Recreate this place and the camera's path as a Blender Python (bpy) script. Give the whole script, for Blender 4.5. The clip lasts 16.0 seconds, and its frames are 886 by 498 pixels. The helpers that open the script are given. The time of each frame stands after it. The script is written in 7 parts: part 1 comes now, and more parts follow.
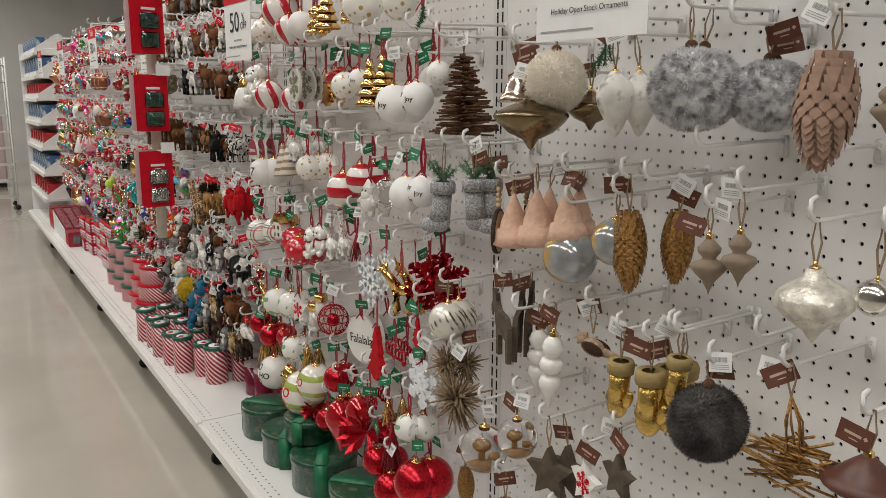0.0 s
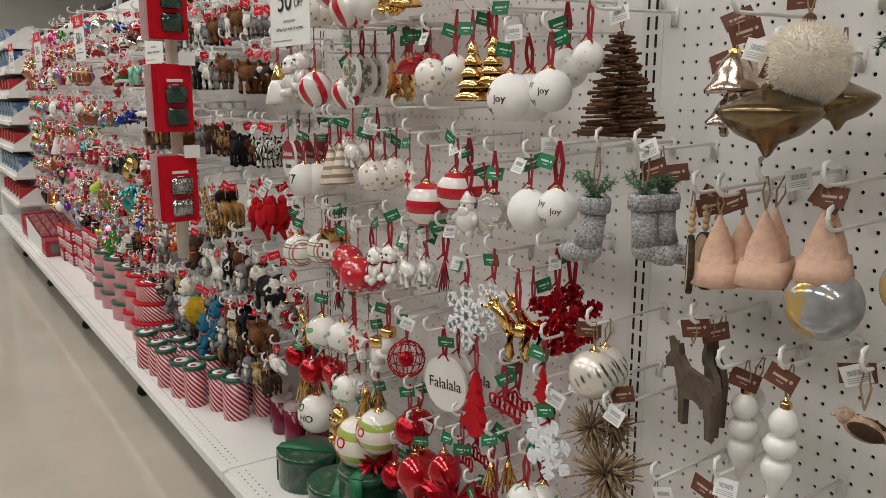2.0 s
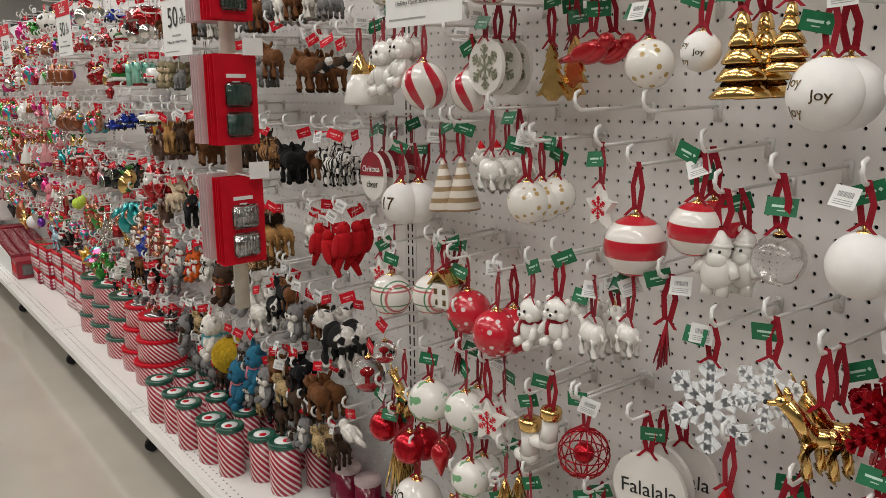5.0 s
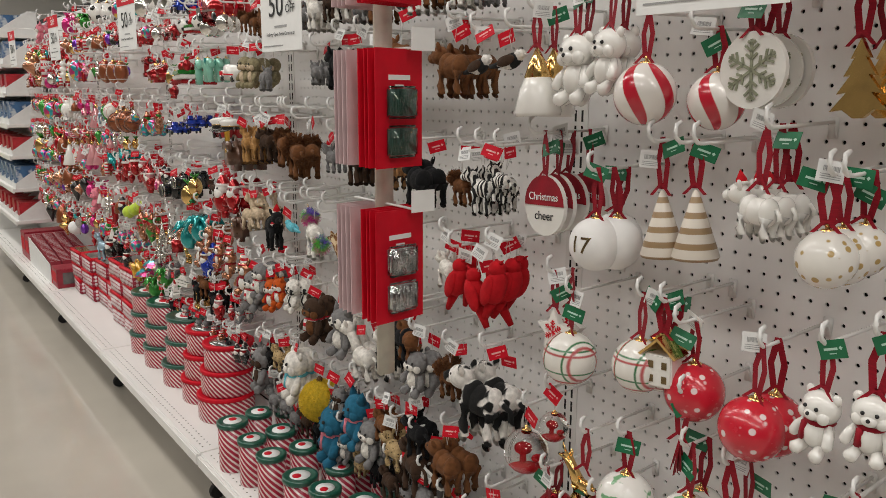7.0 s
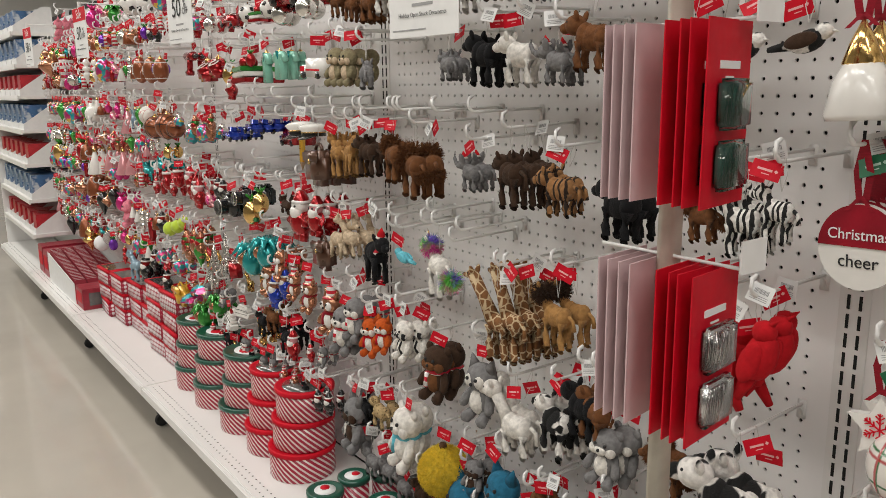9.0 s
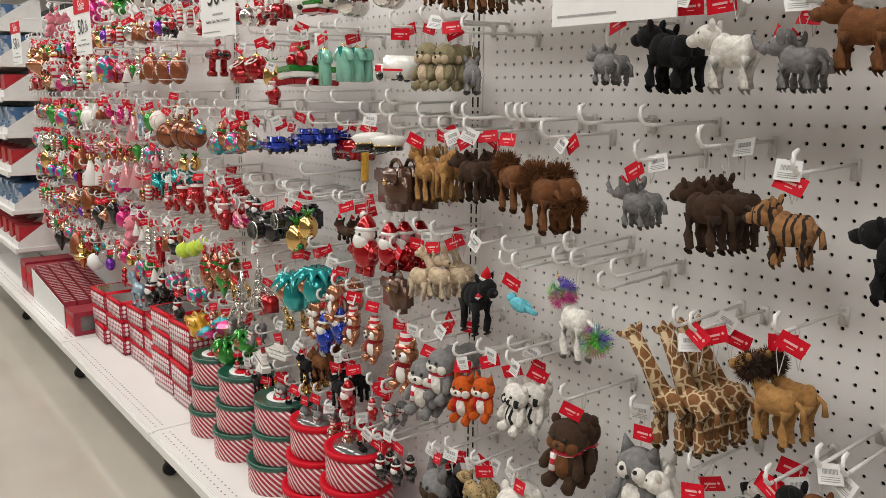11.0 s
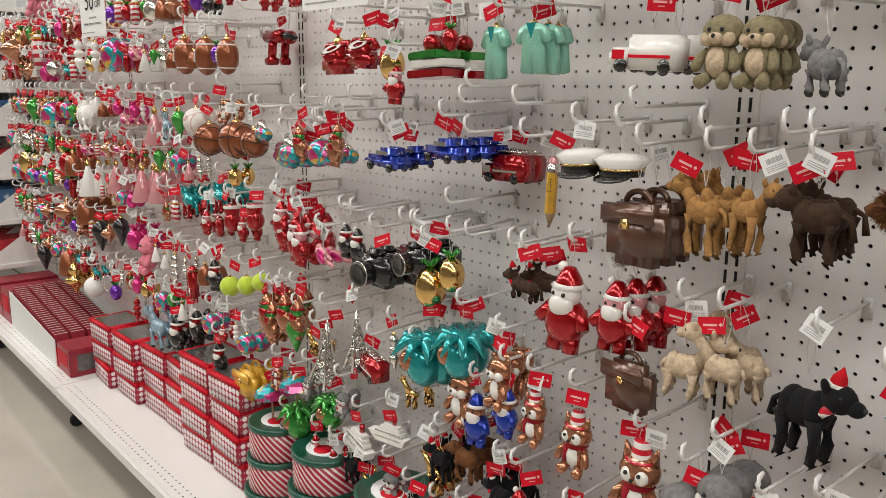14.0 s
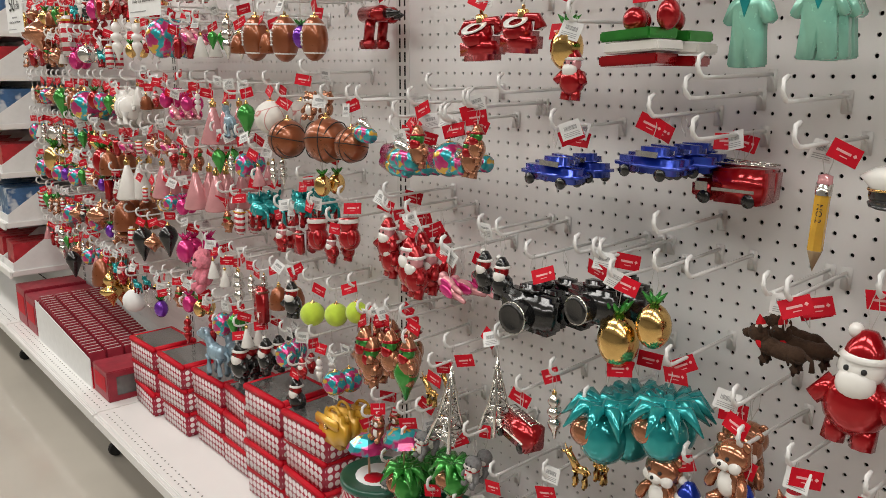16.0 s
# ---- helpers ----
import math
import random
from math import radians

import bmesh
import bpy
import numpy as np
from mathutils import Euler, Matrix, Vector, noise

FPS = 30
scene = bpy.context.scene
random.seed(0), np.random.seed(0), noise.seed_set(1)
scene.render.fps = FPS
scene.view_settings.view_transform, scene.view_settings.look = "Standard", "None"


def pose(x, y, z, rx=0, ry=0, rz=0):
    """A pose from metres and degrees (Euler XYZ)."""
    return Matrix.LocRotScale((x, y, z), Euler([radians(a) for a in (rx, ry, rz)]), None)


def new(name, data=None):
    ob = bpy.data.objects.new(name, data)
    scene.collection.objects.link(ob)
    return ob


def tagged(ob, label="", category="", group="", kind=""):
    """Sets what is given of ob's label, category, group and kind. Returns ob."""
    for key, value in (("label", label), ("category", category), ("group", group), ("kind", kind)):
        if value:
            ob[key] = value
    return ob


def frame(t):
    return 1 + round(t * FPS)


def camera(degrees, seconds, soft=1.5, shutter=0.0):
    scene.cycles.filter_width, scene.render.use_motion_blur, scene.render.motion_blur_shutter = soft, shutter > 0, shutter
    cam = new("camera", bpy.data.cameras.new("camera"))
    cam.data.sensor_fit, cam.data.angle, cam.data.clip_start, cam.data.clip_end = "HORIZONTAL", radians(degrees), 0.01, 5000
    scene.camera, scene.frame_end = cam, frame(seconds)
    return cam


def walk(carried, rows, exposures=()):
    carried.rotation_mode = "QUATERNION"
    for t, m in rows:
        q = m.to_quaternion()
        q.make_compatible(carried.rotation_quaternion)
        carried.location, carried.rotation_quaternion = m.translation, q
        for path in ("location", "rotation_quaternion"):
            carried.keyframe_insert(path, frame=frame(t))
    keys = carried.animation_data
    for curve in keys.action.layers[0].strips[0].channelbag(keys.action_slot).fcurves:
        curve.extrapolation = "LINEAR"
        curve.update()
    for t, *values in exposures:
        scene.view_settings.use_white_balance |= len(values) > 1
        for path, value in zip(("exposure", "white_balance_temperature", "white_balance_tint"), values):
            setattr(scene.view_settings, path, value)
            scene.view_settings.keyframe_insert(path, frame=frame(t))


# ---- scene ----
cam = camera(58.9, 16.0, 0.9)
METRES, EYE, TILT, LEAN, TURN = 3.68, 1.3, 0.0, 0.0, -32.3
ROWS = [
    (0.0, 0.0, 0.0, 0.0, 0.04, -10.84, -0.2),
    (0.5, -0.0125, 0.0225, -0.0008, 0.05, -11.26, -0.37),
    (1.0, -0.0284, 0.0468, -0.0019, -0.27, -11.76, -0.3),
    (1.5, -0.0516, 0.0754, -0.0025, -1.49, -11.42, 0.13),
    (2.0, -0.0762, 0.0987, -0.0028, -2.31, -10.99, -0.12),
    (2.5, -0.0923, 0.1262, -0.0033, -2.49, -10.91, 0.12),
    (3.0, -0.1078, 0.1563, -0.0004, -3.1, -11.22, 0.81),
    (5.5, -0.1864, 0.2586, -0.002, -5.47, -11.2, 0.39),
    (6.0, -0.2048, 0.2873, -0.0013, -4.92, -11.16, 0.24),
    (6.5, -0.2246, 0.319, 0.0016, -4.69, -11.05, -0.02),
    (7.0, -0.241, 0.3419, 0.0018, -3.86, -11.25, -0.27),
    (7.5, -0.2658, 0.3741, 0.0003, -3.02, -11.15, 0.35),
    (8.0, -0.2884, 0.4009, -0.0012, -3.49, -10.81, 0.38),
    (8.5, -0.3033, 0.4265, -0.0016, -4.17, -11.41, 0.1),
    (9.0, -0.321, 0.4605, 0.0026, -3.98, -11.56, 0.59),
    (11.5, -0.4053, 0.5924, 0.0003, -6.22, -10.88, -0.45),
    (12.0, -0.4239, 0.6278, 0.0033, -6.86, -11.63, -0.32),
    (12.5, -0.4372, 0.655, 0.0043, -6.96, -12.07, -0.39),
    (13.0, -0.4491, 0.6797, 0.0048, -7.13, -12.21, -0.49),
    (13.5, -0.4688, 0.7062, 0.0056, -7.93, -11.75, -0.19),
    (14.0, -0.4877, 0.7258, 0.0039, -8.75, -11.61, -0.56),
    (14.5, -0.5023, 0.7544, 0.0032, -9.05, -12.06, -0.42),
    (15.0, -0.5192, 0.7875, 0.0065, -8.78, -12.45, 0.22),
    (15.5, -0.5305, 0.8075, 0.0062, -8.06, -12.77, -0.04),
    (16.0, -0.5451, 0.8319, 0.0064, -8.44, -12.8, -0.29),
]
walk(cam, [(t, pose(0, 0, EYE, TILT, LEAN, TURN) @ pose(METRES * x, METRES * y, METRES * z, 90 + pitch, roll, yaw)) for t, x, y, z, yaw, pitch, roll in ROWS],
     exposures=((0.0, -0.28), (3.0, -0.28), (6.0, -0.28), (9.0, -0.1), (12.5, 0.03), (16.0, -0.1)))

# ---- light: fluorescent troffers under a closed store ceiling ----
world = bpy.data.worlds.new("store_air")
world.use_nodes = True
world.node_tree.nodes["Background"].inputs[0].default_value = (1.0, 0.96, 0.9, 1)
world.node_tree.nodes["Background"].inputs[1].default_value = 0.02
scene.world = world
CEILING = 3.6
WALL = 1.0          # front face of the pegboard
DECK = 0.21        # top of the base deck
FRONT = 0.652       # front edge of the deck
BAY = 1.22
UPRIGHTS = [0.14 + BAY * i for i in range(-2, 8)]
LAMP_X, LAMP_Y = (-2.1, -0.2), (-2.2, 0.3, 2.8, 5.3, 7.8, 10.3, 12.7, 15.3)


def tube_lamp(x, y):
    d = bpy.data.lights.new("troffer_light", "AREA")
    d.shape, d.size, d.size_y, d.energy, d.color = "RECTANGLE", 0.5, 1.9, 33.0, (1.0, 0.97, 0.92)
    ob = new("troffer_light", d)
    ob.matrix_basis = pose(x, y, CEILING - 0.06)
    return ob


for lx in LAMP_X:
    for ly in LAMP_Y:
        tube_lamp(lx, ly)


# ---- materials ----
def ramp(nt, sock, a, b):
    n = nt.nodes.new("ShaderNodeMapRange")
    n.inputs[1].default_value, n.inputs[2].default_value = a, b
    nt.links.new(sock, n.inputs[0])
    return n.outputs[0]


def op(nt, kind, a, b=None, c=None):
    n = nt.nodes.new("ShaderNodeMath")
    n.operation = kind
    for i, v in enumerate((a, b, c)):
        if v is None:
            continue
        if isinstance(v, (int, float)):
            n.inputs[i].default_value = v
        else:
            nt.links.new(v, n.inputs[i])
    return n.outputs[0]


def xyz(nt):
    tc = nt.nodes.new("ShaderNodeTexCoord")
    sp = nt.nodes.new("ShaderNodeSeparateXYZ")
    nt.links.new(tc.outputs["Object"], sp.inputs[0])
    return tc.outputs["Object"], sp.outputs[0], sp.outputs[1], sp.outputs[2]


def noise_of(nt, vec, scale, detail=3):
    n = nt.nodes.new("ShaderNodeTexNoise")
    n.inputs["Scale"].default_value, n.inputs["Detail"].default_value = scale, detail
    nt.links.new(vec, n.inputs["Vector"])
    return n.outputs["Fac"]


def cells(nt, vec, scale, rnd=1.0, feature="F1"):
    n = nt.nodes.new("ShaderNodeTexVoronoi")
    n.feature = feature
    n.inputs["Scale"].default_value, n.inputs["Randomness"].default_value = scale, rnd
    nt.links.new(vec, n.inputs["Vector"])
    return n.outputs["Distance"]


def bands_z(f, cut=0.0, phase=0.0):
    def p(nt):
        v, x, y, z = xyz(nt)
        return ramp(nt, op(nt, "SINE", op(nt, "MULTIPLY_ADD", z, f, phase)), cut - 0.08, cut + 0.08)
    return p


def swirl(n, f, cut=0.0):
    def p(nt):
        v, x, y, z = xyz(nt)
        a = op(nt, "MULTIPLY", op(nt, "ARCTAN2", y, x), float(n))
        return ramp(nt, op(nt, "SINE", op(nt, "MULTIPLY_ADD", z, f, a)), cut - 0.1, cut + 0.1)
    return p


def dots(scale, r, rnd=0.6):
    def p(nt):
        v, *_ = xyz(nt)
        return ramp(nt, cells(nt, v, scale, rnd), r + 0.03, r - 0.03)
    return p


def net(scale, w, rnd=1.0):
    def p(nt):
        v, *_ = xyz(nt)
        return ramp(nt, cells(nt, v, scale, rnd, "DISTANCE_TO_EDGE"), w + 0.02, w - 0.02)
    return p


def blots(scale, a=0.5, w=0.03):
    def p(nt):
        v, *_ = xyz(nt)
        return ramp(nt, noise_of(nt, v, scale, 2), a - w, a + w)
    return p


def lines3(f, w=0.93):
    def p(nt):
        v, x, y, z = xyz(nt)
        a = op(nt, "SINE", op(nt, "MULTIPLY", z, f))
        b = op(nt, "SINE", op(nt, "MULTIPLY", y, f))
        return ramp(nt, op(nt, "MAXIMUM", a, b), w - 0.03, w + 0.03)
    return p


def wavy(f, dist=6.0, cut=0.0):
    def p(nt):
        v, x, y, z = xyz(nt)
        d = op(nt, "MULTIPLY", noise_of(nt, v, 30, 1), dist)
        return ramp(nt, op(nt, "SINE", op(nt, "MULTIPLY_ADD", y, f, d)), cut - 0.15, cut + 0.15)
    return p


def mat(name, col, rough=0.5, metal=0.0, var=0.1, scale=40, bump=0.0, bscale=300, col2=None, pattern=None, col3=None, pattern2=None,
        coat=0.0, glass=0.0, sheen=0.0, rvar=0.08):
    m = bpy.data.materials.new(name)
    m.use_nodes = True
    nt = m.node_tree
    b = nt.nodes["Principled BSDF"]
    b.inputs["Specular IOR Level"].default_value = 0.5 if rough < 0.5 else 0.2
    tc = nt.nodes.new("ShaderNodeTexCoord")
    v = tc.outputs["Object"]
    big = noise_of(nt, v, scale, 4)
    mix = nt.nodes.new("ShaderNodeMix")
    mix.data_type = "RGBA"
    mix.inputs[6].default_value = (*[max(0, c * (1 - var)) for c in col], 1)
    mix.inputs[7].default_value = (*[min(1, c * (1 + var)) for c in col], 1)
    nt.links.new(ramp(nt, big, 0.3, 0.7), mix.inputs[0])
    out = mix.outputs[2]
    for c2, p in ((col2, pattern), (col3, pattern2)):
        if c2 is None:
            continue
        m2 = nt.nodes.new("ShaderNodeMix")
        m2.data_type = "RGBA"
        nt.links.new(p(nt), m2.inputs[0])
        nt.links.new(out, m2.inputs[6])
        m2.inputs[7].default_value = (*c2, 1)
        out = m2.outputs[2]
    nt.links.new(out, b.inputs["Base Color"])
    b.inputs["Metallic"].default_value = metal
    r = nt.nodes.new("ShaderNodeMapRange")
    r.inputs[3].default_value, r.inputs[4].default_value = max(0.02, rough - rvar), min(1, rough + rvar)
    nt.links.new(noise_of(nt, v, scale * 2.3, 3), r.inputs[0])
    nt.links.new(r.outputs[0], b.inputs["Roughness"])
    b.inputs["Coat Weight"].default_value = coat
    b.inputs["Coat Roughness"].default_value = 0.08
    b.inputs["Transmission Weight"].default_value = glass
    b.inputs["Sheen Weight"].default_value = sheen
    if bump:
        bn = nt.nodes.new("ShaderNodeBump")
        bn.inputs["Strength"].default_value, bn.inputs["Distance"].default_value = bump, 0.002
        nt.links.new(noise_of(nt, v, bscale, 4), bn.inputs["Height"])
        nt.links.new(bn.outputs[0], b.inputs["Normal"])
    return m


WHITE_METAL = mat("white_enamel_steel", (0.80, 0.79, 0.77), 0.35, var=0.03, scale=3, bump=0.02)
PEG = mat("white_pegboard", (0.86, 0.85, 0.84), 0.45, var=0.04, scale=4, bump=0.05, bscale=150)
CAVITY_SHADE = mat("cavity_shade_black", (0.03, 0.03, 0.03), 0.9)
SLOT = mat("upright_slot_black", (0.02, 0.02, 0.02), 0.8)
FLOOR = mat("waxed_vinyl_floor", (0.50, 0.46, 0.40), 0.16, var=0.10, scale=1.3, bump=0.02, bscale=4, coat=0.5, rvar=0.06)
# ceiling colour lowered so less light bounces and shadows stay deep
CEIL = mat("ceiling_tile_dimmed", (0.50, 0.49, 0.47), 0.9, var=0.05, scale=2, bump=0.2, bscale=60)
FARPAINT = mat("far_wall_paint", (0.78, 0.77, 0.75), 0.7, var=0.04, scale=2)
# unseen side walls, set dark to weaken the bounce, not a paint tone
PAINT = mat("store_wall_paint_dimmed", (0.32, 0.31, 0.29), 0.7, var=0.04, scale=2)
RUBBER = mat("black_rubber", (0.03, 0.03, 0.03), 0.7)
CARDW = mat("white_card", (0.80, 0.80, 0.79), 0.55, var=0.03)
INK = mat("black_ink", (0.03, 0.03, 0.03), 0.6)
BARS = mat("grey_print", (0.35, 0.35, 0.35), 0.6)
REDCARD = mat("red_card", (0.56, 0.004, 0.018), 0.55, var=0.08)
GREENCARD = mat("green_card", (0.008, 0.15, 0.06), 0.45, var=0.08)
BROWNCARD = mat("brown_kraft_card", (0.13, 0.052, 0.034), 0.55, var=0.12)
PINKCARD = mat("pale_card_back", (0.60, 0.45, 0.46), 0.6, var=0.06)
RIBBON = mat("red_velvet_ribbon", (0.27, 0.003, 0.014), 0.6, var=0.2, sheen=0.1, bump=0.2)
TWINE = mat("jute_twine", (0.34, 0.24, 0.15), 0.9, var=0.25, scale=300, bump=0.5)
CLEARCORD = mat("silver_cord", (0.62, 0.60, 0.57), 0.4, 0.2)
GOLD = mat("polished_gold", (0.80, 0.53, 0.20), 0.16, 1.0, var=0.12)
GOLDLEAF = mat("antique_gold_glitter", (0.36, 0.19, 0.06), 0.38, 0.8, var=0.5, scale=200, bump=0.6, bscale=500)
BRONZE = mat("bronze_glass", (0.20, 0.145, 0.075), 0.22, 0.85, var=0.2)
SILVER = mat("silvered_glass", (0.75, 0.73, 0.69), 0.14, 0.95, var=0.12)
CERAMIC = mat("white_glazed_ceramic", (0.80, 0.78, 0.74), 0.22, var=0.03, coat=0.4)
PEARL = mat("pearl_white_glass", (0.82, 0.80, 0.77), 0.32, var=0.04, coat=0.3)
FROST = mat("frosted_white_glass", (0.85, 0.84, 0.83), 0.5, var=0.04)
CREAMFUR = mat("cream_fur", (0.90, 0.84, 0.74), 0.95, var=0.05, scale=90, sheen=0.2, bump=0.8)
GREYFUR = mat("grey_tipped_fur", (0.88, 0.88, 0.89), 0.95, var=0.15, scale=60, sheen=0.2, col2=(0.24, 0.24, 0.27), pattern=blots(75, 0.56, 0.14), bump=0.8)
DARKFUR = mat("charcoal_fur", (0.075, 0.068, 0.066), 0.95, var=0.5, scale=30, sheen=0.1, col2=(0.16, 0.15, 0.14), pattern=blots(26, 0.56, 0.12), bump=0.8)
PINKFELT = mat("blush_felt", (0.66, 0.43, 0.32), 0.95, var=0.1, scale=120, bump=0.5)
TAUPE = mat("taupe_matte", (0.27, 0.205, 0.15), 0.5, var=0.12)
TAUPEPETAL = mat("taupe_paper_petal", (0.36, 0.235, 0.175), 0.8, var=0.18, scale=50)
BARK = mat("bark", (0.05, 0.035, 0.025), 0.95, var=0.5, scale=90, bump=0.9)
WOODFACE = mat("pale_cut_wood", (0.55, 0.40, 0.25), 0.7, var=0.12, scale=30)
TWIG = mat("brown_twig", (0.11, 0.056, 0.029), 0.85, var=0.35, scale=120, bump=0.5)
TWIGPALE = mat("pale_twig", (0.27, 0.195, 0.12), 0.85, var=0.3, scale=120, bump=0.5)
WOODDARK = mat("grey_stained_wood", (0.10, 0.075, 0.055), 0.75, var=0.3, scale=60)
KNITGREY = mat("grey_knit", (0.36, 0.36, 0.37), 0.95, var=0.6, scale=260, bump=0.9, bscale=220)
PINE = mat("green_pine", (0.035, 0.105, 0.045), 0.7, var=0.4, scale=90)
PINEFROST = mat("frosted_green_sprig", (0.15, 0.26, 0.16), 0.75, var=0.4, scale=90)
CLEAR = mat("clear_glass", (0.95, 0.95, 0.95), 0.03, glass=1.0, var=0.01, rvar=0.01)
SMOKE = mat("smoky_glass", (0.36, 0.38, 0.39), 0.12, 0.35, var=0.25, col2=(0.55, 0.37, 0.12), pattern=blots(18, 0.62, 0.02))
REDGLASS = mat("red_glass", (0.50, 0.008, 0.018), 0.12, 0.45, var=0.1, coat=0.6)
REDTINSEL = mat("red_tinsel", (0.46, 0.008, 0.02), 0.25, 0.7, var=0.4, scale=200)
REDFELT = mat("red_felt", (0.46, 0.008, 0.014), 0.9, var=0.12, scale=80, bump=0.4)
ICE = mat("iridescent_white_acrylic", (0.84, 0.87, 0.90), 0.25, var=0.06, coat=0.5)
CANDY = mat("red_white_bands", (0.78, 0.74, 0.70), 0.2, var=0.03, col2=(0.50, 0.01, 0.025), pattern=bands_z(150, -0.1, 2.2), coat=0.6)
SWIRL = mat("red_white_swirl", (0.80, 0.76, 0.72), 0.2, var=0.03, col2=(0.50, 0.01, 0.03), pattern=swirl(5, 60, 0.35), coat=0.6)
DOTTED = mat("gold_dots_on_white", (0.82, 0.79, 0.74), 0.22, var=0.03, col2=(0.45, 0.30, 0.10), pattern=dots(55, 0.27), coat=0.5)
STARRED = mat("silver_stars_on_white", (0.80, 0.79, 0.76), 0.3, var=0.03, col2=(0.52, 0.50, 0.44), pattern=dots(60, 0.2))
PLAID = mat("red_green_plaid_on_white", (0.80, 0.77, 0.72), 0.25, var=0.03, col2=(0.02, 0.16, 0.05), pattern=lines3(190, 0.97), col3=(0.45, 0.02, 0.03),
            pattern2=lines3(150, 0.975), coat=0.5)
HOLLY = mat("green_sprigs_on_white", (0.82, 0.80, 0.76), 0.25, var=0.03, col2=(0.18, 0.40, 0.20), pattern=blots(48, 0.6, 0.02), coat=0.5)
SNOWRED = mat("white_flakes_on_red", (0.55, 0.012, 0.03), 0.25, var=0.05, col2=(0.75, 0.62, 0.62), pattern=dots(62, 0.27), coat=0.5)
LEAFSILVER = mat("black_leaf_on_pearl", (0.70, 0.66, 0.57), 0.3, 0.3, var=0.1, col2=(0.07, 0.07, 0.06), pattern=swirl(16, 260, 0.45), col3=(0.74, 0.71, 0.64), pattern2=blots(24, 0.47, 0.04))
NOELS = mat("lime_bands_on_white", (0.78, 0.75, 0.68), 0.25, var=0.03, col2=(0.36, 0.45, 0.10), pattern=bands_z(190, 0.5), coat=0.4)
TREEBAND = mat("gold_bands_on_cream", (0.76, 0.70, 0.62), 0.4, var=0.03, col2=(0.36, 0.24, 0.13), pattern=bands_z(330, 0.3))
TINSTRIPE = mat("candy_stripe_print", (0.70, 0.60, 0.58), 0.3, var=0.03, col2=(0.36, 0.010, 0.04), pattern=swirl(13, 330, -0.3), coat=0.3)
WIDESTRIPE = mat("candy_stripe_print_on_round_tins", (0.70, 0.60, 0.58), 0.3, var=0.03, col2=(0.36, 0.010, 0.04), pattern=swirl(30, 360, -0.3), coat=0.3)
DARKGREEN = mat("dark_green_lid", (0.012, 0.085, 0.055), 0.3, var=0.1, coat=0.3)
CAMO = mat("dark_green_print", (0.012, 0.07, 0.035), 0.3, var=0.2, col2=(0.10, 0.11, 0.06), pattern=blots(38, 0.62, 0.02), coat=0.3)
HEXBOX = mat("white_cells_on_red", (0.36, 0.012, 0.04), 0.4, var=0.05, col2=(0.80, 0.72, 0.72), pattern=dots(53, 0.45, 0.0))
LIDGLASS = mat("clear_lid_window", (0.10, 0.10, 0.095), 0.12, var=0.4, scale=25, coat=1.0)
WINE = mat("dark_red_wax", (0.17, 0.006, 0.03), 0.2, var=0.1, coat=0.4)
PURPLEBOX = mat("maroon_box_print", (0.30, 0.018, 0.035), 0.4, var=0.2, scale=30)
GREENTWIST = mat("dark_green_wire", (0.01, 0.07, 0.05), 0.4, var=0.3)
BLISTER = mat("clear_blister", (0.95, 0.95, 0.95), 0.06, glass=1.0, var=0.01, rvar=0.02)
STEEL = mat("steel_hooks", (0.6, 0.6, 0.6), 0.25, 0.95)


def plush(name, c, c2=None, p=None, c3=None, p3=None):
    return mat(name, c, 0.95, var=0.22, scale=110, sheen=0.04, bump=0.7, bscale=350, col2=c2, pattern=p, col3=c3, pattern2=p3)


def foil(name, c, metal=0.55, rough=0.14):
    return mat(name, c, rough, metal, var=0.12, scale=30, coat=0.5)


P = dict(
    brown=plush("brown_plush", (0.15, 0.06, 0.022)), tan=plush("tan_plush", (0.36, 0.19, 0.065)), dark=plush("dark_brown_plush", (0.05, 0.027, 0.016)),
    black=plush("black_plush", (0.008, 0.008, 0.009)), grey=plush("grey_plush", (0.20, 0.195, 0.195)), white=plush("white_plush", (0.72, 0.69, 0.64)),
    red=REDFELT, ginger=plush("ginger_plush", (0.30, 0.15, 0.045)), orange=plush("orange_plush", (0.50, 0.085, 0.012)),
    olive=plush("olive_plush", (0.24, 0.205, 0.12)), cream=plush("cream_wool", (0.55, 0.43, 0.30)), aqua=plush("aqua_felt", (0.14, 0.50, 0.60)),
    yellow=plush("yellow_plush", (0.72, 0.53, 0.05)), blue=plush("teal_blue_felt", (0.02, 0.13, 0.22)), pink=plush("pink_plush", (0.70, 0.22, 0.28)),
    zebra=plush("zebra_print_plush", (0.72, 0.70, 0.66), (0.02, 0.02, 0.02), wavy(420, 10, 0.0)),
    cow=plush("black_white_plush", (0.74, 0.71, 0.67), (0.015, 0.015, 0.015), blots(26, 0.5, 0.02)),
    giraffe=plush("giraffe_print_plush", (0.20, 0.09, 0.035), (0.55, 0.42, 0.26), net(60, 0.08)),
    leopard=plush("leopard_print_plush", (0.42, 0.30, 0.15), (0.06, 0.04, 0.02), dots(120, 0.25)),
    tiger=plush("tiger_print_plush", (0.30, 0.15, 0.06), (0.03, 0.02, 0.015), wavy(380, 9, 0.4)),
    rainbow=plush("rainbow_plush", (0.75, 0.10, 0.40), (0.20, 0.70, 0.12), blots(20, 0.48, 0.08), (0.20, 0.12, 0.60), blots(27, 0.58, 0.08)),
)
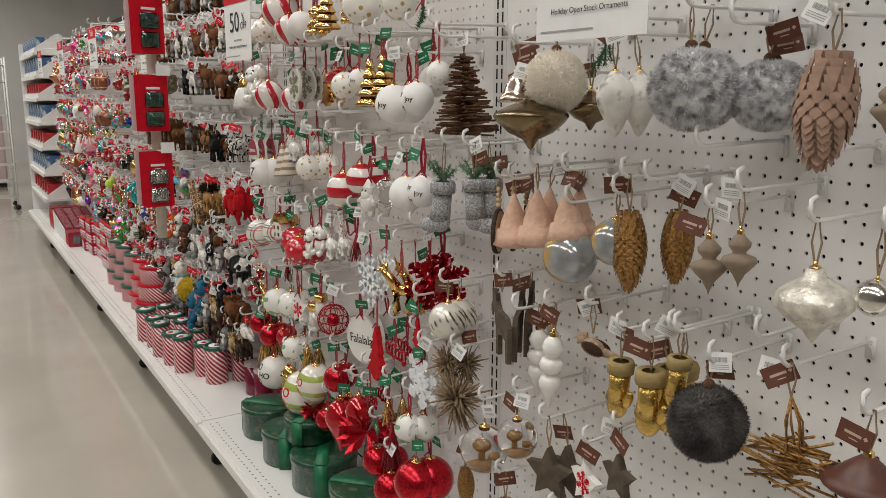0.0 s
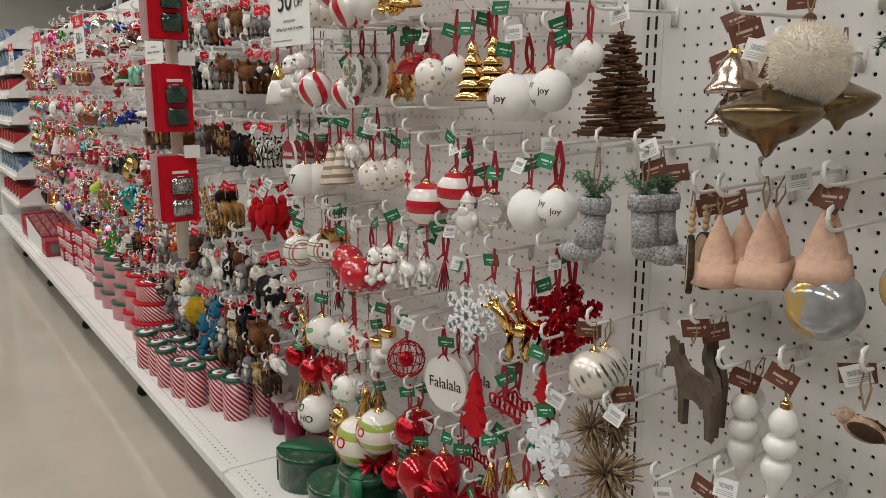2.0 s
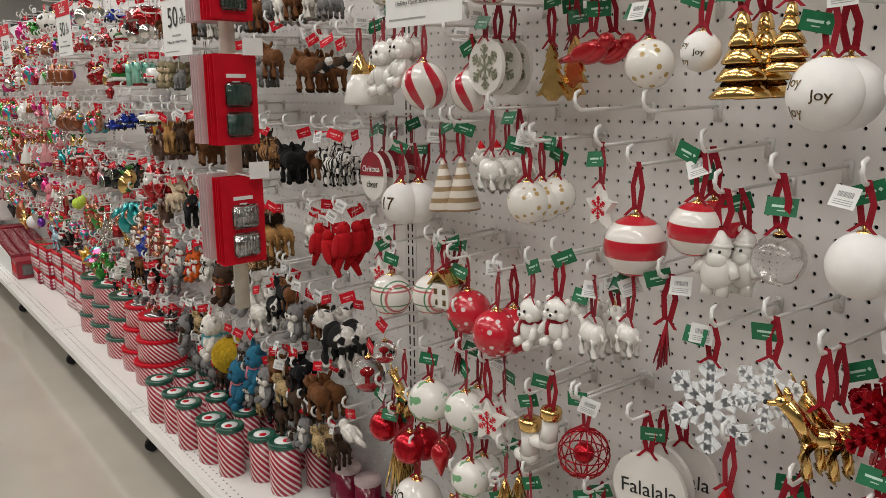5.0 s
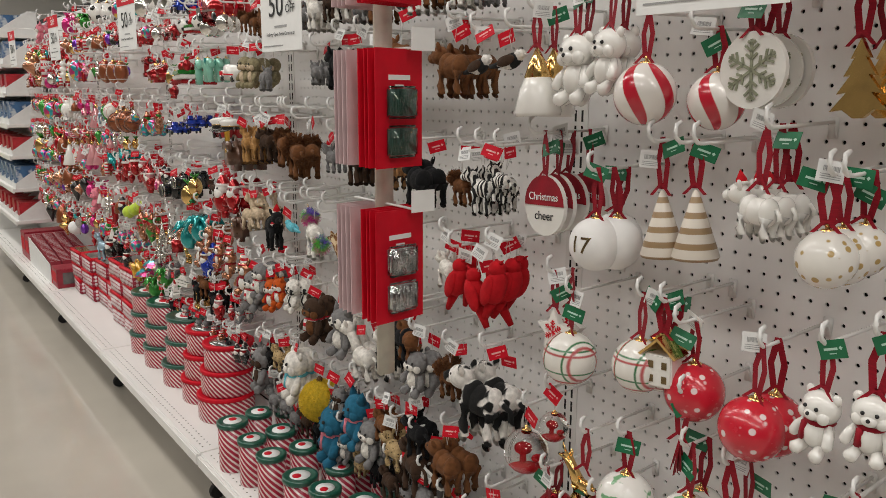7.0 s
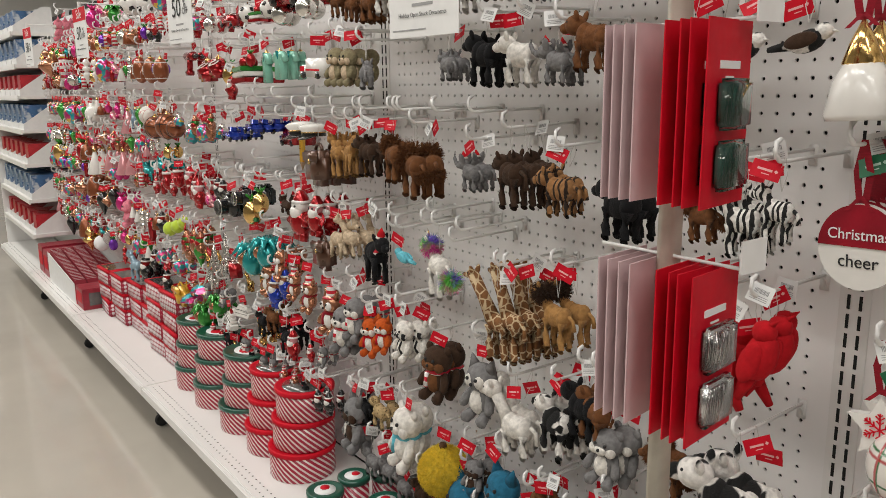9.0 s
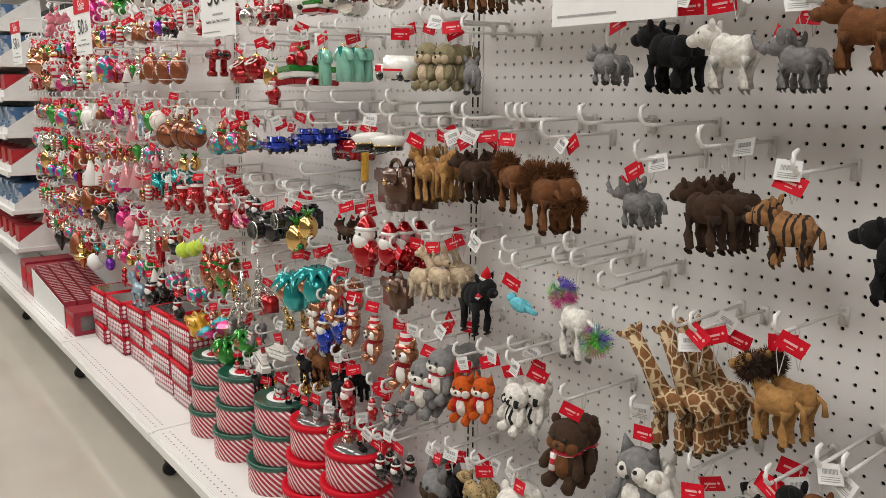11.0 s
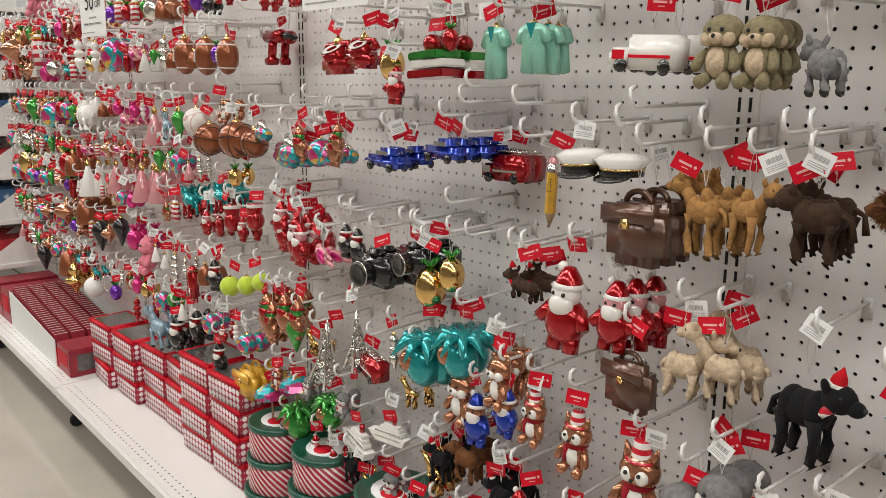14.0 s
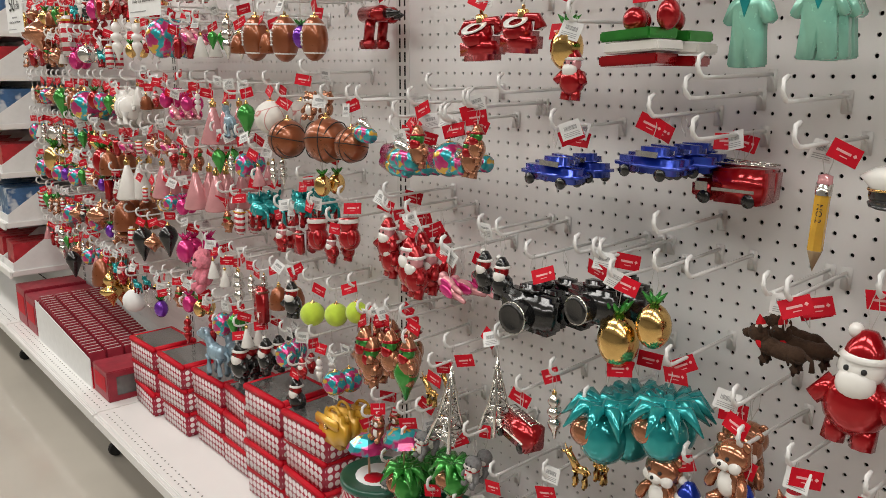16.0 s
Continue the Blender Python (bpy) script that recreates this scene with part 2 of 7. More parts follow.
FO = dict(
    red=foil("red_foil_glass", (0.40, 0.005, 0.010)), blue=foil("cobalt_foil_glass", (0.015, 0.05, 0.42)), mint=foil("mint_glass", (0.26, 0.60, 0.47), 0.2, 0.25),
    teal=foil("teal_foil_glass", (0.02, 0.36, 0.37)), pink=foil("pink_glass", (0.70, 0.32, 0.34), 0.25), silver=SILVER, gold=GOLD,
    green=foil("green_foil_glass", (0.05, 0.32, 0.05)), orange=foil("copper_orange_glass", (0.28, 0.08, 0.028), 0.5, 0.3), lime=mat("lime_felt", (0.50, 0.66, 0.06), 0.7, sheen=0.3),
    purple=foil("purple_glass", (0.18, 0.03, 0.42)), white=CERAMIC, brown=foil("brown_glass", (0.10, 0.045, 0.025), 0.3, 0.3), black=foil("black_gloss_glass", (0.012, 0.012, 0.012), 0.1),
    copper=foil("copper_glass", (0.45, 0.19, 0.10), 0.7), yellow=foil("yellow_glass", (0.75, 0.42, 0.04), 0.15), fuchsia=foil("fuchsia_glass", (0.65, 0.03, 0.22), 0.5),
    clear=mat("iridescent_glass", (0.70, 0.70, 0.68), 0.1, 0.5, var=0.2),
    bright=mat("rainbow_foil", (0.60, 0.04, 0.20), 0.2, 0.5, col2=(0.03, 0.40, 0.45), pattern=blots(35, 0.5, 0.03), col3=(0.70, 0.45, 0.05), pattern2=blots(50, 0.6, 0.03), coat=0.5),
    redstripe=mat("red_white_band_hat", (0.76, 0.70, 0.68), 0.25, col2=(0.52, 0.012, 0.03), pattern=bands_z(330, 0.0), coat=0.4),
)


# ---- mesh helpers ----
def part(name, bm, material, parent=None, label="", smooth=True):
    me = bpy.data.meshes.new(name)
    bm.to_mesh(me)
    bm.free()
    if smooth:
        me.shade_smooth()
    me.materials.append(material)
    ob = new(name, me)
    ob.parent = parent
    return tagged(ob, label)


def B():
    return bmesh.new()


def lathe(bm, prof, n=18, m=Matrix()):
    rings = []
    for r, z in prof:
        if r < 1e-5:
            rings.append([bm.verts.new(m @ Vector((0, 0, z)))])
        else:
            rings.append([bm.verts.new(m @ Vector((r * math.cos(2 * math.pi * i / n), r * math.sin(2 * math.pi * i / n), z))) for i in range(n)])
    for a, b in zip(rings, rings[1:]):
        for i in range(n):
            q = [a[i % len(a)], a[(i + 1) % len(a)], b[(i + 1) % len(b)], b[i % len(b)]]
            q = list(dict.fromkeys(q))
            if len(q) > 2:
                bm.faces.new(q)
    return bm


def blob(bm, c, r, rot=(0, 0, 0), u=14, v=9):
    r = r if isinstance(r, tuple) else (r, r, r)
    m = Matrix.LocRotScale(Vector(c), Euler([radians(a) for a in rot]), Vector(r))
    bmesh.ops.create_uvsphere(bm, u_segments=u, v_segments=v, radius=1, matrix=m)
    return bm


def rod(bm, pts, r, n=6):
    pts = [Vector(p) for p in pts]
    rs = r if isinstance(r, (list, tuple)) else [r] * len(pts)
    rings = []
    for i, p in enumerate(pts):
        d = (pts[min(i + 1, len(pts) - 1)] - pts[max(i - 1, 0)]).normalized()
        q = d.to_track_quat("Z", "Y")
        rings.append([bm.verts.new(p + q @ Vector((rs[i] * math.cos(2 * math.pi * k / n), rs[i] * math.sin(2 * math.pi * k / n), 0))) for k in range(n)])
    for a, b in zip(rings, rings[1:]):
        for k in range(n):
            bm.faces.new((a[k], a[(k + 1) % n], b[(k + 1) % n], b[k]))
    bm.faces.new(rings[0][::-1])
    bm.faces.new(rings[-1])
    return bm


def slab(bm, outline, x0, x1):
    """A flat piece in the y-z plane, from x0 to x1."""
    a = [bm.verts.new((x0, y, z)) for y, z in outline]
    b = [bm.verts.new((x1, y, z)) for y, z in outline]
    n = len(a)
    bm.faces.new(a)
    bm.faces.new(b[::-1])
    for i in range(n):
        bm.faces.new((a[i], b[i], b[(i + 1) % n], a[(i + 1) % n]))
    bmesh.ops.recalc_face_normals(bm, faces=bm.faces[:])
    return bm


def block(bm, c, s, rot=(0, 0, 0), bev=0.0):
    m = Matrix.LocRotScale(Vector(c), Euler([radians(a) for a in rot]), Vector(s))
    g = bmesh.ops.create_cube(bm, size=1, matrix=m)
    if bev:
        es = {e for v in g["verts"] for e in v.link_edges}
        bmesh.ops.bevel(bm, geom=list(es), offset=bev, segments=2, affect="EDGES", clamp_overlap=True)
    return bm


def circle(r, n=24, cy=0.0, cz=0.0):
    return [(cy + r * math.sin(2 * math.pi * i / n), cz + r * math.cos(2 * math.pi * i / n)) for i in range(n)]


def star(r, k=5, inner=0.45, cz=0.0):
    return [((r if i % 2 == 0 else r * inner) * math.sin(math.pi * i / k), cz + (r if i % 2 == 0 else r * inner) * math.cos(math.pi * i / k)) for i in range(2 * k)]


def spikes(bm, c, r, n, ln, w, seed=1, squash=1.0):
    """Hair or tinsel: thin upright triangles all over a ball."""
    rng = random.Random(seed)
    for i in range(n):
        d = Vector((rng.gauss(0, 1), rng.gauss(0, 1), rng.gauss(0, 1))).normalized()
        t = d.orthogonal().normalized()
        t.rotate(Matrix.Rotation(rng.uniform(0, 6.28), 3, d))
        b = Vector(c) + Vector((d.x * r, d.y * r, d.z * r * squash))
        e = b + (d + Vector((rng.uniform(-.5, .5), rng.uniform(-.5, .5), rng.uniform(-.7, .2)))) .normalized() * ln * rng.uniform(0.6, 1.1)
        bm.faces.new([bm.verts.new(p) for p in (b - t * w, b + t * w, e)])
    return bm


# ---- the setting ----
def sheet(name, c, s, material, label=""):
    return tagged(part(name, block(B(), c, s), material, None, label, smooth=False), kind="structure")


sheet("floor", (-0.5, 5.0, -0.05), (10.0, 26.0, 0.1), FLOOR, "glossy waxed beige vinyl store floor")
sheet("ceiling", (-0.5, 5.0, CEILING + 0.06), (10.0, 26.0, 0.1), CEIL, "suspended store ceiling darkened to cut bounced light")
sheet("wall_west", (-5.5, 5.0, 1.8), (0.1, 26.0, 3.7), PAINT, "plain unseen store wall darkened to cut bounced light")
sheet("wall_east", (4.5, 5.0, 1.8), (0.1, 26.0, 3.7), PAINT, "plain unseen store wall darkened to cut bounced light")
sheet("wall_south", (-0.5, -8.0, 1.8), (10.0, 0.1, 3.7), PAINT, "plain unseen store wall darkened to cut bounced light")
sheet("wall_north", (-0.5, 18.0, 1.8), (10.0, 0.1, 3.7), FARPAINT, "plain unseen store wall darkened to cut bounced light in the distance")

for lx in LAMP_X:
    for ly in LAMP_Y:
        bm = B()
        for sx in (-0.28, 0.28):
            block(bm, (lx + sx, ly, CEILING - 0.02), (0.03, 2.0, 0.07))
        for sy in (-1.0, 1.0):
            block(bm, (lx, ly + sy, CEILING - 0.02), (0.59, 0.03, 0.07))
        tagged(part("ceiling_light", bm, WHITE_METAL, None, "white metal fluorescent ceiling light frame", False), category="ceiling light")

PITCH, HOLE = 0.0254, 0.0031
TOP = 1.78


def pegboard(y0, y1):
    """A steel panel with real square-set holes, over a black sheet that paints the hollow's shade."""
    z0 = DECK + 0.004
    ny, nz = int(round((y1 - y0 - 0.05) / PITCH)), int((TOP - z0) / PITCH)
    my, m = ((y1 - y0) - ny * PITCH) / 2, PITCH / 2
    ring = [(-m, -m), (0, -m), (m, -m), (m, 0), (m, m), (0, m), (-m, m), (-m, 0)]
    hole = [(HOLE * math.cos(radians(225 + 45 * i)), HOLE * math.sin(radians(225 + 45 * i))) for i in range(8)]
    unit = np.array([(0, a, b) for a, b in ring] + [(0, a, b) for a, b in hole] + [(0.0035, a, b) for a, b in hole])
    cy, cz = np.meshgrid(y0 + my + m + PITCH * np.arange(ny), z0 + m + PITCH * np.arange(nz))
    cen = np.stack([np.full(cy.size, WALL), cy.ravel(), cz.ravel()], 1)
    verts = (cen[:, None, :] + unit[None]).reshape(-1, 3)
    quad = []
    for i in range(8):
        j = (i + 1) % 8
        quad += [(i, 8 + i, 8 + j, j), (8 + i, 16 + i, 16 + j, 8 + j)]
    faces = (np.arange(cy.size)[:, None, None] * 24 + np.array(quad)[None]).reshape(-1, 4)
    base = len(verts)
    zt = z0 + nz * PITCH
    extra = []
    fl = faces.tolist()
    for a, b in ((y0, y0 + my), (y1 - my, y1)):
        fl.append([base, base + 3, base + 2, base + 1])
        extra += [(WALL, a, z0), (WALL, b, z0), (WALL, b, zt), (WALL, a, zt)]
        base += 4
    me = bpy.data.meshes.new("pegboard_panel")
    me.from_pydata(np.concatenate([verts, np.array(extra)]).tolist(), [], fl)
    me.materials.append(PEG)
    return tagged(new("pegboard_wall", me), "white perforated steel pegboard panel of a shop gondola", "pegboard", "pegboard panels", "structure")


# solid sheet, black in place of the shade seen through the holes
gondola_back = sheet("gondola_back", (WALL + 0.07, 4.0, 0.95), (0.1, 9.6, 1.7), CAVITY_SHADE, "black sheet standing in for the shade behind the pegboard panels")
for y0, y1 in zip(UPRIGHTS, UPRIGHTS[1:]):
    pegboard(y0 + 0.022, y1 - 0.022)


def upright(y):
    bm = B()
    block(bm, (WALL + 0.012, y, 0.98), (0.028, 0.044, 1.66))
    ob = tagged(part("gondola_upright", bm, WHITE_METAL, None, "white steel gondola upright with two columns of slots", False), category="upright",
                group="gondola uprights", kind="structure")
    bm = B()
    for k in range(54):
        for s in (-0.0085, 0.0085):
            block(bm, (WALL - 0.0022, y + s, 0.24 + k * 0.0285), (0.001, 0.0045, 0.021))
    tagged(part("slots", bm, SLOT, ob, "black slots", False), kind="stuff")


for y in UPRIGHTS:
    upright(y)


def deck(y0, y1):
    bm = B()
    block(bm, ((FRONT + WALL) / 2, (y0 + y1) / 2, DECK - 0.011), (WALL - FRONT, y1 - y0 - 0.004, 0.022), bev=0.003)
    ob = tagged(part("base_deck", bm, WHITE_METAL, None, "white enamelled steel base deck shelf with perforated front", False), category="shelf",
                group="base decks")
    bm = B()
    block(bm, (FRONT - 0.006, (y0 + y1) / 2, DECK - 0.022), (0.012, y1 - y0 - 0.008, 0.036), bev=0.003)
    part("price_channel", bm, WHITE_METAL, ob, "white ticket strip", False)
    bm = B()
    for i in range(46):
        for r in (0.022, 0.045):
            lathe(bm, [(0.0, 0.0006), (0.0026, 0.0006), (0.0026, 0)], 6, Matrix.Translation((FRONT + r, y0 + 0.04 + i * 0.0254, DECK)))
    tagged(part("perforations", bm, SLOT, ob, "rows of small dark holes", False), kind="stuff")
    # added set-back panel, dark to imitate the shadow below the deck
    bm = B()
    block(bm, (FRONT + 0.20, (y0 + y1) / 2, 0.094), (0.02, y1 - y0, 0.186))
    part("kick_plate", bm, RUBBER, ob, "added dark panel standing in for the shade under the deck", False)
    bm = B()
    lathe(bm, [(0, -0.01), (0.024, -0.01), (0.027, 0), (0.024, 0.01), (0, 0.01)], 16, pose(FRONT + 0.075, y0 + 0.08, 0.0275, 90, 0, 0))
    block(bm, (FRONT + 0.075, y0 + 0.08, 0.12), (0.03, 0.03, 0.14), bev=0.003)
    part("foot", bm, RUBBER, ob, "black levelling foot", False)


for y0, y1 in zip(UPRIGHTS, UPRIGHTS[1:]):
    deck(y0, y1)


# ---- kinds of ornament: each maker gives its parts, the first is the body; the loop is tied at z = 0 ----
def cap(z=0.0, r=0.009):
    return ("cap", lathe(B(), [(r, z - 0.012), (r * 1.05, z - 0.002), (r * 0.8, z), (0.003, z), (0.003, z + 0.006), (0, z + 0.007)], 10), GOLD, "gold metal cap")


def ball_of(material, squash=1.0):
    def f():
        return [("ball", blob(B(), (0, 0, -0.045), (0.04, 0.04, 0.04 * squash), u=24, v=16), material, ""), cap(-0.004)]
    return f


def fur_ball(material, seed):
    def f():
        bm = blob(B(), (0, 0, -0.055), 0.047, u=20, v=14)
        spikes(bm, (0, 0, -0.055), 0.0455, 13000, 0.0085, 0.0007, seed)
        return [("fur_ball", bm, material, ""), ("bead", blob(B(), (0, 0, -0.004), 0.008, u=8, v=6), TWIG, "brown wooden bead")]
    return f


def turned(prof, material, label_cap=True, n=22):
    def f():
        out = [("body", lathe(B(), prof, n), material, "")]
        if label_cap:
            out.append(cap(0.004, 0.007))
        return out
    return f


FINIAL = [(0, -0.11), (0.003, -0.10), (0.012, -0.083), (0.026, -0.068), (0.034, -0.058), (0.030, -0.050), (0.014, -0.044), (0.012, -0.04), (0.02, -0.030), (0.021, -0.022),
          (0.012, -0.012), (0.007, -0.006), (0, 0)]
ONION = [(0, -0.10), (0.005, -0.095), (0.014, -0.082), (0.035, -0.066), (0.05, -0.05), (0.052, -0.042), (0.045, -0.03), (0.028, -0.018), (0.014, -0.010), (0.012, 0), (0, 0)]
EGG = [(0, -0.12), (0.008, -0.113), (0.02, -0.09), (0.032, -0.065), (0.036, -0.045), (0.031, -0.025), (0.018, -0.009), (0.008, 0), (0, 0)]
BUBBLE = [(0, -0.14), (0.004, -0.135), (0.009, -0.115), (0.018, -0.098), (0.02, -0.088), (0.016, -0.078), (0.008, -0.074), (0.018, -0.066), (0.022, -0.056), (0.017, -0.046),
          (0.008, -0.043), (0.016, -0.035), (0.019, -0.024), (0.014, -0.012), (0.006, -0.004), (0, 0)]
DISH = [(0, -0.082), (0.004, -0.079), (0.012, -0.066), (0.034, -0.056), (0.052, -0.040), (0.058, -0.031), (0.056, -0.026), (0.046, -0.021), (0.028, -0.013), (0.012, -0.006), (0.009, 0), (0, 0)]
HANDBELL = [(0, -0.075), (0.007, -0.073), (0.009, -0.066), (0.006, -0.058), (0.006, -0.052), (0.036, -0.052), (0.037, -0.047), (0.027, -0.036), (0.021, -0.022), (0.014, -0.009), (0.006, -0.002), (0, 0)]
BELL = [(0.0, -0.012), (0.05, -0.05), (0.056, -0.048), (0.058, -0.044), (0.042, -0.036), (0.03, -0.022), (0.012, -0.006), (0, 0)]
CONE = [(0, -0.09), (0.028, -0.09), (0.03, -0.086), (0.004, -0.004), (0, 0)]
DROP = [(0, -0.12), (0.004, -0.115), (0.016, -0.085), (0.032, -0.05), (0.034, -0.035), (0.024, -0.014), (0.008, -0.002), (0, 0)]
BAG = [(0, -0.09), (0.034, -0.09), (0.036, -0.083), (0.034, -0.05), (0.024, -0.02), (0.012, -0.01), (0, -0.006)]


def petal_cone(material, n_rows=9, r=0.036, h=0.13, length=0.024):
    def f():
        bm = lathe(B(), [(0, -h), (r * .45, -h * .85), (r * .95, -h * .55), (r * .95, -h * .38), (r * .5, -h * .1), (0, 0)], 14)
        for k in range(n_rows):
            t = (k + 0.5) / n_rows
            rr = r * (math.sin(math.pi * min(1, t * 0.85 + 0.12)) ** 0.7)
            z = -h * t + 0.008
            m = max(5, int(13 * rr / r))
            for i in range(m):
                a = 2 * math.pi * (i + 0.5 * (k % 2)) / m
                c, s = math.cos(a), math.sin(a)
                w = 2.9 * rr / m
                p = [(rr, -w, z), (rr * 1.04, -w * .8, z - length * .6), (rr * 1.05 + 0.001, 0, z - length), (rr * 1.04, w * .8, z - length * .6), (rr, w, z), (rr * 1.09, 0, z - length * .5)]
                vs = [bm.verts.new((x * c - y * s, x * s + y * c, q)) for x, y, q in p]
                for q in ((0, 1, 5), (1, 2, 5), (2, 3, 5), (3, 4, 5), (4, 0, 5)):
                    bm.faces.new([vs[j] for j in q])
        return [("cone", bm, material, "")]
    return f


def felt_tree():
    bm = B()
    lathe(bm, [(0.0, -0.085), (0.03, -0.092), (0.037, -0.088), (0.03, -0.06), (0.026, -0.064), (0.022, -0.045), (0.012, -0.022), (0.002, 0), (0, 0)], 7)
    return [("cone", bm, PINKFELT, "")]


def wood_slice():
    bm = slab(B(), circle(0.045, 20, 0, -0.05), -0.004, 0.004)
    rim = B()
    lathe(rim, [(0.0455, -0.005), (0.048, -0.004), (0.049, 0.0), (0.048, 0.004), (0.0455, 0.005)], 20, pose(0, 0, -0.05, 0, 90, 0))
    return [("disc", bm, WOODFACE, "", False), ("bark_rim", rim, BARK, "dark bark rim"),
            ("beads", joined([blob(B(), (0, 0, 0.006 + 0.011 * i), 0.0065, u=8, v=6) for i in range(4)]), WOODFACE, "wooden beads")]


def joined(bms):
    out = B()
    for b in bms:
        me = bpy.data.meshes.new("tmp")
        b.to_mesh(me)
        b.free()
        out.from_mesh(me)
        bpy.data.meshes.remove(me)
    return out


def disc_of(material, art=None, artmat=None, r=0.04):
    def f():
        out = [("disc", slab(B(), circle(r, 28, 0, -r), -0.003, 0.003), material, "", False)]
        if art == "flake":
            out.append(("snowflake", flake(B(), r * 0.8, -r, -0.0045, -0.003, w=0.06), artmat, "printed snowflake", False))
        if art == "script":
            out.append(("lettering", letters((("Falalala", r * 0.55, 0, -r),), -0.0035), INK, "black script", False))
        if art == "half":
            out.append(("lettering", letters((("cheer", r * 0.42, 0, -r * 1.35),), -0.0035), INK, "lettering", False))
            out.append(("upper_lettering", letters((("Christmas", r * 0.36, 0, -r * 0.72),), -0.0045), CARDW, "white lettering", False))
            o = [(y, z) for y, z in circle(r * 0.985, 28, 0, -r) if z > -r - 0.002]
            o.sort(key=lambda q: q[0])
            out.append(("band", slab(B(), o, -0.004, -0.003), artmat, "dark red upper half", False))
        return out
    return f


def letters(lines, x, m=None):
    """Lettering in the y-z plane that reads from the aisle: rows of (text, size, y, z)."""
    out = B()
    for text, size, y, z in lines:
        c = bpy.data.curves.new("word", "FONT")
        c.body, c.size, c.align_x, c.align_y, c.extrude = text, size, "CENTER", "CENTER", 0.0002
        tmp = new("tmp", c)
        me = bpy.data.meshes.new_from_object(tmp.evaluated_get(bpy.context.evaluated_depsgraph_get()))
        bpy.data.objects.remove(tmp)
        me.transform(Matrix.Translation((x, y, z)) @ Euler((radians(90), 0, radians(-90))).to_matrix().to_4x4())
        out.from_mesh(me)
        bpy.data.meshes.remove(me)
    return out


def wrapped(lines, r=0.0402, cz=-0.045):
    """Lettering that follows the face of a ball."""
    bm = letters(lines, 0.0)
    bmesh.ops.subdivide_edges(bm, edges=[e for e in bm.edges if e.calc_length() > 0.004], cuts=3, use_grid_fill=True)
    bmesh.ops.triangulate(bm, faces=bm.faces[:])
    for v in bm.verts:
        v.co.x = (0.0004 if v.co.x > 0 else -0.0003) - math.sqrt(max(1e-6, r * r - v.co.y ** 2 - (v.co.z - cz) ** 2))
    return bm


def lettered(material, lines, ink):
    def f():
        return ball_of(material)() + [("lettering", wrapped(lines), ink, "printed lettering", False)]
    return f


def gnome():
    return [("gown", lathe(B(), [(0, -0.10), (0.034, -0.10), (0.036, -0.094), (0.028, -0.06), (0.016, -0.038), (0, -0.036)], 18), CERAMIC, ""),
            ("hat", lathe(B(), [(0.018, -0.046), (0.02, -0.042), (0.012, -0.02), (0.002, 0), (0, 0)], 14), GOLD, "pointed gold hat")]


def flake(bm, r, cz, x0, x1, arms=6, w=0.045):
    for k in range(arms):
        a = 2 * math.pi * k / arms
        m = pose(0, 0, 0, math.degrees(a))
        def bar(y0, z0, y1, z1, ww):
            d = Vector((0, y1 - y0, z1 - z0))
            c = m @ Vector((0, (y0 + y1) / 2, (z0 + z1) / 2))
            t = math.degrees(math.atan2(-(y1 - y0), (z1 - z0))) + math.degrees(a)
            block(bm, ((x0 + x1) / 2, c.y, c.z + cz), (x1 - x0, ww, d.length), (t, 0, 0))
        bar(0, 0, 0, r, r * w * 1.6)
        for q, ln in ((0.35, 0.3), (0.6, 0.36), (0.82, 0.2)):
            for s in (-1, 1):
                bar(0, r * q, s * r * ln * 0.7, r * (q + ln * 0.6), r * w * 1.3)
    return bm


def snowflake_of(material, r=0.065):
    def f():
        return [("snowflake", flake(B(), r, -r, -0.002, 0.002, w=0.105), material, "", False)]
    return f


def star_of(material, art=None, r=0.04):
    def f():
        bm = slab(B(), star(r, 5, 0.5, -r), -0.006, 0.006)
        out = [("star", bm, material, "", False)]
        if art:
            out.append(("snowflake", flake(B(), r * 0.5, -r, -0.0075, -0.006), art, "painted snowflake", False))
        return out
    return f


def tinsel_star(material, r=0.06):
    def f():
        bm = blob(B(), (0, 0, -r), r * 0.16)
        for a, b in ((0, 0), (55, 10), (-55, 20)):
            arm = flake(B(), r, 0, -0.0008, 0.0008, w=0.085)
            bmesh.ops.transform(arm, matrix=pose(0, 0, -r, 7 * b, b, a), verts=arm.verts[:])
            bm = joined([bm, arm])
        return [("burst", bm, material, "", False)]
    return f


def twig_tree():
    bm = rod(B(), [(0, 0, -0.2), (0, 0, 0)], 0.005)
    rng = random.Random(3)
    for k in range(22):
        z = -0.195 + k * 0.0088
        ln = 0.075 * (1 - k / 24) + 0.008
        for q in range(6):
            a = rng.uniform(0, 6.28)
            c, s = math.cos(a) * ln, math.sin(a) * ln
            o = rng.uniform(-0.015, 0.015)
            rod(bm, [(-c + o, -s, z + rng.uniform(-.004, .004)), (c + o, s, z + rng.uniform(-.006, .006))], 0.0027, 5)
    return [("twigs", bm, TWIG, "")]


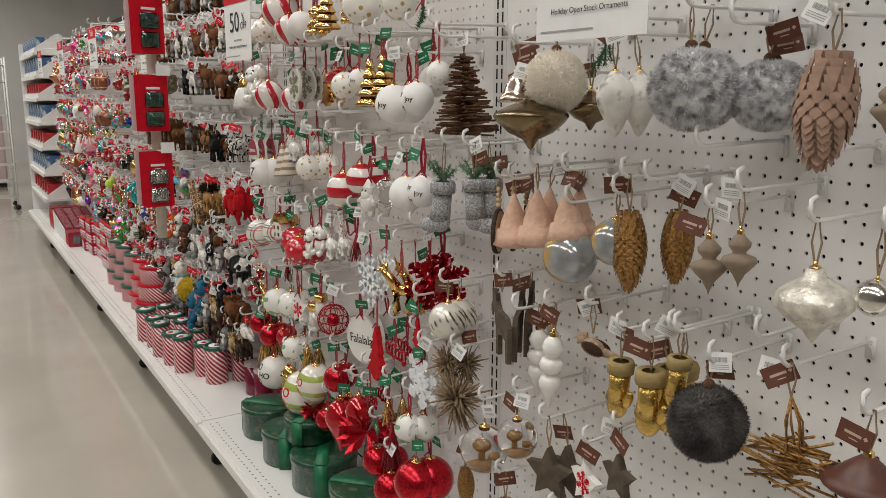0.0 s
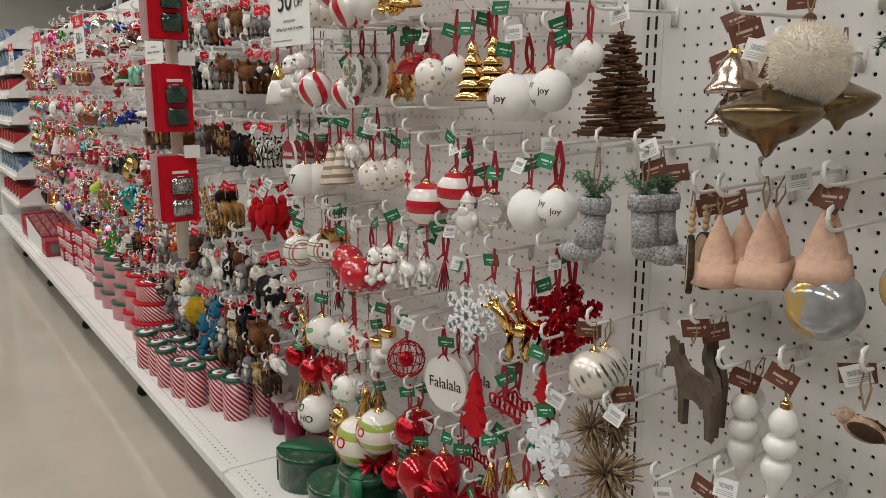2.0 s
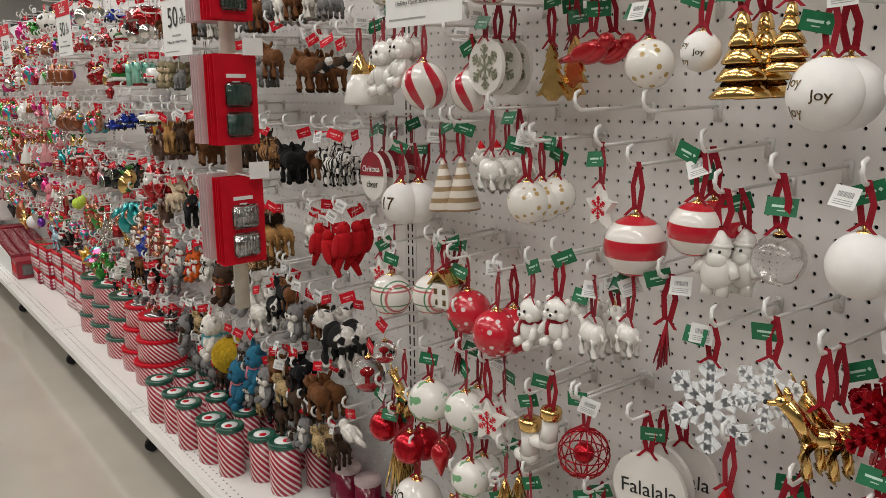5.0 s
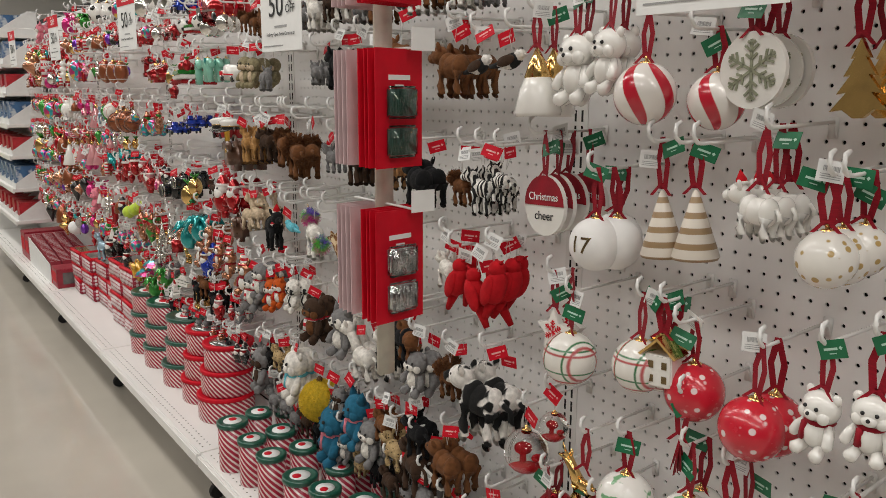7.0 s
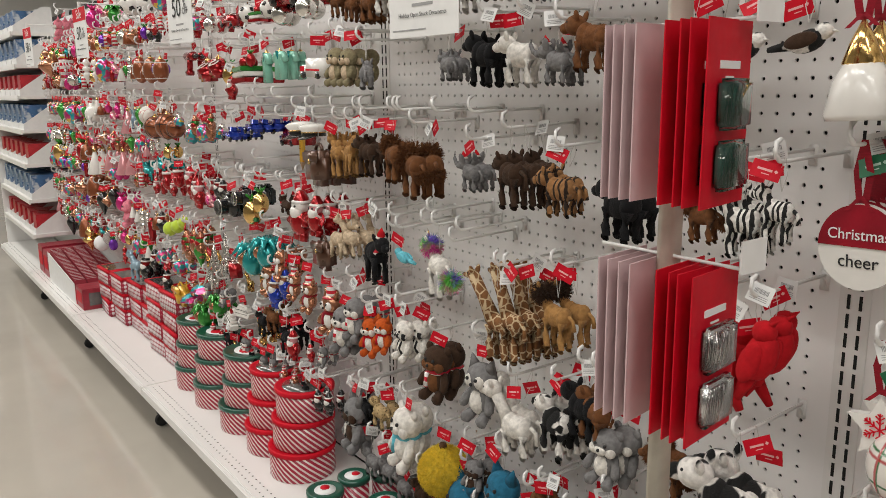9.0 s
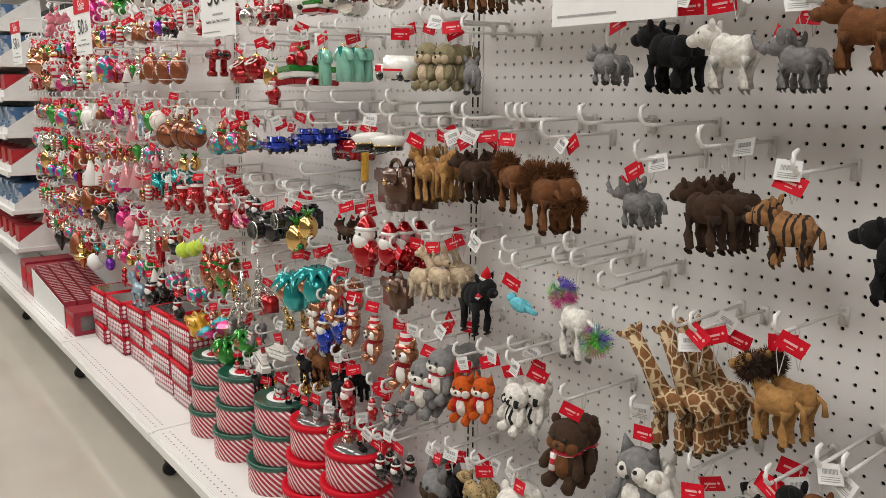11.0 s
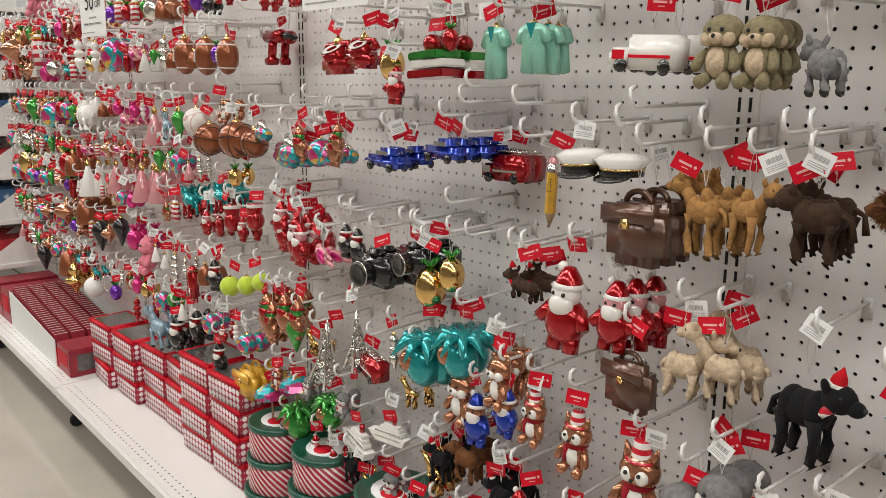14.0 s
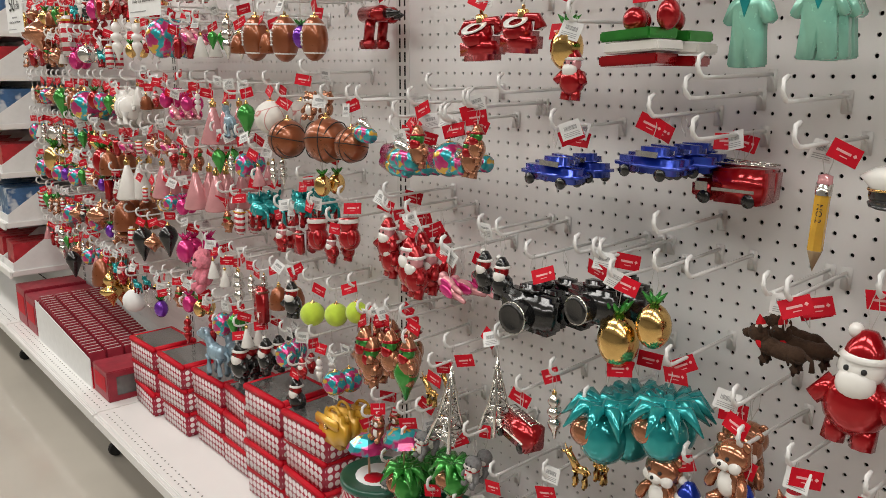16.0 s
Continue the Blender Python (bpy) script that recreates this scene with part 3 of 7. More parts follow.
def twig_ball():
    bm = B()
    rng = random.Random(9)
    for k in range(150):
        d = Vector((rng.gauss(0, .6), rng.gauss(0, 1), rng.gauss(0, 1))).normalized()
        a = d * rng.uniform(0, 0.02)
        b = d * rng.uniform(0.035, 0.062)
        e = Vector((rng.uniform(-.02, .02), rng.uniform(-.02, .02), rng.uniform(-.02, .02)))
        rod(bm, [a + Vector((0, 0, -.06)), (a + b) / 2 + e * .5 + Vector((0, 0, -.06)), b + e + Vector((0, 0, -.06))], [0.003, 0.0025, 0.0012], 4)
    return [("twigs", bm, TWIGPALE, "")]


def bell_tree():
    bm = B()
    for k in range(5):
        r0, z = 0.012 + 0.009 * (4 - k) * 0.9, -0.125 + 0.025 * k
        lathe(bm, [(r0, z), (r0 * 1.05, z + 0.003), (r0 * 0.62, z + 0.024), (0, z + 0.026)], 16)
    return [("tree", bm, GOLD, "")]


def flat_tree(material):
    def f():
        o = [(0, 0)]
        for k in range(4):
            w, z = 0.012 + 0.008 * k, -0.025 - 0.022 * k
            o += [(w, z), (w * 0.55, z + 0.002)]
        o += [(0.006, -0.1), (-0.006, -0.1)]
        for k in range(3, -1, -1):
            w, z = 0.012 + 0.008 * k, -0.025 - 0.022 * k
            o += [(-w * 0.55, z + 0.002), (-w, z)]
        return [("tree", slab(B(), o, -0.005, 0.005), material, "", False)]
    return f


def sock(material, cuff, glove=False):
    def f():
        bm = B()
        rod(bm, [(0, 0.0, -0.02), (0, 0.002, -0.06), (0, 0.006, -0.085)], [0.022, 0.021, 0.024], 12)
        if glove:
            blob(bm, (0, 0.004, -0.095), (0.02, 0.025, 0.03))
            blob(bm, (0, -0.028, -0.075), (0.01, 0.011, 0.022), (25, 0, 0))
        else:
            blob(bm, (0, 0.006, -0.092), (0.022, 0.025, 0.022))
            blob(bm, (0, 0.036, -0.102), (0.019, 0.028, 0.017))
        c = lathe(B(), [(0.021, -0.028), (0.027, -0.026), (0.028, -0.008), (0.025, 0), (0.016, -0.002)], 14)
        out = [("foot" if not glove else "mitten", bm, material, ""), ("cuff", c, cuff, "thick cuff")]
        if cuff is KNITGREY:
            sp = B()
            for k in range(6):
                e = Vector((0.012 * math.cos(k * 1.9) - 0.008, 0.034 * math.sin(k * 1.3 + 0.4), 0.026 + 0.007 * (k % 3)))
                rod(sp, [(0, 0, -0.004), e * 0.6, e], 0.0012, 4)
                for i in range(1, 6):
                    spikes(sp, e * (i / 5), 0.001, 26, 0.013, 0.0009, 9 * k + i)
            out.append(("sprig", sp, PINEFROST, "frosted green sprig"))
        return out
    return f


def moose_cut():
    o = [(-0.05, -0.11), (-0.04, -0.11), (-0.038, -0.075), (-0.01, -0.07), (0.012, -0.075), (0.014, -0.11), (0.026, -0.11), (0.028, -0.07), (0.04, -0.04), (0.062, -0.045), (0.064, -0.033),
         (0.05, -0.02), (0.056, -0.002), (0.04, -0.012), (0.03, -0.006), (0.026, -0.02), (0.01, -0.032), (-0.04, -0.036), (-0.055, -0.05)]
    return [("cutout", slab(B(), o, -0.004, 0.004), WOODDARK, "", False)]


def house():
    bm = B()
    block(bm, (0, 0, -0.055), (0.035, 0.045, 0.05), bev=0.002)
    r = B()
    for s in (-1, 1):
        block(r, (0, s * 0.014, -0.018), (0.042, 0.042, 0.004), (s * -42, 0, 0))
    w = B()
    for y in (-0.011, 0.011):
        for z in (-0.045, -0.067):
            block(w, (-0.018, y, z), (0.002, 0.008, 0.011))
    return [("house", bm, CERAMIC, "", False), ("roof", r, GOLD, "gold roof", False), ("windows", w, BRONZE, "small dark windows", False)]


def wire_ball():
    bm = B()
    for k in range(7):
        m = pose(0, 0, -0.045, 0, 0, k * 26)
        rod(bm, [m @ Vector((0.042 * math.cos(a), 0, 0.042 * math.sin(a))) for a in np.linspace(0, 6.283, 25)], 0.0013, 4)
    for z in (-0.02, 0, 0.02):
        q = math.sqrt(0.042 ** 2 - z * z)
        rod(bm, [(q * math.cos(a), q * math.sin(a), z - 0.045) for a in np.linspace(0, 6.283, 25)], 0.0013, 4)
    blob(bm, (0, 0, -0.045), 0.018)
    return [("wire_cage", bm, REDTINSEL, "")]


def glass_globe(inner):
    def f():
        c = B()
        blob(c, (0, 0, -0.075), (0.028, 0.028, 0.012))
        rod(c, [(0, 0.006, -0.072), (0, 0.006, -0.05)], 0.004)
        blob(c, (0, 0.006, -0.047), (0.011, 0.011, 0.007))
        blob(c, (0.008, -0.012, -0.056), (0.008, 0.008, 0.005))
        return [("globe", blob(B(), (0, 0, -0.048), 0.043, u=24, v=16), CLEAR, ""), ("scene_inside", c, inner, "little scene inside"), cap(-0.003)]
    return f


def tassel(material, n=26, ln=0.1):
    def f():
        bm = B()
        rng = random.Random(11)
        for k in range(n):
            a, r = rng.uniform(0, 6.28), rng.uniform(0.004, 0.022)
            rod(bm, [(0, 0, 0), (r * .5 * math.cos(a), r * .5 * math.sin(a), -ln * .4), (r * math.cos(a), r * math.sin(a), -ln * rng.uniform(0.75, 1))], 0.0016, 4)
        return [("strands", bm, material, "")]
    return f


def bird(material, wing):
    def f():
        bm = B()
        blob(bm, (0, 0, -0.035), (0.02, 0.036, 0.022), (18, 0, 0))
        blob(bm, (0, 0.03, -0.017), 0.016)
        rod(bm, [(0, 0.043, -0.017), (0, 0.056, -0.02)], [0.005, 0.0006], 6)
        rod(bm, [(0, -0.03, -0.042), (0, -0.075, -0.05)], [0.012, 0.006], 6)
        w = B()
        for s in (-1, 1):
            blob(w, (s * 0.017, -0.008, -0.034), (0.006, 0.032, 0.015), (15, 0, 0))
        return [("body", bm, material, ""), ("wings", w, wing, "folded wings")]
    return f


def quad(material, leg=0.033, neck=0.010, body=(0.022, 0.034, 0.024), head=0.021, ear=0.008, tail=0.03, mane=None, hump=0, trunk=False, hat=False, scarf=None, horn=False,
         snout=0.012, points=None, lift=0.02):
    """A standing soft animal seen side on, with its head towards +y."""
    def f():
        bx, by, bz = body
        cz = -0.045
        bm = B()
        blob(bm, (0, 0, cz), body)
        blob(bm, (0, by * 0.5, cz + 0.002), (bx * 1.02, by * 0.5, bz * 1.08))
        blob(bm, (0, -by * 0.55, cz), (bx * 1.0, by * 0.45, bz * 1.05))
        lg = points or material
        lm = bm if points is None else B()
        for sx in (-1, 1):
            for sy in (-0.72, 0.62):
                y = by * sy
                rod(lm, [(sx * bx * 0.55, y, cz - bz * 0.3), (sx * bx * 0.6, y + 0.004, cz - bz - leg * 0.4), (sx * bx * 0.6, y - 0.001, cz - bz - leg * 0.9), (sx * bx * 0.6, y + 0.003, cz - bz - leg)],
                    [0.012, 0.0078, 0.0065, 0.0085], 8)
        hy, hz = by * 0.75 + neck * 0.55 + 0.008, cz + bz * 0.5 + neck + 0.004
        rod(bm, [(0, by * 0.6, cz + bz * 0.2), (0, (by * 0.6 + hy) / 2, (cz + bz * 0.2 + hz) / 2 + 0.002), (0, hy, hz)], [0.016, 0.012, 0.012], 10)
        blob(bm, (0, hy + 0.004, hz), (head * 0.85, head * 1.05, head * 0.9))
        blob(bm, (0, hy + head + snout * 0.4, hz - head * 0.28), (head * 0.5, snout, head * 0.48))
        for s in (-1, 1):
            blob(bm, (s * head * 0.7, hy - head * 0.3, hz + head * 0.75), (ear * 0.6, ear * 0.7, ear * 1.4), (0, s * 20, 0), 8, 6)
        if tail:
            rod(bm, [(0, -by * 0.95, cz + bz * 0.3), (0, -by - tail * 0.4, cz - 0.002), (0, -by - tail * 0.5, cz - tail * 0.8)], [0.005, 0.004, 0.006], 6)
        if hump:
            blob(bm, (0, -by * 0.15, cz + bz), (bx * 0.6, by * 0.36, hump))
        if trunk:
            rod(bm, [(0, hy + head, hz - 0.004), (0, hy + head + 0.02, hz - 0.002), (0, hy + head + 0.03, hz + 0.018), (0, hy + head + 0.028, hz + 0.03)], [0.008, 0.0065, 0.0055, 0.004], 8)
        out = [("body", bm, material, "")]
        if points:
            out.append(("legs", lm, lg, "contrasting legs"))
        if mane:
            mm = B()
            spikes(mm, (0, hy - 0.006, hz - 0.002), head * 0.85, 1500, 0.018, 0.0013, 7)
            blob(mm, (0, hy - 0.008, hz - 0.002), (head * 1.0, head * 0.8, head * 1.2))
            if horn or tail > 0.035:
                spikes(mm, (0, -by - tail * 0.5, cz - tail * 0.5), 0.012, 900, 0.026 if horn else 0.012, 0.0014, 8)
            out.append(("mane", mm, mane, "shaggy mane"))
        e = B()
        for s in (-1, 1):
            blob(e, (s * head * 0.62, hy + head * 0.65, hz + head * 0.25), 0.0026, u=8, v=6)
        blob(e, (0, hy + head + snout * 1.3, hz - head * 0.2), 0.0035, u=8, v=6)
        out.append(("eyes", e, INK, "black bead eyes"))
        if hat:
            h = lathe(B(), [(0.011, 0), (0.009, 0.01), (0.0, 0.026)], 10, pose(0, hy, hz + head * 0.8, -15, 0, 0))
            out.append(("hat", h, REDFELT, "red felt santa hat"))
            t = lathe(B(), [(0.010, -.003), (0.0135, 0), (0.010, 0.004)], 10, pose(0, hy, hz + head * 0.8, -15, 0, 0))
            out.append(("hat_trim", t, P["white"], "white fluffy trim"))
        if scarf:
            s2 = lathe(B(), [(0.013, -.006), (0.018, 0), (0.013, 0.006)], 10, pose(0, hy - 0.008, hz - head * 0.9, 40, 0, 0))
            out.append(("scarf", s2, scarf, "knitted scarf"))
        if horn:
            out.append(("horn", rod(B(), [(0, hy + 0.006, hz + head * 0.7), (0, hy + 0.016, hz + head * 0.7 + 0.024)], [0.004, 0.0005], 6), GOLD, "horn"))
        return out
    return f


def sitter(material, belly, ears="round", scarf=None, hat=None, face=None, beak=False):
    """A seated soft animal or figure that faces the aisle (-x)."""
    def f():
        out = [("body", blob(B(), (0, 0, -0.075), (0.024, 0.027, 0.032)), material, ""),
               ("head", blob(B(), (-0.001, 0, -0.031), (0.027, 0.034, 0.029), u=18, v=12), material, "")]
        for s in (-1, 1):
            out.append(("arm", rod(B(), [(-0.004, s * 0.02, -0.058), (-0.012, s * 0.030, -0.072), (-0.018, s * 0.034, -0.086), (-0.020, s * 0.034, -0.092)], [0.007, 0.009, 0.0095, 0.005], 8), material, ""))
            out.append(("leg", rod(B(), [(-0.004, s * 0.013, -0.095), (-0.016, s * 0.018, -0.105), (-0.027, s * 0.021, -0.110), (-0.032, s * 0.021, -0.111)], [0.009, 0.011, 0.012, 0.006], 8), material, ""))
            if ears == "round":
                out.append(("ear", blob(B(), (0, s * 0.026, -0.009), (0.006, 0.010, 0.010), u=8, v=6), material, ""))
            elif ears == "point":
                out.append(("ear", rod(B(), [(0, s * 0.019, -0.014), (0, s * 0.028, 0.012)], [0.013, 0.001], 8), material, ""))
        b2 = B()
        blob(b2, (-0.009, 0, -0.076), (0.018, 0.02, 0.026))
        if face:
            for s in (-1, 1):
                blob(b2, (-0.021, s * 0.012, -0.033), (0.010, 0.0115, 0.013), u=10, v=8)
        else:
            blob(b2, (-0.023, 0, -0.040), (0.010, 0.014, 0.010))
            for s in (-1, 1):
                blob(b2, (-0.017, s * 0.018, -0.041), (0.010, 0.012, 0.012), u=10, v=8)
        out.append(("belly", b2, belly, "paler belly and face"))
        e = B()
        for s in (-1, 1):
            blob(e, (-0.0305 if face else -0.0265, s * 0.011, -0.027), 0.0036, u=8, v=6)
        blob(e, (-0.032, 0, -0.037), 0.0036, u=8, v=6)
        out.append(("eyes", e, INK, "black eyes and nose"))
        if scarf:
            s2 = lathe(B(), [(0.020, -.006), (0.026, 0), (0.020, 0.006)], 14, pose(0, 0, -0.055))
            block(s2, (-0.024, 0.012, -0.072), (0.005, 0.012, 0.034), (0, 8, 0), 0.002)
            out.append(("scarf", s2, scarf, "knitted scarf"))
        if hat is not None:
            h = lathe(B(), [(0.019, 0), (0.017, 0.004), (0.014, 0.032), (0.013, 0.034), (0, 0.035)], 14, pose(0, 0, -0.014))
            lathe(h, [(0.013, 0), (0.026, 0.001), (0.026, 0.004), (0.013, 0.005)], 14, pose(0, 0, -0.014))
            out.append(("hat", h, hat, "tall hat"))
        return out
    return f


def santa(coat, skin, belly=P["white"]):
    def f():
        bm = B()
        blob(bm, (0, 0, -0.075), (0.027, 0.032, 0.034))
        for s in (-1, 1):
            rod(bm, [(0, s * 0.022, -0.058), (-0.012, s * 0.038, -0.078)], [0.011, 0.009], 8)
            rod(bm, [(0, s * 0.013, -0.095), (-0.004, s * 0.014, -0.118)], [0.012, 0.012], 8)
        lathe(bm, [(0.021, -0.028), (0.018, -0.016), (0.008, 0), (0, 0.002)], 12)
        h = B()
        blob(h, (-0.004, 0, -0.036), (0.02, 0.022, 0.02))
        w = B()
        blob(w, (-0.014, 0, -0.05), (0.014, 0.019, 0.018))
        lathe(w, [(0.018, -0.03), (0.025, -0.026), (0.019, -0.021)], 12)
        blob(w, (0, 0.012, -0.002), 0.008, u=8, v=6)
        e = B()
        for s in (-1, 1):
            blob(e, (-0.022, s * 0.008, -0.034), 0.003, u=8, v=6)
        return [("body", bm, coat, ""), ("head", h, skin, "painted head"), ("beard", w, belly, "white beard and trim"), ("eyes", e, INK, "black eyes")]
    return f


def vehicle(material, van=False, ladder=False):
    def f():
        bm = B()
        if van:
            block(bm, (0, -0.012, -0.03), (0.04, 0.07, 0.045), bev=0.004)
            block(bm, (0, 0.037, -0.038), (0.038, 0.034, 0.028), bev=0.006)
        else:
            block(bm, (0, 0, -0.037), (0.042, 0.115, 0.022), bev=0.009)
            block(bm, (0, -0.006, -0.023), (0.036, 0.062, 0.024), bev=0.011)
        out = [("body", bm, material, "")]
        for y in (-0.032, 0.032):
            for s in (-1, 1):
                out.append(("wheel", lathe(B(), [(0, -0.003), (0.0085, -0.003), (0.0095, 0), (0.0085, 0.003), (0, 0.003)], 12, pose(s * 0.0185, y, -0.047, 0, 90, 0)), FO["black"], "black wheel"))
        w = B()
        for s in (-1, 1):
            if van:
                block(w, (s * 0.0195, 0.036, -0.033), (0.002, 0.018, 0.012), bev=0.0)
                block(w, (s * 0.0205, -0.01, -0.035), (0.001, 0.06, 0.004))
            else:
                block(w, (s * 0.018, -0.006, -0.020), (0.002, 0.038, 0.008))
        out.append(("windows", w, REDCARD if van and not ladder else FO["silver"], "side windows and stripe", False))
        if ladder:
            l2 = B()
            for s in (-0.008, 0.008):
                rod(l2, [(s, -0.045, -0.002), (s, 0.03, -0.002)], 0.0014, 5)
            for k in range(9):
                rod(l2, [(-0.008, -0.042 + k * 0.009, -0.002), (0.008, -0.042 + k * 0.009, -0.002)], 0.001, 4)
            out.append(("ladder", l2, FO["silver"], "silver ladder"))
        return out
    return f


def football():
    return [("ball", blob(B(), (0, 0, -0.045), (0.03, 0.03, 0.047), u=20, v=14), FO["orange"], ""),
            ("bands", joined([lathe(B(), [(0.0232, -0.002), (0.0244, 0.0), (0.0232, 0.003)], 18, pose(0, 0, z)) for z in (-0.074, -0.016)]), CERAMIC, "white bands"),
            ("laces", joined([block(B(), (-0.0295, 0, -0.045), (0.003, 0.003, 0.03))] + [block(B(), (-0.0298, 0, -0.057 + 0.008 * i), (0.003, 0.011, 0.002)) for i in range(4)]), CERAMIC, "white laces"), cap(0.004)]


def basketball():
    seams = B()
    for k in range(2):
        m = pose(0, 0, -0.045, 90 * k, 12, 20)
        rod(seams, [m @ Vector((0.0402 * math.cos(a), 0.0402 * math.sin(a), 0)) for a in np.linspace(0, 6.283, 33)], 0.0011, 5)
    for s in (-1, 1):
        rod(seams, [(0.0402 * math.cos(a) * .8, s * (0.018 + 0.012 * abs(math.sin(a))), -0.045 + 0.033 * math.sin(a)) for a in np.linspace(0, 6.283, 25)], 0.0011, 5)
    return [("ball", blob(B(), (0, 0, -0.045), 0.04, u=26, v=18), FO["orange"], ""), ("seams", seams, INK, "black seams"), cap(-0.003)]


def soccer():
    bm = B()
    bmesh.ops.create_icosphere(bm, subdivisions=1, radius=0.0385)
    return [("ball", blob(B(), (0, 0, -0.045), 0.04, u=22, v=14), CERAMIC, ""),
            ("patches", joined([lathe(B(), [(0, 0.0012), (0.011, 0.0008), (0.0115, -0.001)], 5, Matrix.Translation((0, 0, -0.045)) @ Vector(d).normalized().to_track_quat("Z", "Y").to_matrix().to_4x4() @ Matrix.Translation((0, 0, 0.0395)))
                                for d in [v.co.copy() for v in bm.verts if v.index % 3 == 0 or True][:12]]), FO["black"], "black patches"), cap(-0.003)]


def turn_up(bm, z):
    bmesh.ops.transform(bm, matrix=pose(0, 0, z, 90), verts=bm.verts[:])
    return bm


def pencil():
    bm = lathe(B(), [(0.012, -0.11), (0.012, -0.02)], 6)
    return [("shaft", bm, FO["yellow"], "", False), ("tip", lathe(B(), [(0, -0.145), (0.012, -0.11)], 6), WOODFACE, "sharpened wooden tip"),
            ("ferrule", lathe(B(), [(0.0125, -0.022), (0.0128, -0.004), (0.0125, -0.004)], 12), SILVER, "silver ferrule"),
            ("lettering", turn_up(letters((("NO.2", 0.013, 0, 0),), -0.0112), -0.05), INK, "black lettering", False), ("eraser", lathe(B(), [(0.0115, -0.005), (0.011, 0.008), (0, 0.012)], 12), FO["pink"], "pink eraser")]


def handbag(material):
    def f():
        bm = block(B(), (0, 0, -0.05), (0.036, 0.07, 0.06), bev=0.012)
        h = rod(B(), [(0, 0.016 * math.cos(a), -0.021 + 0.012 * math.sin(a)) for a in np.linspace(0, 3.14, 10)], 0.003, 6)
        c = block(B(), (-0.0185, 0, -0.038), (0.004, 0.012, 0.012), bev=0.002)
        return [("bag", bm, material, ""), ("handle", h, material, "curved handle"), ("clasp", c, GOLD, "gold clasp"), ("flap", block(B(), (-0.016, 0, -0.03), (0.008, 0.066, 0.02), bev=0.003), material, "front flap")]
    return f


def camera_toy():
    bm = block(B(), (0, 0, -0.035), (0.026, 0.07, 0.042), bev=0.005)
    block(bm, (0, 0, -0.011), (0.02, 0.026, 0.012), bev=0.004)
    ln = lathe(B(), [(0, 0.02), (0.012, 0.021), (0.016, 0.022), (0.017, 0.016), (0.017, 0.0)], 18, pose(-0.012, 0, -0.037, 0, -90, 0))
    return [("body", bm, FO["black"], ""), ("lens", ln, FO["black"], "round lens"), ("lens_ring", lathe(B(), [(0.0165, 0.019), (0.018, 0.02), (0.018, 0.017), (0.0165, 0.016)], 18, pose(-0.012, 0, -0.037, 0, -90, 0)), SILVER, "silver ring")]


def telephone():
    bm = block(B(), (0, 0, -0.05), (0.05, 0.06, 0.035), (0, 0, 0), 0.008)
    lathe(bm, [(0.024, 0), (0.024, 0.014), (0, 0.016)], 16, pose(-0.008, 0, -0.035, 0, -30, 0))
    d = lathe(B(), [(0.011, 0.016), (0.02, 0.0175), (0.02, 0.0155)], 16, pose(-0.010, 0, -0.034, 0, -30, 0))
    h = rod(B(), [(0, -0.036, -0.028), (0, -0.03, -0.012), (0, 0.03, -0.012), (0, 0.036, -0.028)], [0.011, 0.007, 0.007, 0.011], 10)
    return [("body", bm, FO["red"], ""), ("dial", d, CERAMIC, "white dial"), ("handset", h, FO["red"], "red handset"), cap(0.0)]


def scrubs():
    o = [(-0.012, 0), (0.012, 0), (0.03, -0.008), (0.042, -0.035), (0.03, -0.042), (0.024, -0.028), (0.024, -0.05), (0.028, -0.1), (0.005, -0.102), (0.0, -0.07), (-0.005, -0.102), (-0.028, -0.1), (-0.024, -0.05), (-0.024, -0.028),
         (-0.03, -0.042), (-0.042, -0.035), (-0.03, -0.008)]
    bm = slab(B(), o, -0.012, 0.012)
    bmesh.ops.bevel(bm, geom=bm.edges[:], offset=0.004, segments=2, affect="EDGES", clamp_overlap=True)
    n = slab(B(), [(-0.012, 0.001), (0.012, 0.001), (0.0, -0.03)], -0.0135, -0.012)
    return [("suit", bm, FO["mint"], ""), ("neckline", n, FO["teal"], "dark neckline", False), cap(0.004)]


def book_stack():
    out = []
    for i, c in enumerate(("green", "white", "red")):
        out.append(("book", block(B(), (0, (-1) ** i * 0.004, -0.03 - 0.014 * i), (0.05, 0.075, 0.012), (0, 0, 6 * i), 0.002), FO[c], c + " book", False))
    out.append(("apple", blob(B(), (0, 0.008, -0.012), 0.015), FO["red"], "red apple"))
    out[0], out[2] = out[2], out[0]
    return out


def drill():
    bm = rod(B(), [(0, -0.05, -0.02), (0, 0.02, -0.02), (0, 0.03, -0.02)], [0.016, 0.017, 0.012], 14)
    rod(bm, [(0, -0.024, -0.025), (0, -0.034, -0.075)], [0.011, 0.011], 10)
    block(bm, (0, -0.034, -0.08), (0.024, 0.036, 0.018), bev=0.003)
    return [("body", bm, FO["red"], ""), ("chuck", rod(B(), [(0, 0.03, -0.02), (0, 0.045, -0.02), (0, 0.07, -0.02)], [0.011, 0.008, 0.003], 10), FO["black"], "dark chuck")]


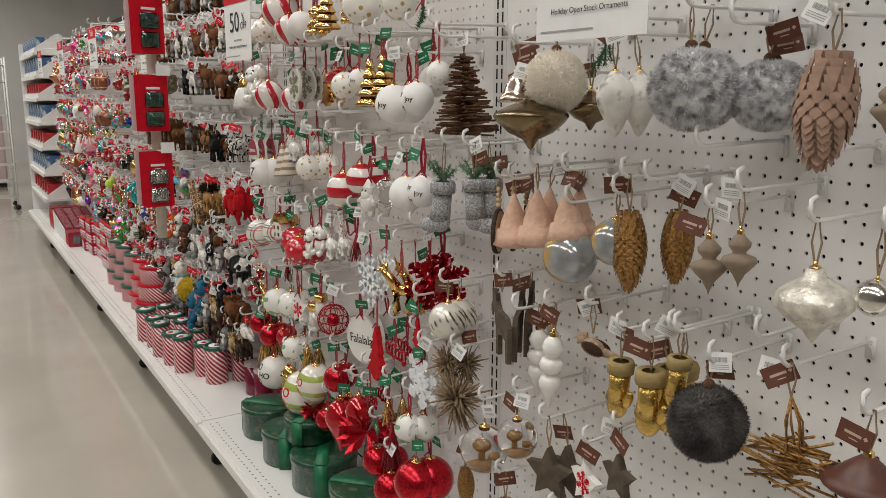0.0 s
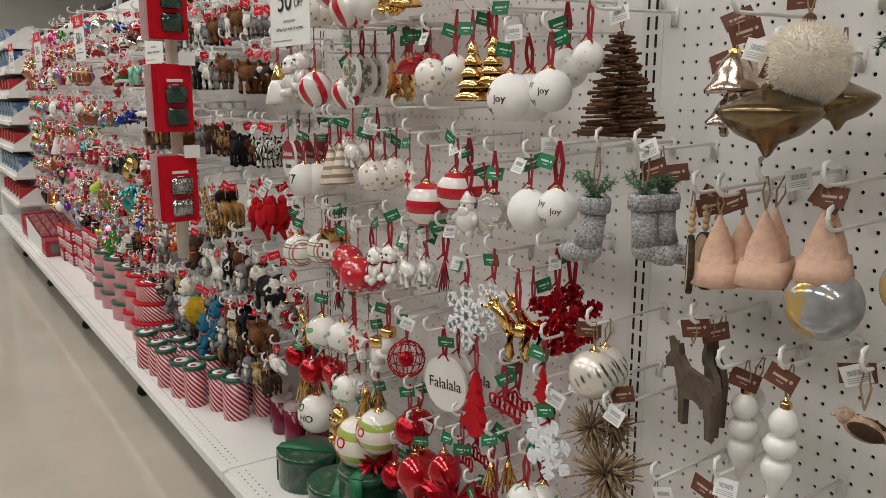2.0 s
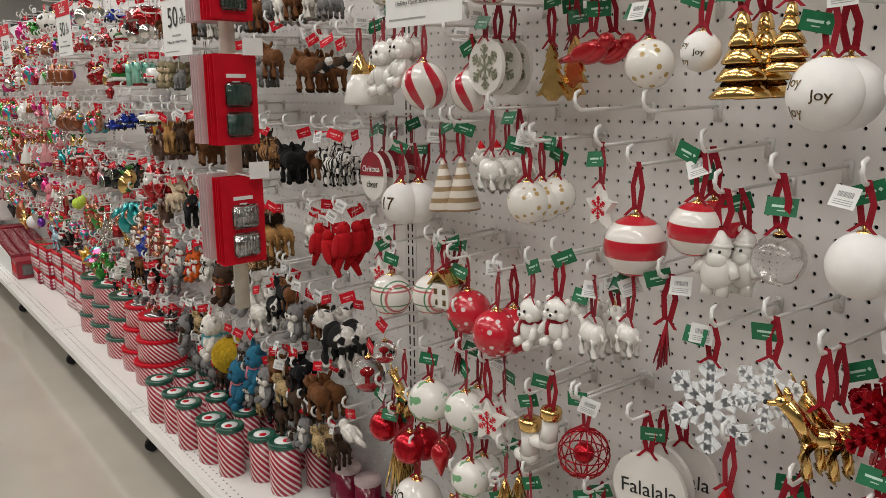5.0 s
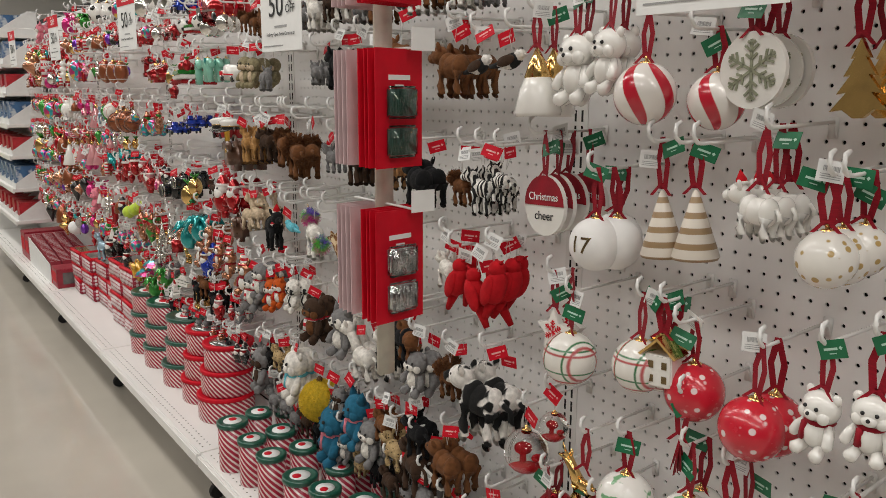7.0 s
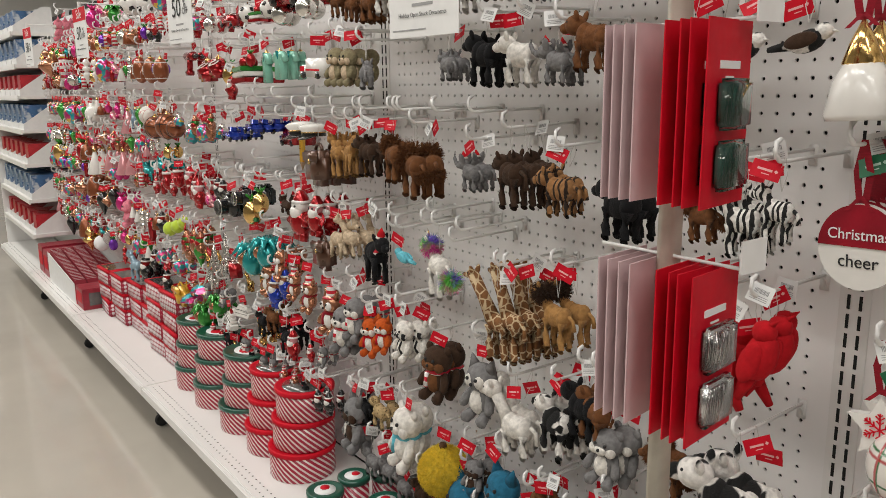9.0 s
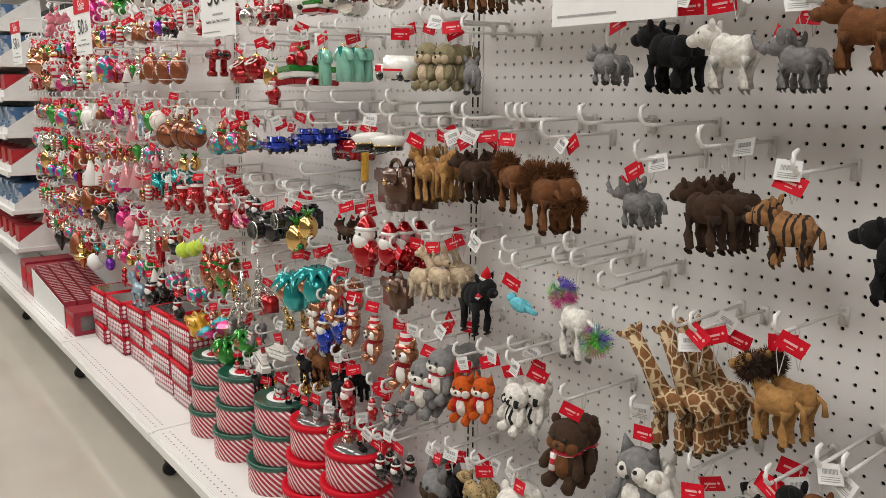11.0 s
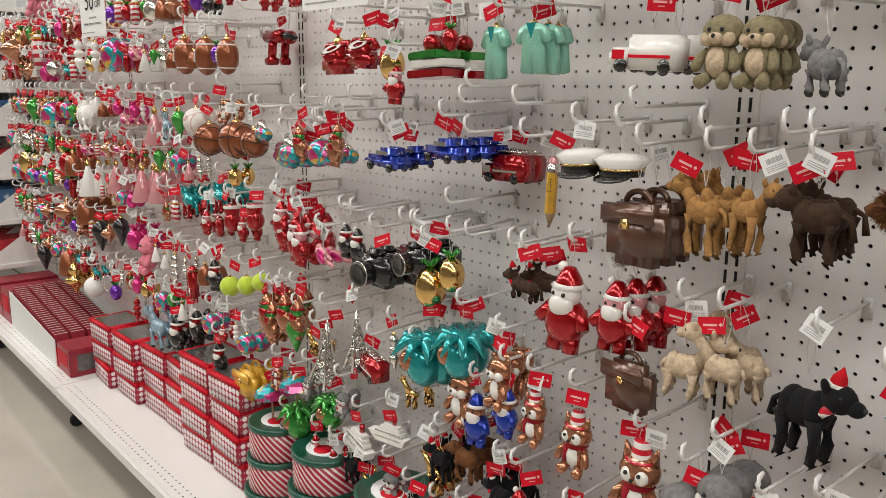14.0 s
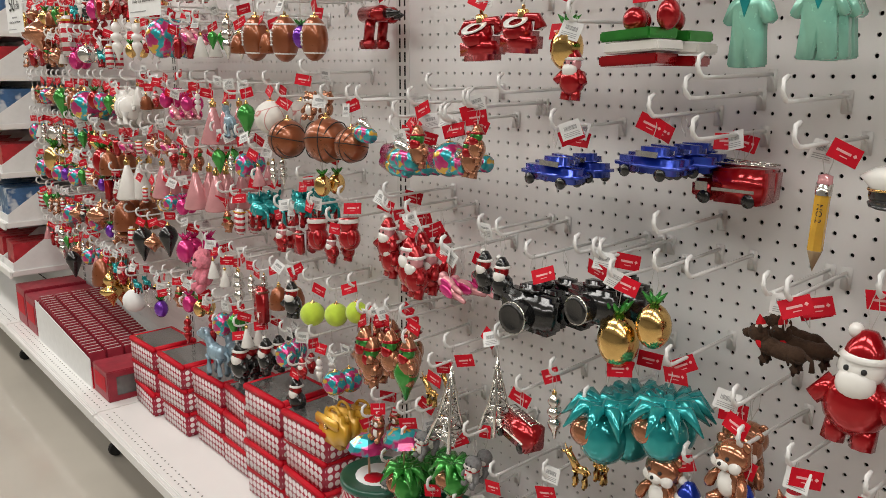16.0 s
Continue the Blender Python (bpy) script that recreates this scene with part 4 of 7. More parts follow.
def boxing_glove():
    bm = blob(B(), (0, 0, -0.05), (0.026, 0.028, 0.03))
    blob(bm, (-0.012, -0.022, -0.045), (0.011, 0.012, 0.02))
    lathe(bm, [(0.02, -0.03), (0.023, -0.02), (0.024, 0.0), (0, 0)], 14)
    return [("glove", bm, FO["red"], ""), ("cuff_band", lathe(B(), [(0.0242, -0.012), (0.0255, -0.008), (0.0242, -0.002)], 14), CERAMIC, "white cuff band")]


def lattice_tower():
    bm = B()
    for sx in (-1, 1):
        for sy in (-1, 1):
            rod(bm, [(sx * 0.024, sy * 0.024, -0.13), (sx * 0.012, sy * 0.012, -0.085), (sx * 0.005, sy * 0.005, -0.04), (0, 0, 0)], [0.004, 0.003, 0.0024, 0.0015], 5)
    for z, r in ((-0.105, 0.019), (-0.085, 0.0135), (-0.06, 0.009), (-0.04, 0.006)):
        block(bm, (0, 0, z), (2 * r, 2 * r, 0.004))
        for s in (-1, 1):
            rod(bm, [(-s * r, -r, z - 0.018), (s * r * .8, -r, z)], 0.0012, 4)
            rod(bm, [(-r, -s * r, z - 0.018), (-r, s * r * .8, z)], 0.0012, 4)
    return [("tower", bm, SILVER, "")]


def ship():
    o = [(-0.06, -0.03), (-0.05, -0.05), (0.045, -0.05), (0.07, -0.025)]
    bm = slab(B(), o, -0.013, 0.013)
    for k in range(3):
        block(bm, (0, -0.004 * k, -0.022 + 0.009 * k), (0.022 - 0.003 * k, 0.09 - 0.018 * k, 0.009), bev=0.001)
    w = B()
    for r in range(2):
        for k in range(12):
            block(w, (-0.0125 if r == 0 else -0.0112, -0.04 + k * 0.0075, -0.036 + 0.014 * r), (0.002, 0.003, 0.003))
    return [("hull", bm, CERAMIC, "", False), ("portholes", w, FO["black"], "dark portholes", False), ("funnel", rod(B(), [(0, -0.015, 0.002), (0, -0.017, 0.018)], 0.006, 10), FO["red"], "red funnel")]


def parasol():
    c = lathe(B(), [(0.036, -0.024), (0.03, -0.014), (0.016, -0.004), (0, 0)], 8)
    return [("canopy", c, FO["bright"], "", False), ("pole", rod(B(), [(0, 0, -0.07), (0, 0, -0.004)], 0.002, 6), WOODFACE, "thin pole")]


def palm_star(material):
    def f():
        bm = B()
        for k in range(9):
            a = k * 0.7
            rod(bm, [(0, 0, -0.03), (0.03 * math.cos(a), 0.03 * math.sin(a), -0.022), (0.052 * math.cos(a), 0.052 * math.sin(a), -0.045)], [0.007, 0.009, 0.001], 6)
        return [("leaves", bm, material, ""), ("body", blob(B(), (0, 0, -0.062), (0.03, 0.03, 0.034)), material, "round foil body below"),
                ("face", blob(B(), (-0.02, 0.012, -0.056), (0.016, 0.018, 0.017)), FO["copper"], "copper face")]
    return f


def fruit(material, leaf="green"):
    def f():
        return [("body", blob(B(), (0, 0, -0.042), (0.028, 0.028, 0.036)), material, ""), ("crown", palm_small(), FO[leaf], "leafy crown")]
    return f


def palm_small():
    bm = B()
    for k in range(7):
        a = k * 0.9
        rod(bm, [(0, 0, -0.008), (0.012 * math.cos(a), 0.012 * math.sin(a), 0.004), (0.02 * math.cos(a), 0.02 * math.sin(a), 0.012)], [0.005, 0.004, 0.0005], 5)
    return bm


def sack(material, band=None):
    def f():
        bm = block(B(), (0, 0, -0.045), (0.024, 0.045, 0.085), bev=0.006)
        return [("pouch", bm, material, ""), ("seal", block(B(), (0, 0, -0.012), (0.026, 0.047, 0.005), bev=0.001), band or FO["silver"], "pale seam", False)]
    return f


def flipper(material):
    def f():
        bm = rod(B(), [(0, 0.045, -0.03), (0, 0.0, -0.034), (0, -0.04, -0.036)], [0.013, 0.019, 0.014], 12)
        t = rod(B(), [(0, 0.03, -0.02), (0, 0.0, -0.012), (0, -0.03, -0.022)], [0.006, 0.011, 0.006], 8)
        return [("sole", bm, material, ""), ("trim", t, FO["silver"], "shiny trim")]
    return f


def cap_hat():
    bm = lathe(B(), [(0.035, -0.03), (0.034, -0.022), (0.045, -0.008), (0.03, 0.0), (0, 0.003)], 20)
    return [("crown", bm, CERAMIC, ""), ("band", lathe(B(), [(0.0352, -0.034), (0.036, -0.03), (0.0352, -0.022)], 20), FO["black"], "black band"),
            ("visor", blob(B(), (-0.022, 0, -0.036), (0.026, 0.034, 0.005), (0, -14, 0)), FO["black"], "glossy black visor"),
            ("braid", lathe(B(), [(0.0362, -0.0245), (0.0375, -0.023), (0.0362, -0.0215)], 20), GOLD, "gold braid")]


def bow_burst():
    bm = B()
    rng = random.Random(2)
    for k in range(40):
        d = Vector((rng.gauss(0, 1), rng.gauss(0, 1), rng.gauss(0, 1))).normalized() * 0.05
        t = d.orthogonal().normalized() * 0.006
        c = Vector((0, 0, -0.05))
        bm.faces.new([bm.verts.new(p) for p in (c, c + d * .6 + t, c + d, c + d * .6 - t)])
    return [("bow", bm, REDTINSEL, "", False)]


def word_cut(material):
    def f():
        bm = B()
        for k in range(6):
            y = -0.045 + k * 0.018
            rod(bm, [(0, y + 0.011 * math.sin(a), -0.045 + (0.024 if k in (0, 3) else 0.014) * math.cos(a) + 0.004 * k) for a in np.linspace(0, 6.283, 13)], 0.0035, 5)
        rod(bm, [(0, -0.05, -0.058), (0, 0.05, -0.045)], 0.004, 5)
        return [("lettering", bm, material, "")]
    return f


def bundle():
    bm = B()
    rng = random.Random(6)
    for k in range(40):
        a = rng.uniform(-0.5, 0.5)
        y = rng.uniform(-0.035, 0.035)
        z = -0.09 + rng.uniform(-0.03, 0.03)
        rod(bm, [(rng.uniform(-.02, .02), y - 0.035 * math.cos(a), z - 0.035 * math.sin(a)), (rng.uniform(-.02, .02), y + 0.035 * math.cos(a), z + 0.035 * math.sin(a))], 0.002, 4)
    for k in range(7):
        y = rng.uniform(-0.02, 0.02)
        rod(bm, [(0, 0, 0), (rng.uniform(-.012, .012), y, -0.03), (rng.uniform(-.012, .012), y * 1.3, -0.09)], 0.0016, 4)
    return [("sticks", bm, GOLDLEAF, "")]


def pine_sprig():
    bm = B()
    for k in range(4):
        p = Vector((0.01 * k - 0.015, 0.014 * (k - 1.5), -0.01 * k))
        e = p + Vector((-0.01, 0.02 * (k - 1.5), -0.055))
        rod(bm, [p, e], 0.0016, 4)
        for i in range(10):
            spikes(bm, p.lerp(e, i / 9), 0.001, 16, 0.022, 0.0008, k * 20 + i)
    return [("needles", bm, PINE, "")]


K = {}


def kind(name, maker, label, category="ornament", thing="ornament"):
    K[name] = (maker, label, category, thing)


kind("cream_pom", fur_ball(CREAMFUR, 1), "fluffy cream faux fur ball ornament", thing="fur_ball_ornament")
kind("grey_pom", fur_ball(GREYFUR, 2), "fluffy grey and white faux fur ball ornament", thing="fur_ball_ornament")
kind("dark_pom", fur_ball(DARKFUR, 3), "fluffy charcoal faux fur ball ornament", thing="fur_ball_ornament")
kind("dish", turned(DISH, BRONZE), "wide bronze glass top ornament with pointed base", thing="finial_ornament")
kind("silver_bell", turned(HANDBELL, mat("tarnished_silver_glass", (0.50, 0.40, 0.33), 0.18, 0.95, var=0.3, scale=70)), "tarnished silver glass bell ornament", thing="bell_ornament")
def perched(maker, angle):
    def f():
        out = maker()
        for piece in out:
            bmesh.ops.transform(piece[1], matrix=pose(0, 0, -0.03, angle) @ pose(0, 0, 0.03), verts=piece[1].verts[:])
        return out
    return f


kind("red_bird", perched(bird(REDFELT, P["red"]), 50), "red felt cardinal bird ornament with long tail", thing="bird_ornament")
kind("leather_bell", turned(BELL, mat("brown_leather", (0.09, 0.03, 0.018), 0.4, var=0.2)), "brown leather bell ornament", thing="bell_ornament")
kind("egg", turned(EGG, mat("white_feather_glass", (0.78, 0.76, 0.72), 0.5, col2=(0.30, 0.28, 0.26), pattern=blots(30, 0.62, 0.06))), "white feathered egg drop ornament", thing="drop_ornament")
kind("petal_cone", petal_cone(TAUPEPETAL, 15, 0.032, 0.13, 0.014), "taupe layered paper petal cone ornament", thing="petal_cone_ornament")
kind("felt_tree", felt_tree, "blush pink felt tree ornament", thing="tree_ornament")
kind("wood_slice", wood_slice, "cut wood slice ornament with bark rim", thing="wood_slice_ornament")
kind("smoke_ball", ball_of(SMOKE), "smoky glass ball ornament with gold cross", thing="ball_ornament")
kind("gold_cone", petal_cone(GOLDLEAF, 20, 0.025, 0.12, 0.009), "gold glitter pine cone ornament", thing="pine_cone_ornament")
kind("finial", turned(FINIAL, TAUPE), "matte taupe turned finial ornament", thing="finial_ornament")
kind("onion", turned(ONION, mat("pearl_silver_relief", (0.70, 0.66, 0.58), 0.3, 0.35, var=0.3, scale=60, bump=0.9, bscale=120)), "pearl silver embossed onion ornament", thing="onion_ornament")
kind("silver_ball", ball_of(SILVER), "antique silver glass ball ornament", thing="ball_ornament")
kind("moose", moose_cut, "dark wooden moose cut-out ornament", thing="moose_ornament")
kind("bubble", turned(BUBBLE, PEARL), "pearl white triple bubble finial ornament", thing="finial_ornament")
kind("brown_bird", bird(mat("brown_bird_paint", (0.36, 0.25, 0.17), 0.6, var=0.4, scale=90), P["dark"]), "brown bird ornament on a twig", thing="bird_ornament")
kind("gold_mitten", sock(mat("gold_crinkle", (0.62, 0.42, 0.12), 0.25, 0.9, bump=1.0, bscale=90), mat("gold_plush_cuff", (0.36, 0.27, 0.12), 0.8, bump=0.6), True), "gold glass mitten ornament with plush cuff", thing="mitten_ornament")
kind("bundle", bundle, "gold stick bundle ornament with cords", thing="bundle_ornament")
kind("globe", glass_globe(P["tan"]), "clear glass globe ornament with mushrooms inside", thing="globe_ornament")
kind("bird_globe", glass_globe(REDFELT), "clear glass globe ornament with red bird inside", thing="globe_ornament")
kind("twig_ball", twig_ball, "pale twig burst ornament", thing="twig_ornament")
kind("twig_tree", twig_tree, "brown stacked twig tree ornament", thing="twig_tree_ornament")
kind("wood_star", star_of(WOODDARK), "grey wooden star ornament", thing="star_ornament")
kind("white_star", star_of(CERAMIC, REDCARD), "white ceramic star ornament with red snowflake", thing="star_ornament")
kind("leaf_ball", ball_of(LEAFSILVER), "pearl ball ornament with black leaf print", thing="ball_ornament")
kind("grey_sock", sock(KNITGREY, KNITGREY), "grey knit stocking ornament with green sprig", thing="stocking_ornament")
kind("red_burst", tinsel_star(REDTINSEL), "red tinsel snowflake burst ornament", thing="burst_ornament")
kind("bow", bow_burst, "red metallic bow ornament", thing="bow_ornament")
kind("pine", pine_sprig, "green pine sprig ornament", thing="sprig_ornament")
kind("gnome", gnome, "white ceramic gnome ornament with gold hat", thing="gnome_ornament")
kind("bear_white", sitter(CERAMIC, CERAMIC), "white glazed ceramic bear ornament", thing="bear_ornament")
kind("swirl_ball", ball_of(SWIRL), "red and white swirl glass ball ornament", thing="ball_ornament")
kind("flake_disc", disc_of(CERAMIC, "flake", mat("sage_print", (0.26, 0.27, 0.19), 0.6)), "white ceramic disc ornament with snowflake print", thing="disc_ornament")
kind("cheer_disc", disc_of(CERAMIC, "half", RIBBON), "red and white ceramic disc ornament with lettering", thing="disc_ornament")
kind("plain_disc", disc_of(CERAMIC, "script", None, 0.045), "white ceramic disc ornament with black script", thing="disc_ornament")
kind("gold_tree", flat_tree(GOLD), "gold metal flat tree ornament", thing="tree_ornament")
kind("bell_tree", bell_tree, "gold tiered bell tree ornament", thing="tree_ornament")
kind("cardinal", bird(REDGLASS, REDGLASS), "glossy red glass cardinal ornament", thing="bird_ornament")
kind("white_ball", ball_of(FROST), "matte white glass ball ornament", thing="ball_ornament")
kind("number_ball", lettered(FROST, (("17", 0.034, 0, -0.043),), BRONZE), "matte white ball ornament with a gold number", thing="ball_ornament")
kind("script_ball", lettered(FROST, (("Joy", 0.016, 0.014, -0.032), ("Joy", 0.016, -0.018, -0.046), ("Joy", 0.016, 0.012, -0.064)), BRONZE), "white ball ornament with gold script", thing="ball_ornament")
kind("star_ball", ball_of(STARRED), "white ball ornament with silver stars", thing="ball_ornament")
kind("dot_ball", ball_of(DOTTED), "white ball ornament with gold dots", thing="ball_ornament")
kind("band_ball", ball_of(CANDY), "large red and white banded ball ornament", thing="ball_ornament")
kind("band_tree", turned(CONE, TREEBAND, False), "cream ceramic tree ornament with gold bands", thing="tree_ornament")
kind("white_dog", quad(CERAMIC, leg=0.02, hat=True, tail=0.015), "white ceramic dog ornament with red hat", thing="dog_ornament")
kind("santa_white", santa(CERAMIC, CERAMIC, CERAMIC), "white ceramic santa ornament", thing="santa_ornament")
kind("clear_ball", ball_of(CLEAR), "clear glass ball ornament", thing="ball_ornament")
kind("plaid_ball", ball_of(PLAID), "white ball ornament with plaid lines", thing="ball_ornament")
kind("house", house, "white ceramic house ornament with gold roof", thing="house_ornament")
kind("snow_ball", ball_of(SNOWRED), "red ball ornament with white snowflakes", thing="ball_ornament")
kind("red_scarf_bear", sitter(CERAMIC, CERAMIC, "round", RIBBON), "white ceramic bear ornament with red scarf", thing="bear_ornament")
kind("white_deer", quad(CERAMIC, leg=0.03, neck=0.03, horn=True, tail=0.01), "white ceramic deer ornament with gold antlers", thing="deer_ornament")
kind("red_tassel", tassel(RIBBON), "dark red beaded tassel ornament", thing="tassel_ornament")
kind("snowflake", snowflake_of(ICE), "iridescent white acrylic snowflake ornament", thing="snowflake_ornament")
kind("gold_deer", quad(GOLD, leg=0.045, neck=0.04, body=(0.012, 0.026, 0.015), head=0.01, tail=0.01, horn=True), "gold deer ornament", thing="deer_ornament")
kind("holly_ball", ball_of(HOLLY), "white ball ornament with green sprig print", thing="ball_ornament")
kind("boot", sock(CERAMIC, GOLD), "white ceramic boot ornament with gold cuff", thing="boot_ornament")
kind("wire_ball", wire_ball, "red wire cage ball ornament", thing="wire_ball_ornament")
kind("gold_tassel", tassel(GOLD, 30, 0.08), "gold bead rope ornament", thing="tassel_ornament")
kind("hoho_ball", lettered(CERAMIC, (("HO", 0.019, 0.012, -0.026), ("HO", 0.019, -0.012, -0.043), ("HO", 0.019, 0.012, -0.060)), INK), "white ball ornament with black lettering", thing="ball_ornament")
kind("gold_bear", sitter(GOLD, GOLD), "shiny gold bear ornament", thing="bear_ornament")
def noel():
    return lettered(NOELS, (("N O", 0.022, 0, -0.036), ("E L", 0.022, 0, -0.058)), REDCARD)()


kind("noel_ball", noel, "cream ball ornament with lime bands and red letters", thing="ball_ornament")
kind("red_word", word_cut(REDTINSEL), "red glitter word cut-out ornament", thing="word_ornament")
kind("red_drop", turned(DROP, REDGLASS), "glossy red glass drop ornament", thing="drop_ornament")
kind("red_ball", ball_of(REDTINSEL), "red glitter ball ornament", thing="ball_ornament")
kind("red_tree", flat_tree(REDFELT), "red felt tree ornament", thing="tree_ornament")
for nm, mm, kw, words in (
        ("bear", "brown", dict(tail=0, neck=0.006, ear=0.008), "brown plush bear ornament"), ("black_bear", "black", dict(tail=0, neck=0.006), "black plush bear ornament with rounded ears"),
        ("polar_bear", "white", dict(tail=0, neck=0.006), "white plush polar bear ornament"), ("elephant", "grey", dict(trunk=True, ear=0.014, leg=0.03, hat=True), "grey felt elephant ornament with santa hat"),
        ("wolf", "dark", dict(leg=0.045, tail=0.04), "dark brown plush wolf ornament"), ("tiger", "tiger", dict(leg=0.03), "striped brown plush tiger ornament"),
        ("lion", "brown", dict(mane=P["brown"], tail=0.036, leg=0.04), "brown plush lion ornament with mane"), ("zebra", "zebra", dict(leg=0.045, neck=0.02), "black and white zebra ornament"),
        ("camel", "tan", dict(hump=0.02, leg=0.06, neck=0.03), "tan felt camel ornament"), ("alpaca", "cream", dict(neck=0.045, leg=0.035, tail=0.01), "cream woolly alpaca ornament"),
        ("dog", "black", dict(leg=0.045, hat=True, scarf=FO["redstripe"]), "black felt dog ornament with santa hat"),
        ("unicorn", "white", dict(leg=0.05, neck=0.03, mane=P["rainbow"], horn=True, tail=0.05), "white unicorn ornament with rainbow mane"),
        ("giraffe", "giraffe", dict(neck=0.075, leg=0.055, body=(0.016, 0.028, 0.018), head=0.012), "patterned brown giraffe ornament"), ("horse", "tan", dict(neck=0.035, leg=0.05, mane=P["dark"]), "tan felt horse ornament"),
        ("cow", "cow", dict(leg=0.04, tail=0.045), "black and white cow ornament"), ("leopard", "leopard", dict(leg=0.025), "spotted leopard ornament"), ("red_dino", "red", dict(leg=0.04, neck=0.02, tail=0.06, ear=0.003), "red felt animal ornament"),
        ("white_cat", "white", dict(leg=0.03, tail=0.03, ear=0.01), "white felt cat ornament"), ("llama", "white", dict(neck=0.05, leg=0.03), "white fluffy llama ornament"), ("moose_plush", "dark", dict(leg=0.04, neck=0.01, scarf=REDFELT), "dark brown plush moose ornament"),
        ("grey_cat", "grey", dict(leg=0.02, tail=0.035), "grey plush kitten ornament"), ("dachshund", "dark", dict(leg=0.015, body=(0.018, 0.05, 0.018), hat=True, scarf=REDFELT), "dachshund ornament in a santa hat")):
    kind(nm, quad(P[mm], **kw), words, thing=nm.replace("_plush", "") + "_ornament")
kind("teal_dino", quad(FO["teal"], leg=0.025, tail=0.05, neck=0.012, points=FO["red"]), "teal foil glass dinosaur ornament", thing="dinosaur_ornament")
kind("glass_horse", quad(mat("pale_blue_glass", (0.30, 0.42, 0.50), 0.2, 0.3), leg=0.04, neck=0.03), "pale blue glass horse ornament", thing="horse_ornament")
kind("copper_dog", sitter(FO["copper"], CERAMIC, "round", None, None), "copper and white glass puppy ornament", thing="dog_ornament")
kind("hero_dog", santa(FO["blue"], FO["copper"], CERAMIC), "blue caped glass dog ornament", thing="dog_ornament")
kind("fox", sitter(P["orange"], P["white"], "point", P["red"]), "orange plush fox ornament with white face", thing="fox_ornament")
kind("panda", sitter(P["white"], P["zebra"], "round"), "white plush panda ornament with striped jumper", thing="panda_ornament")
kind("bear_scarf", sitter(P["dark"], P["brown"], "round", FO["redstripe"]), "brown plush bear ornament with striped scarf", thing="bear_ornament")
kind("owl", sitter(P["grey"], P["white"], "point", None, None, True), "grey plush owl ornament with big white eyes", thing="owl_ornament")
kind("koala", sitter(P["grey"], P["white"], "round", None), "grey plush koala ornament", thing="koala_ornament")
kind("raccoon", sitter(P["grey"], P["dark"], "point", P["zebra"]), "grey plush raccoon ornament with scarf", thing="raccoon_ornament")
kind("polar_scarf", sitter(P["white"], P["white"], "round", P["aqua"]), "white plush polar bear ornament with aqua scarf", thing="bear_ornament")
kind("chick", fur_ball(P["yellow"], 12), "shaggy yellow chick ornament", thing="chick_ornament")
kind("peacock", sitter(P["blue"], P["blue"], "point", P["pink"]), "teal blue felt bird ornament with pink scarf", thing="bird_ornament")
kind("sloth", sitter(P["olive"], P["cream"], "none"), "olive brown plush sloth ornament", thing="sloth_ornament")
kind("narwhal", bird(P["aqua"], P["aqua"]), "aqua felt narwhal ornament", thing="narwhal_ornament")
kind("duck", bird(P["cow"], P["dark"]), "brown and white plush duck ornament", thing="duck_ornament")
kind("goose", bird(P["white"], P["white"]), "white felt goose ornament", thing="goose_ornament")
kind("pink_bear", sitter(P["pink"], P["pink"], "round"), "pink felt bear ornament", thing="bear_ornament")
kind("penguin", sitter(P["grey"], P["white"], "none", FO["redstripe"]), "grey penguin ornament with striped scarf", thing="penguin_ornament")
kind("hat_cat", sitter(FO["copper"], CERAMIC, "point", RIBBON, FO["redstripe"], True), "glass cat ornament in tall striped hat", thing="cat_ornament")
kind("bulldog", santa(FO["red"], CERAMIC, CERAMIC), "white glass bulldog ornament in red santa suit", thing="bulldog_ornament")
kind("santa", santa(FO["red"], FO["pink"], CERAMIC), "red glass santa ornament", thing="santa_ornament")
kind("nutcracker", santa(FO["black"], FO["red"], CERAMIC), "red and black glass nutcracker ornament", thing="nutcracker_ornament")
kind("gingerbread", santa(FO["copper"], FO["green"], FO["red"]), "copper glass figure ornament with red hat", thing="figure_ornament")
kind("ambulance", vehicle(CERAMIC, True), "white glass ambulance ornament with red stripe", thing="ambulance_ornament")
kind("police_car", vehicle(FO["blue"]), "cobalt blue glass police car ornament", thing="car_ornament")
kind("fire_engine", vehicle(FO["red"], True, True), "red glass fire engine ornament with ladder", thing="fire_engine_ornament")
kind("red_bus", vehicle(FO["red"], True, True), "red glass double bus ornament", thing="bus_ornament")
kind("football", football, "brown glass football ornament with white laces", thing="football_ornament")
kind("basketball", basketball, "copper orange basketball ornament", thing="basketball_ornament")
kind("soccer", soccer, "black and white soccer ball ornament", thing="soccer_ball_ornament")
kind("baseball", ball_of(mat("baseball_white", (0.78, 0.75, 0.70), 0.5, col2=(0.5, 0.03, 0.03), pattern=net(20, 0.012))), "white baseball ornament with red stitching", thing="baseball_ornament")
kind("tennis", ball_of(FO["lime"]), "lime green tennis ball ornament", thing="tennis_ball_ornament")
kind("pencil", pencil, "yellow glass pencil ornament", thing="pencil_ornament")
kind("satchel", handbag(FO["brown"]), "brown glass doctor bag ornament with gold clasp", thing="bag_ornament")
kind("camera_toy", camera_toy, "black glass camera ornament", thing="camera_ornament")
kind("yellow_toaster", handbag(FO["yellow"]), "yellow glass appliance ornament", thing="appliance_ornament")
kind("telephone", telephone, "red glass telephone ornament with white dial", thing="telephone_ornament")
kind("scrubs", scrubs, "mint green glass scrubs ornament", thing="scrubs_ornament")
kind("books", book_stack, "stack of glass books ornament with apple", thing="book_stack_ornament")
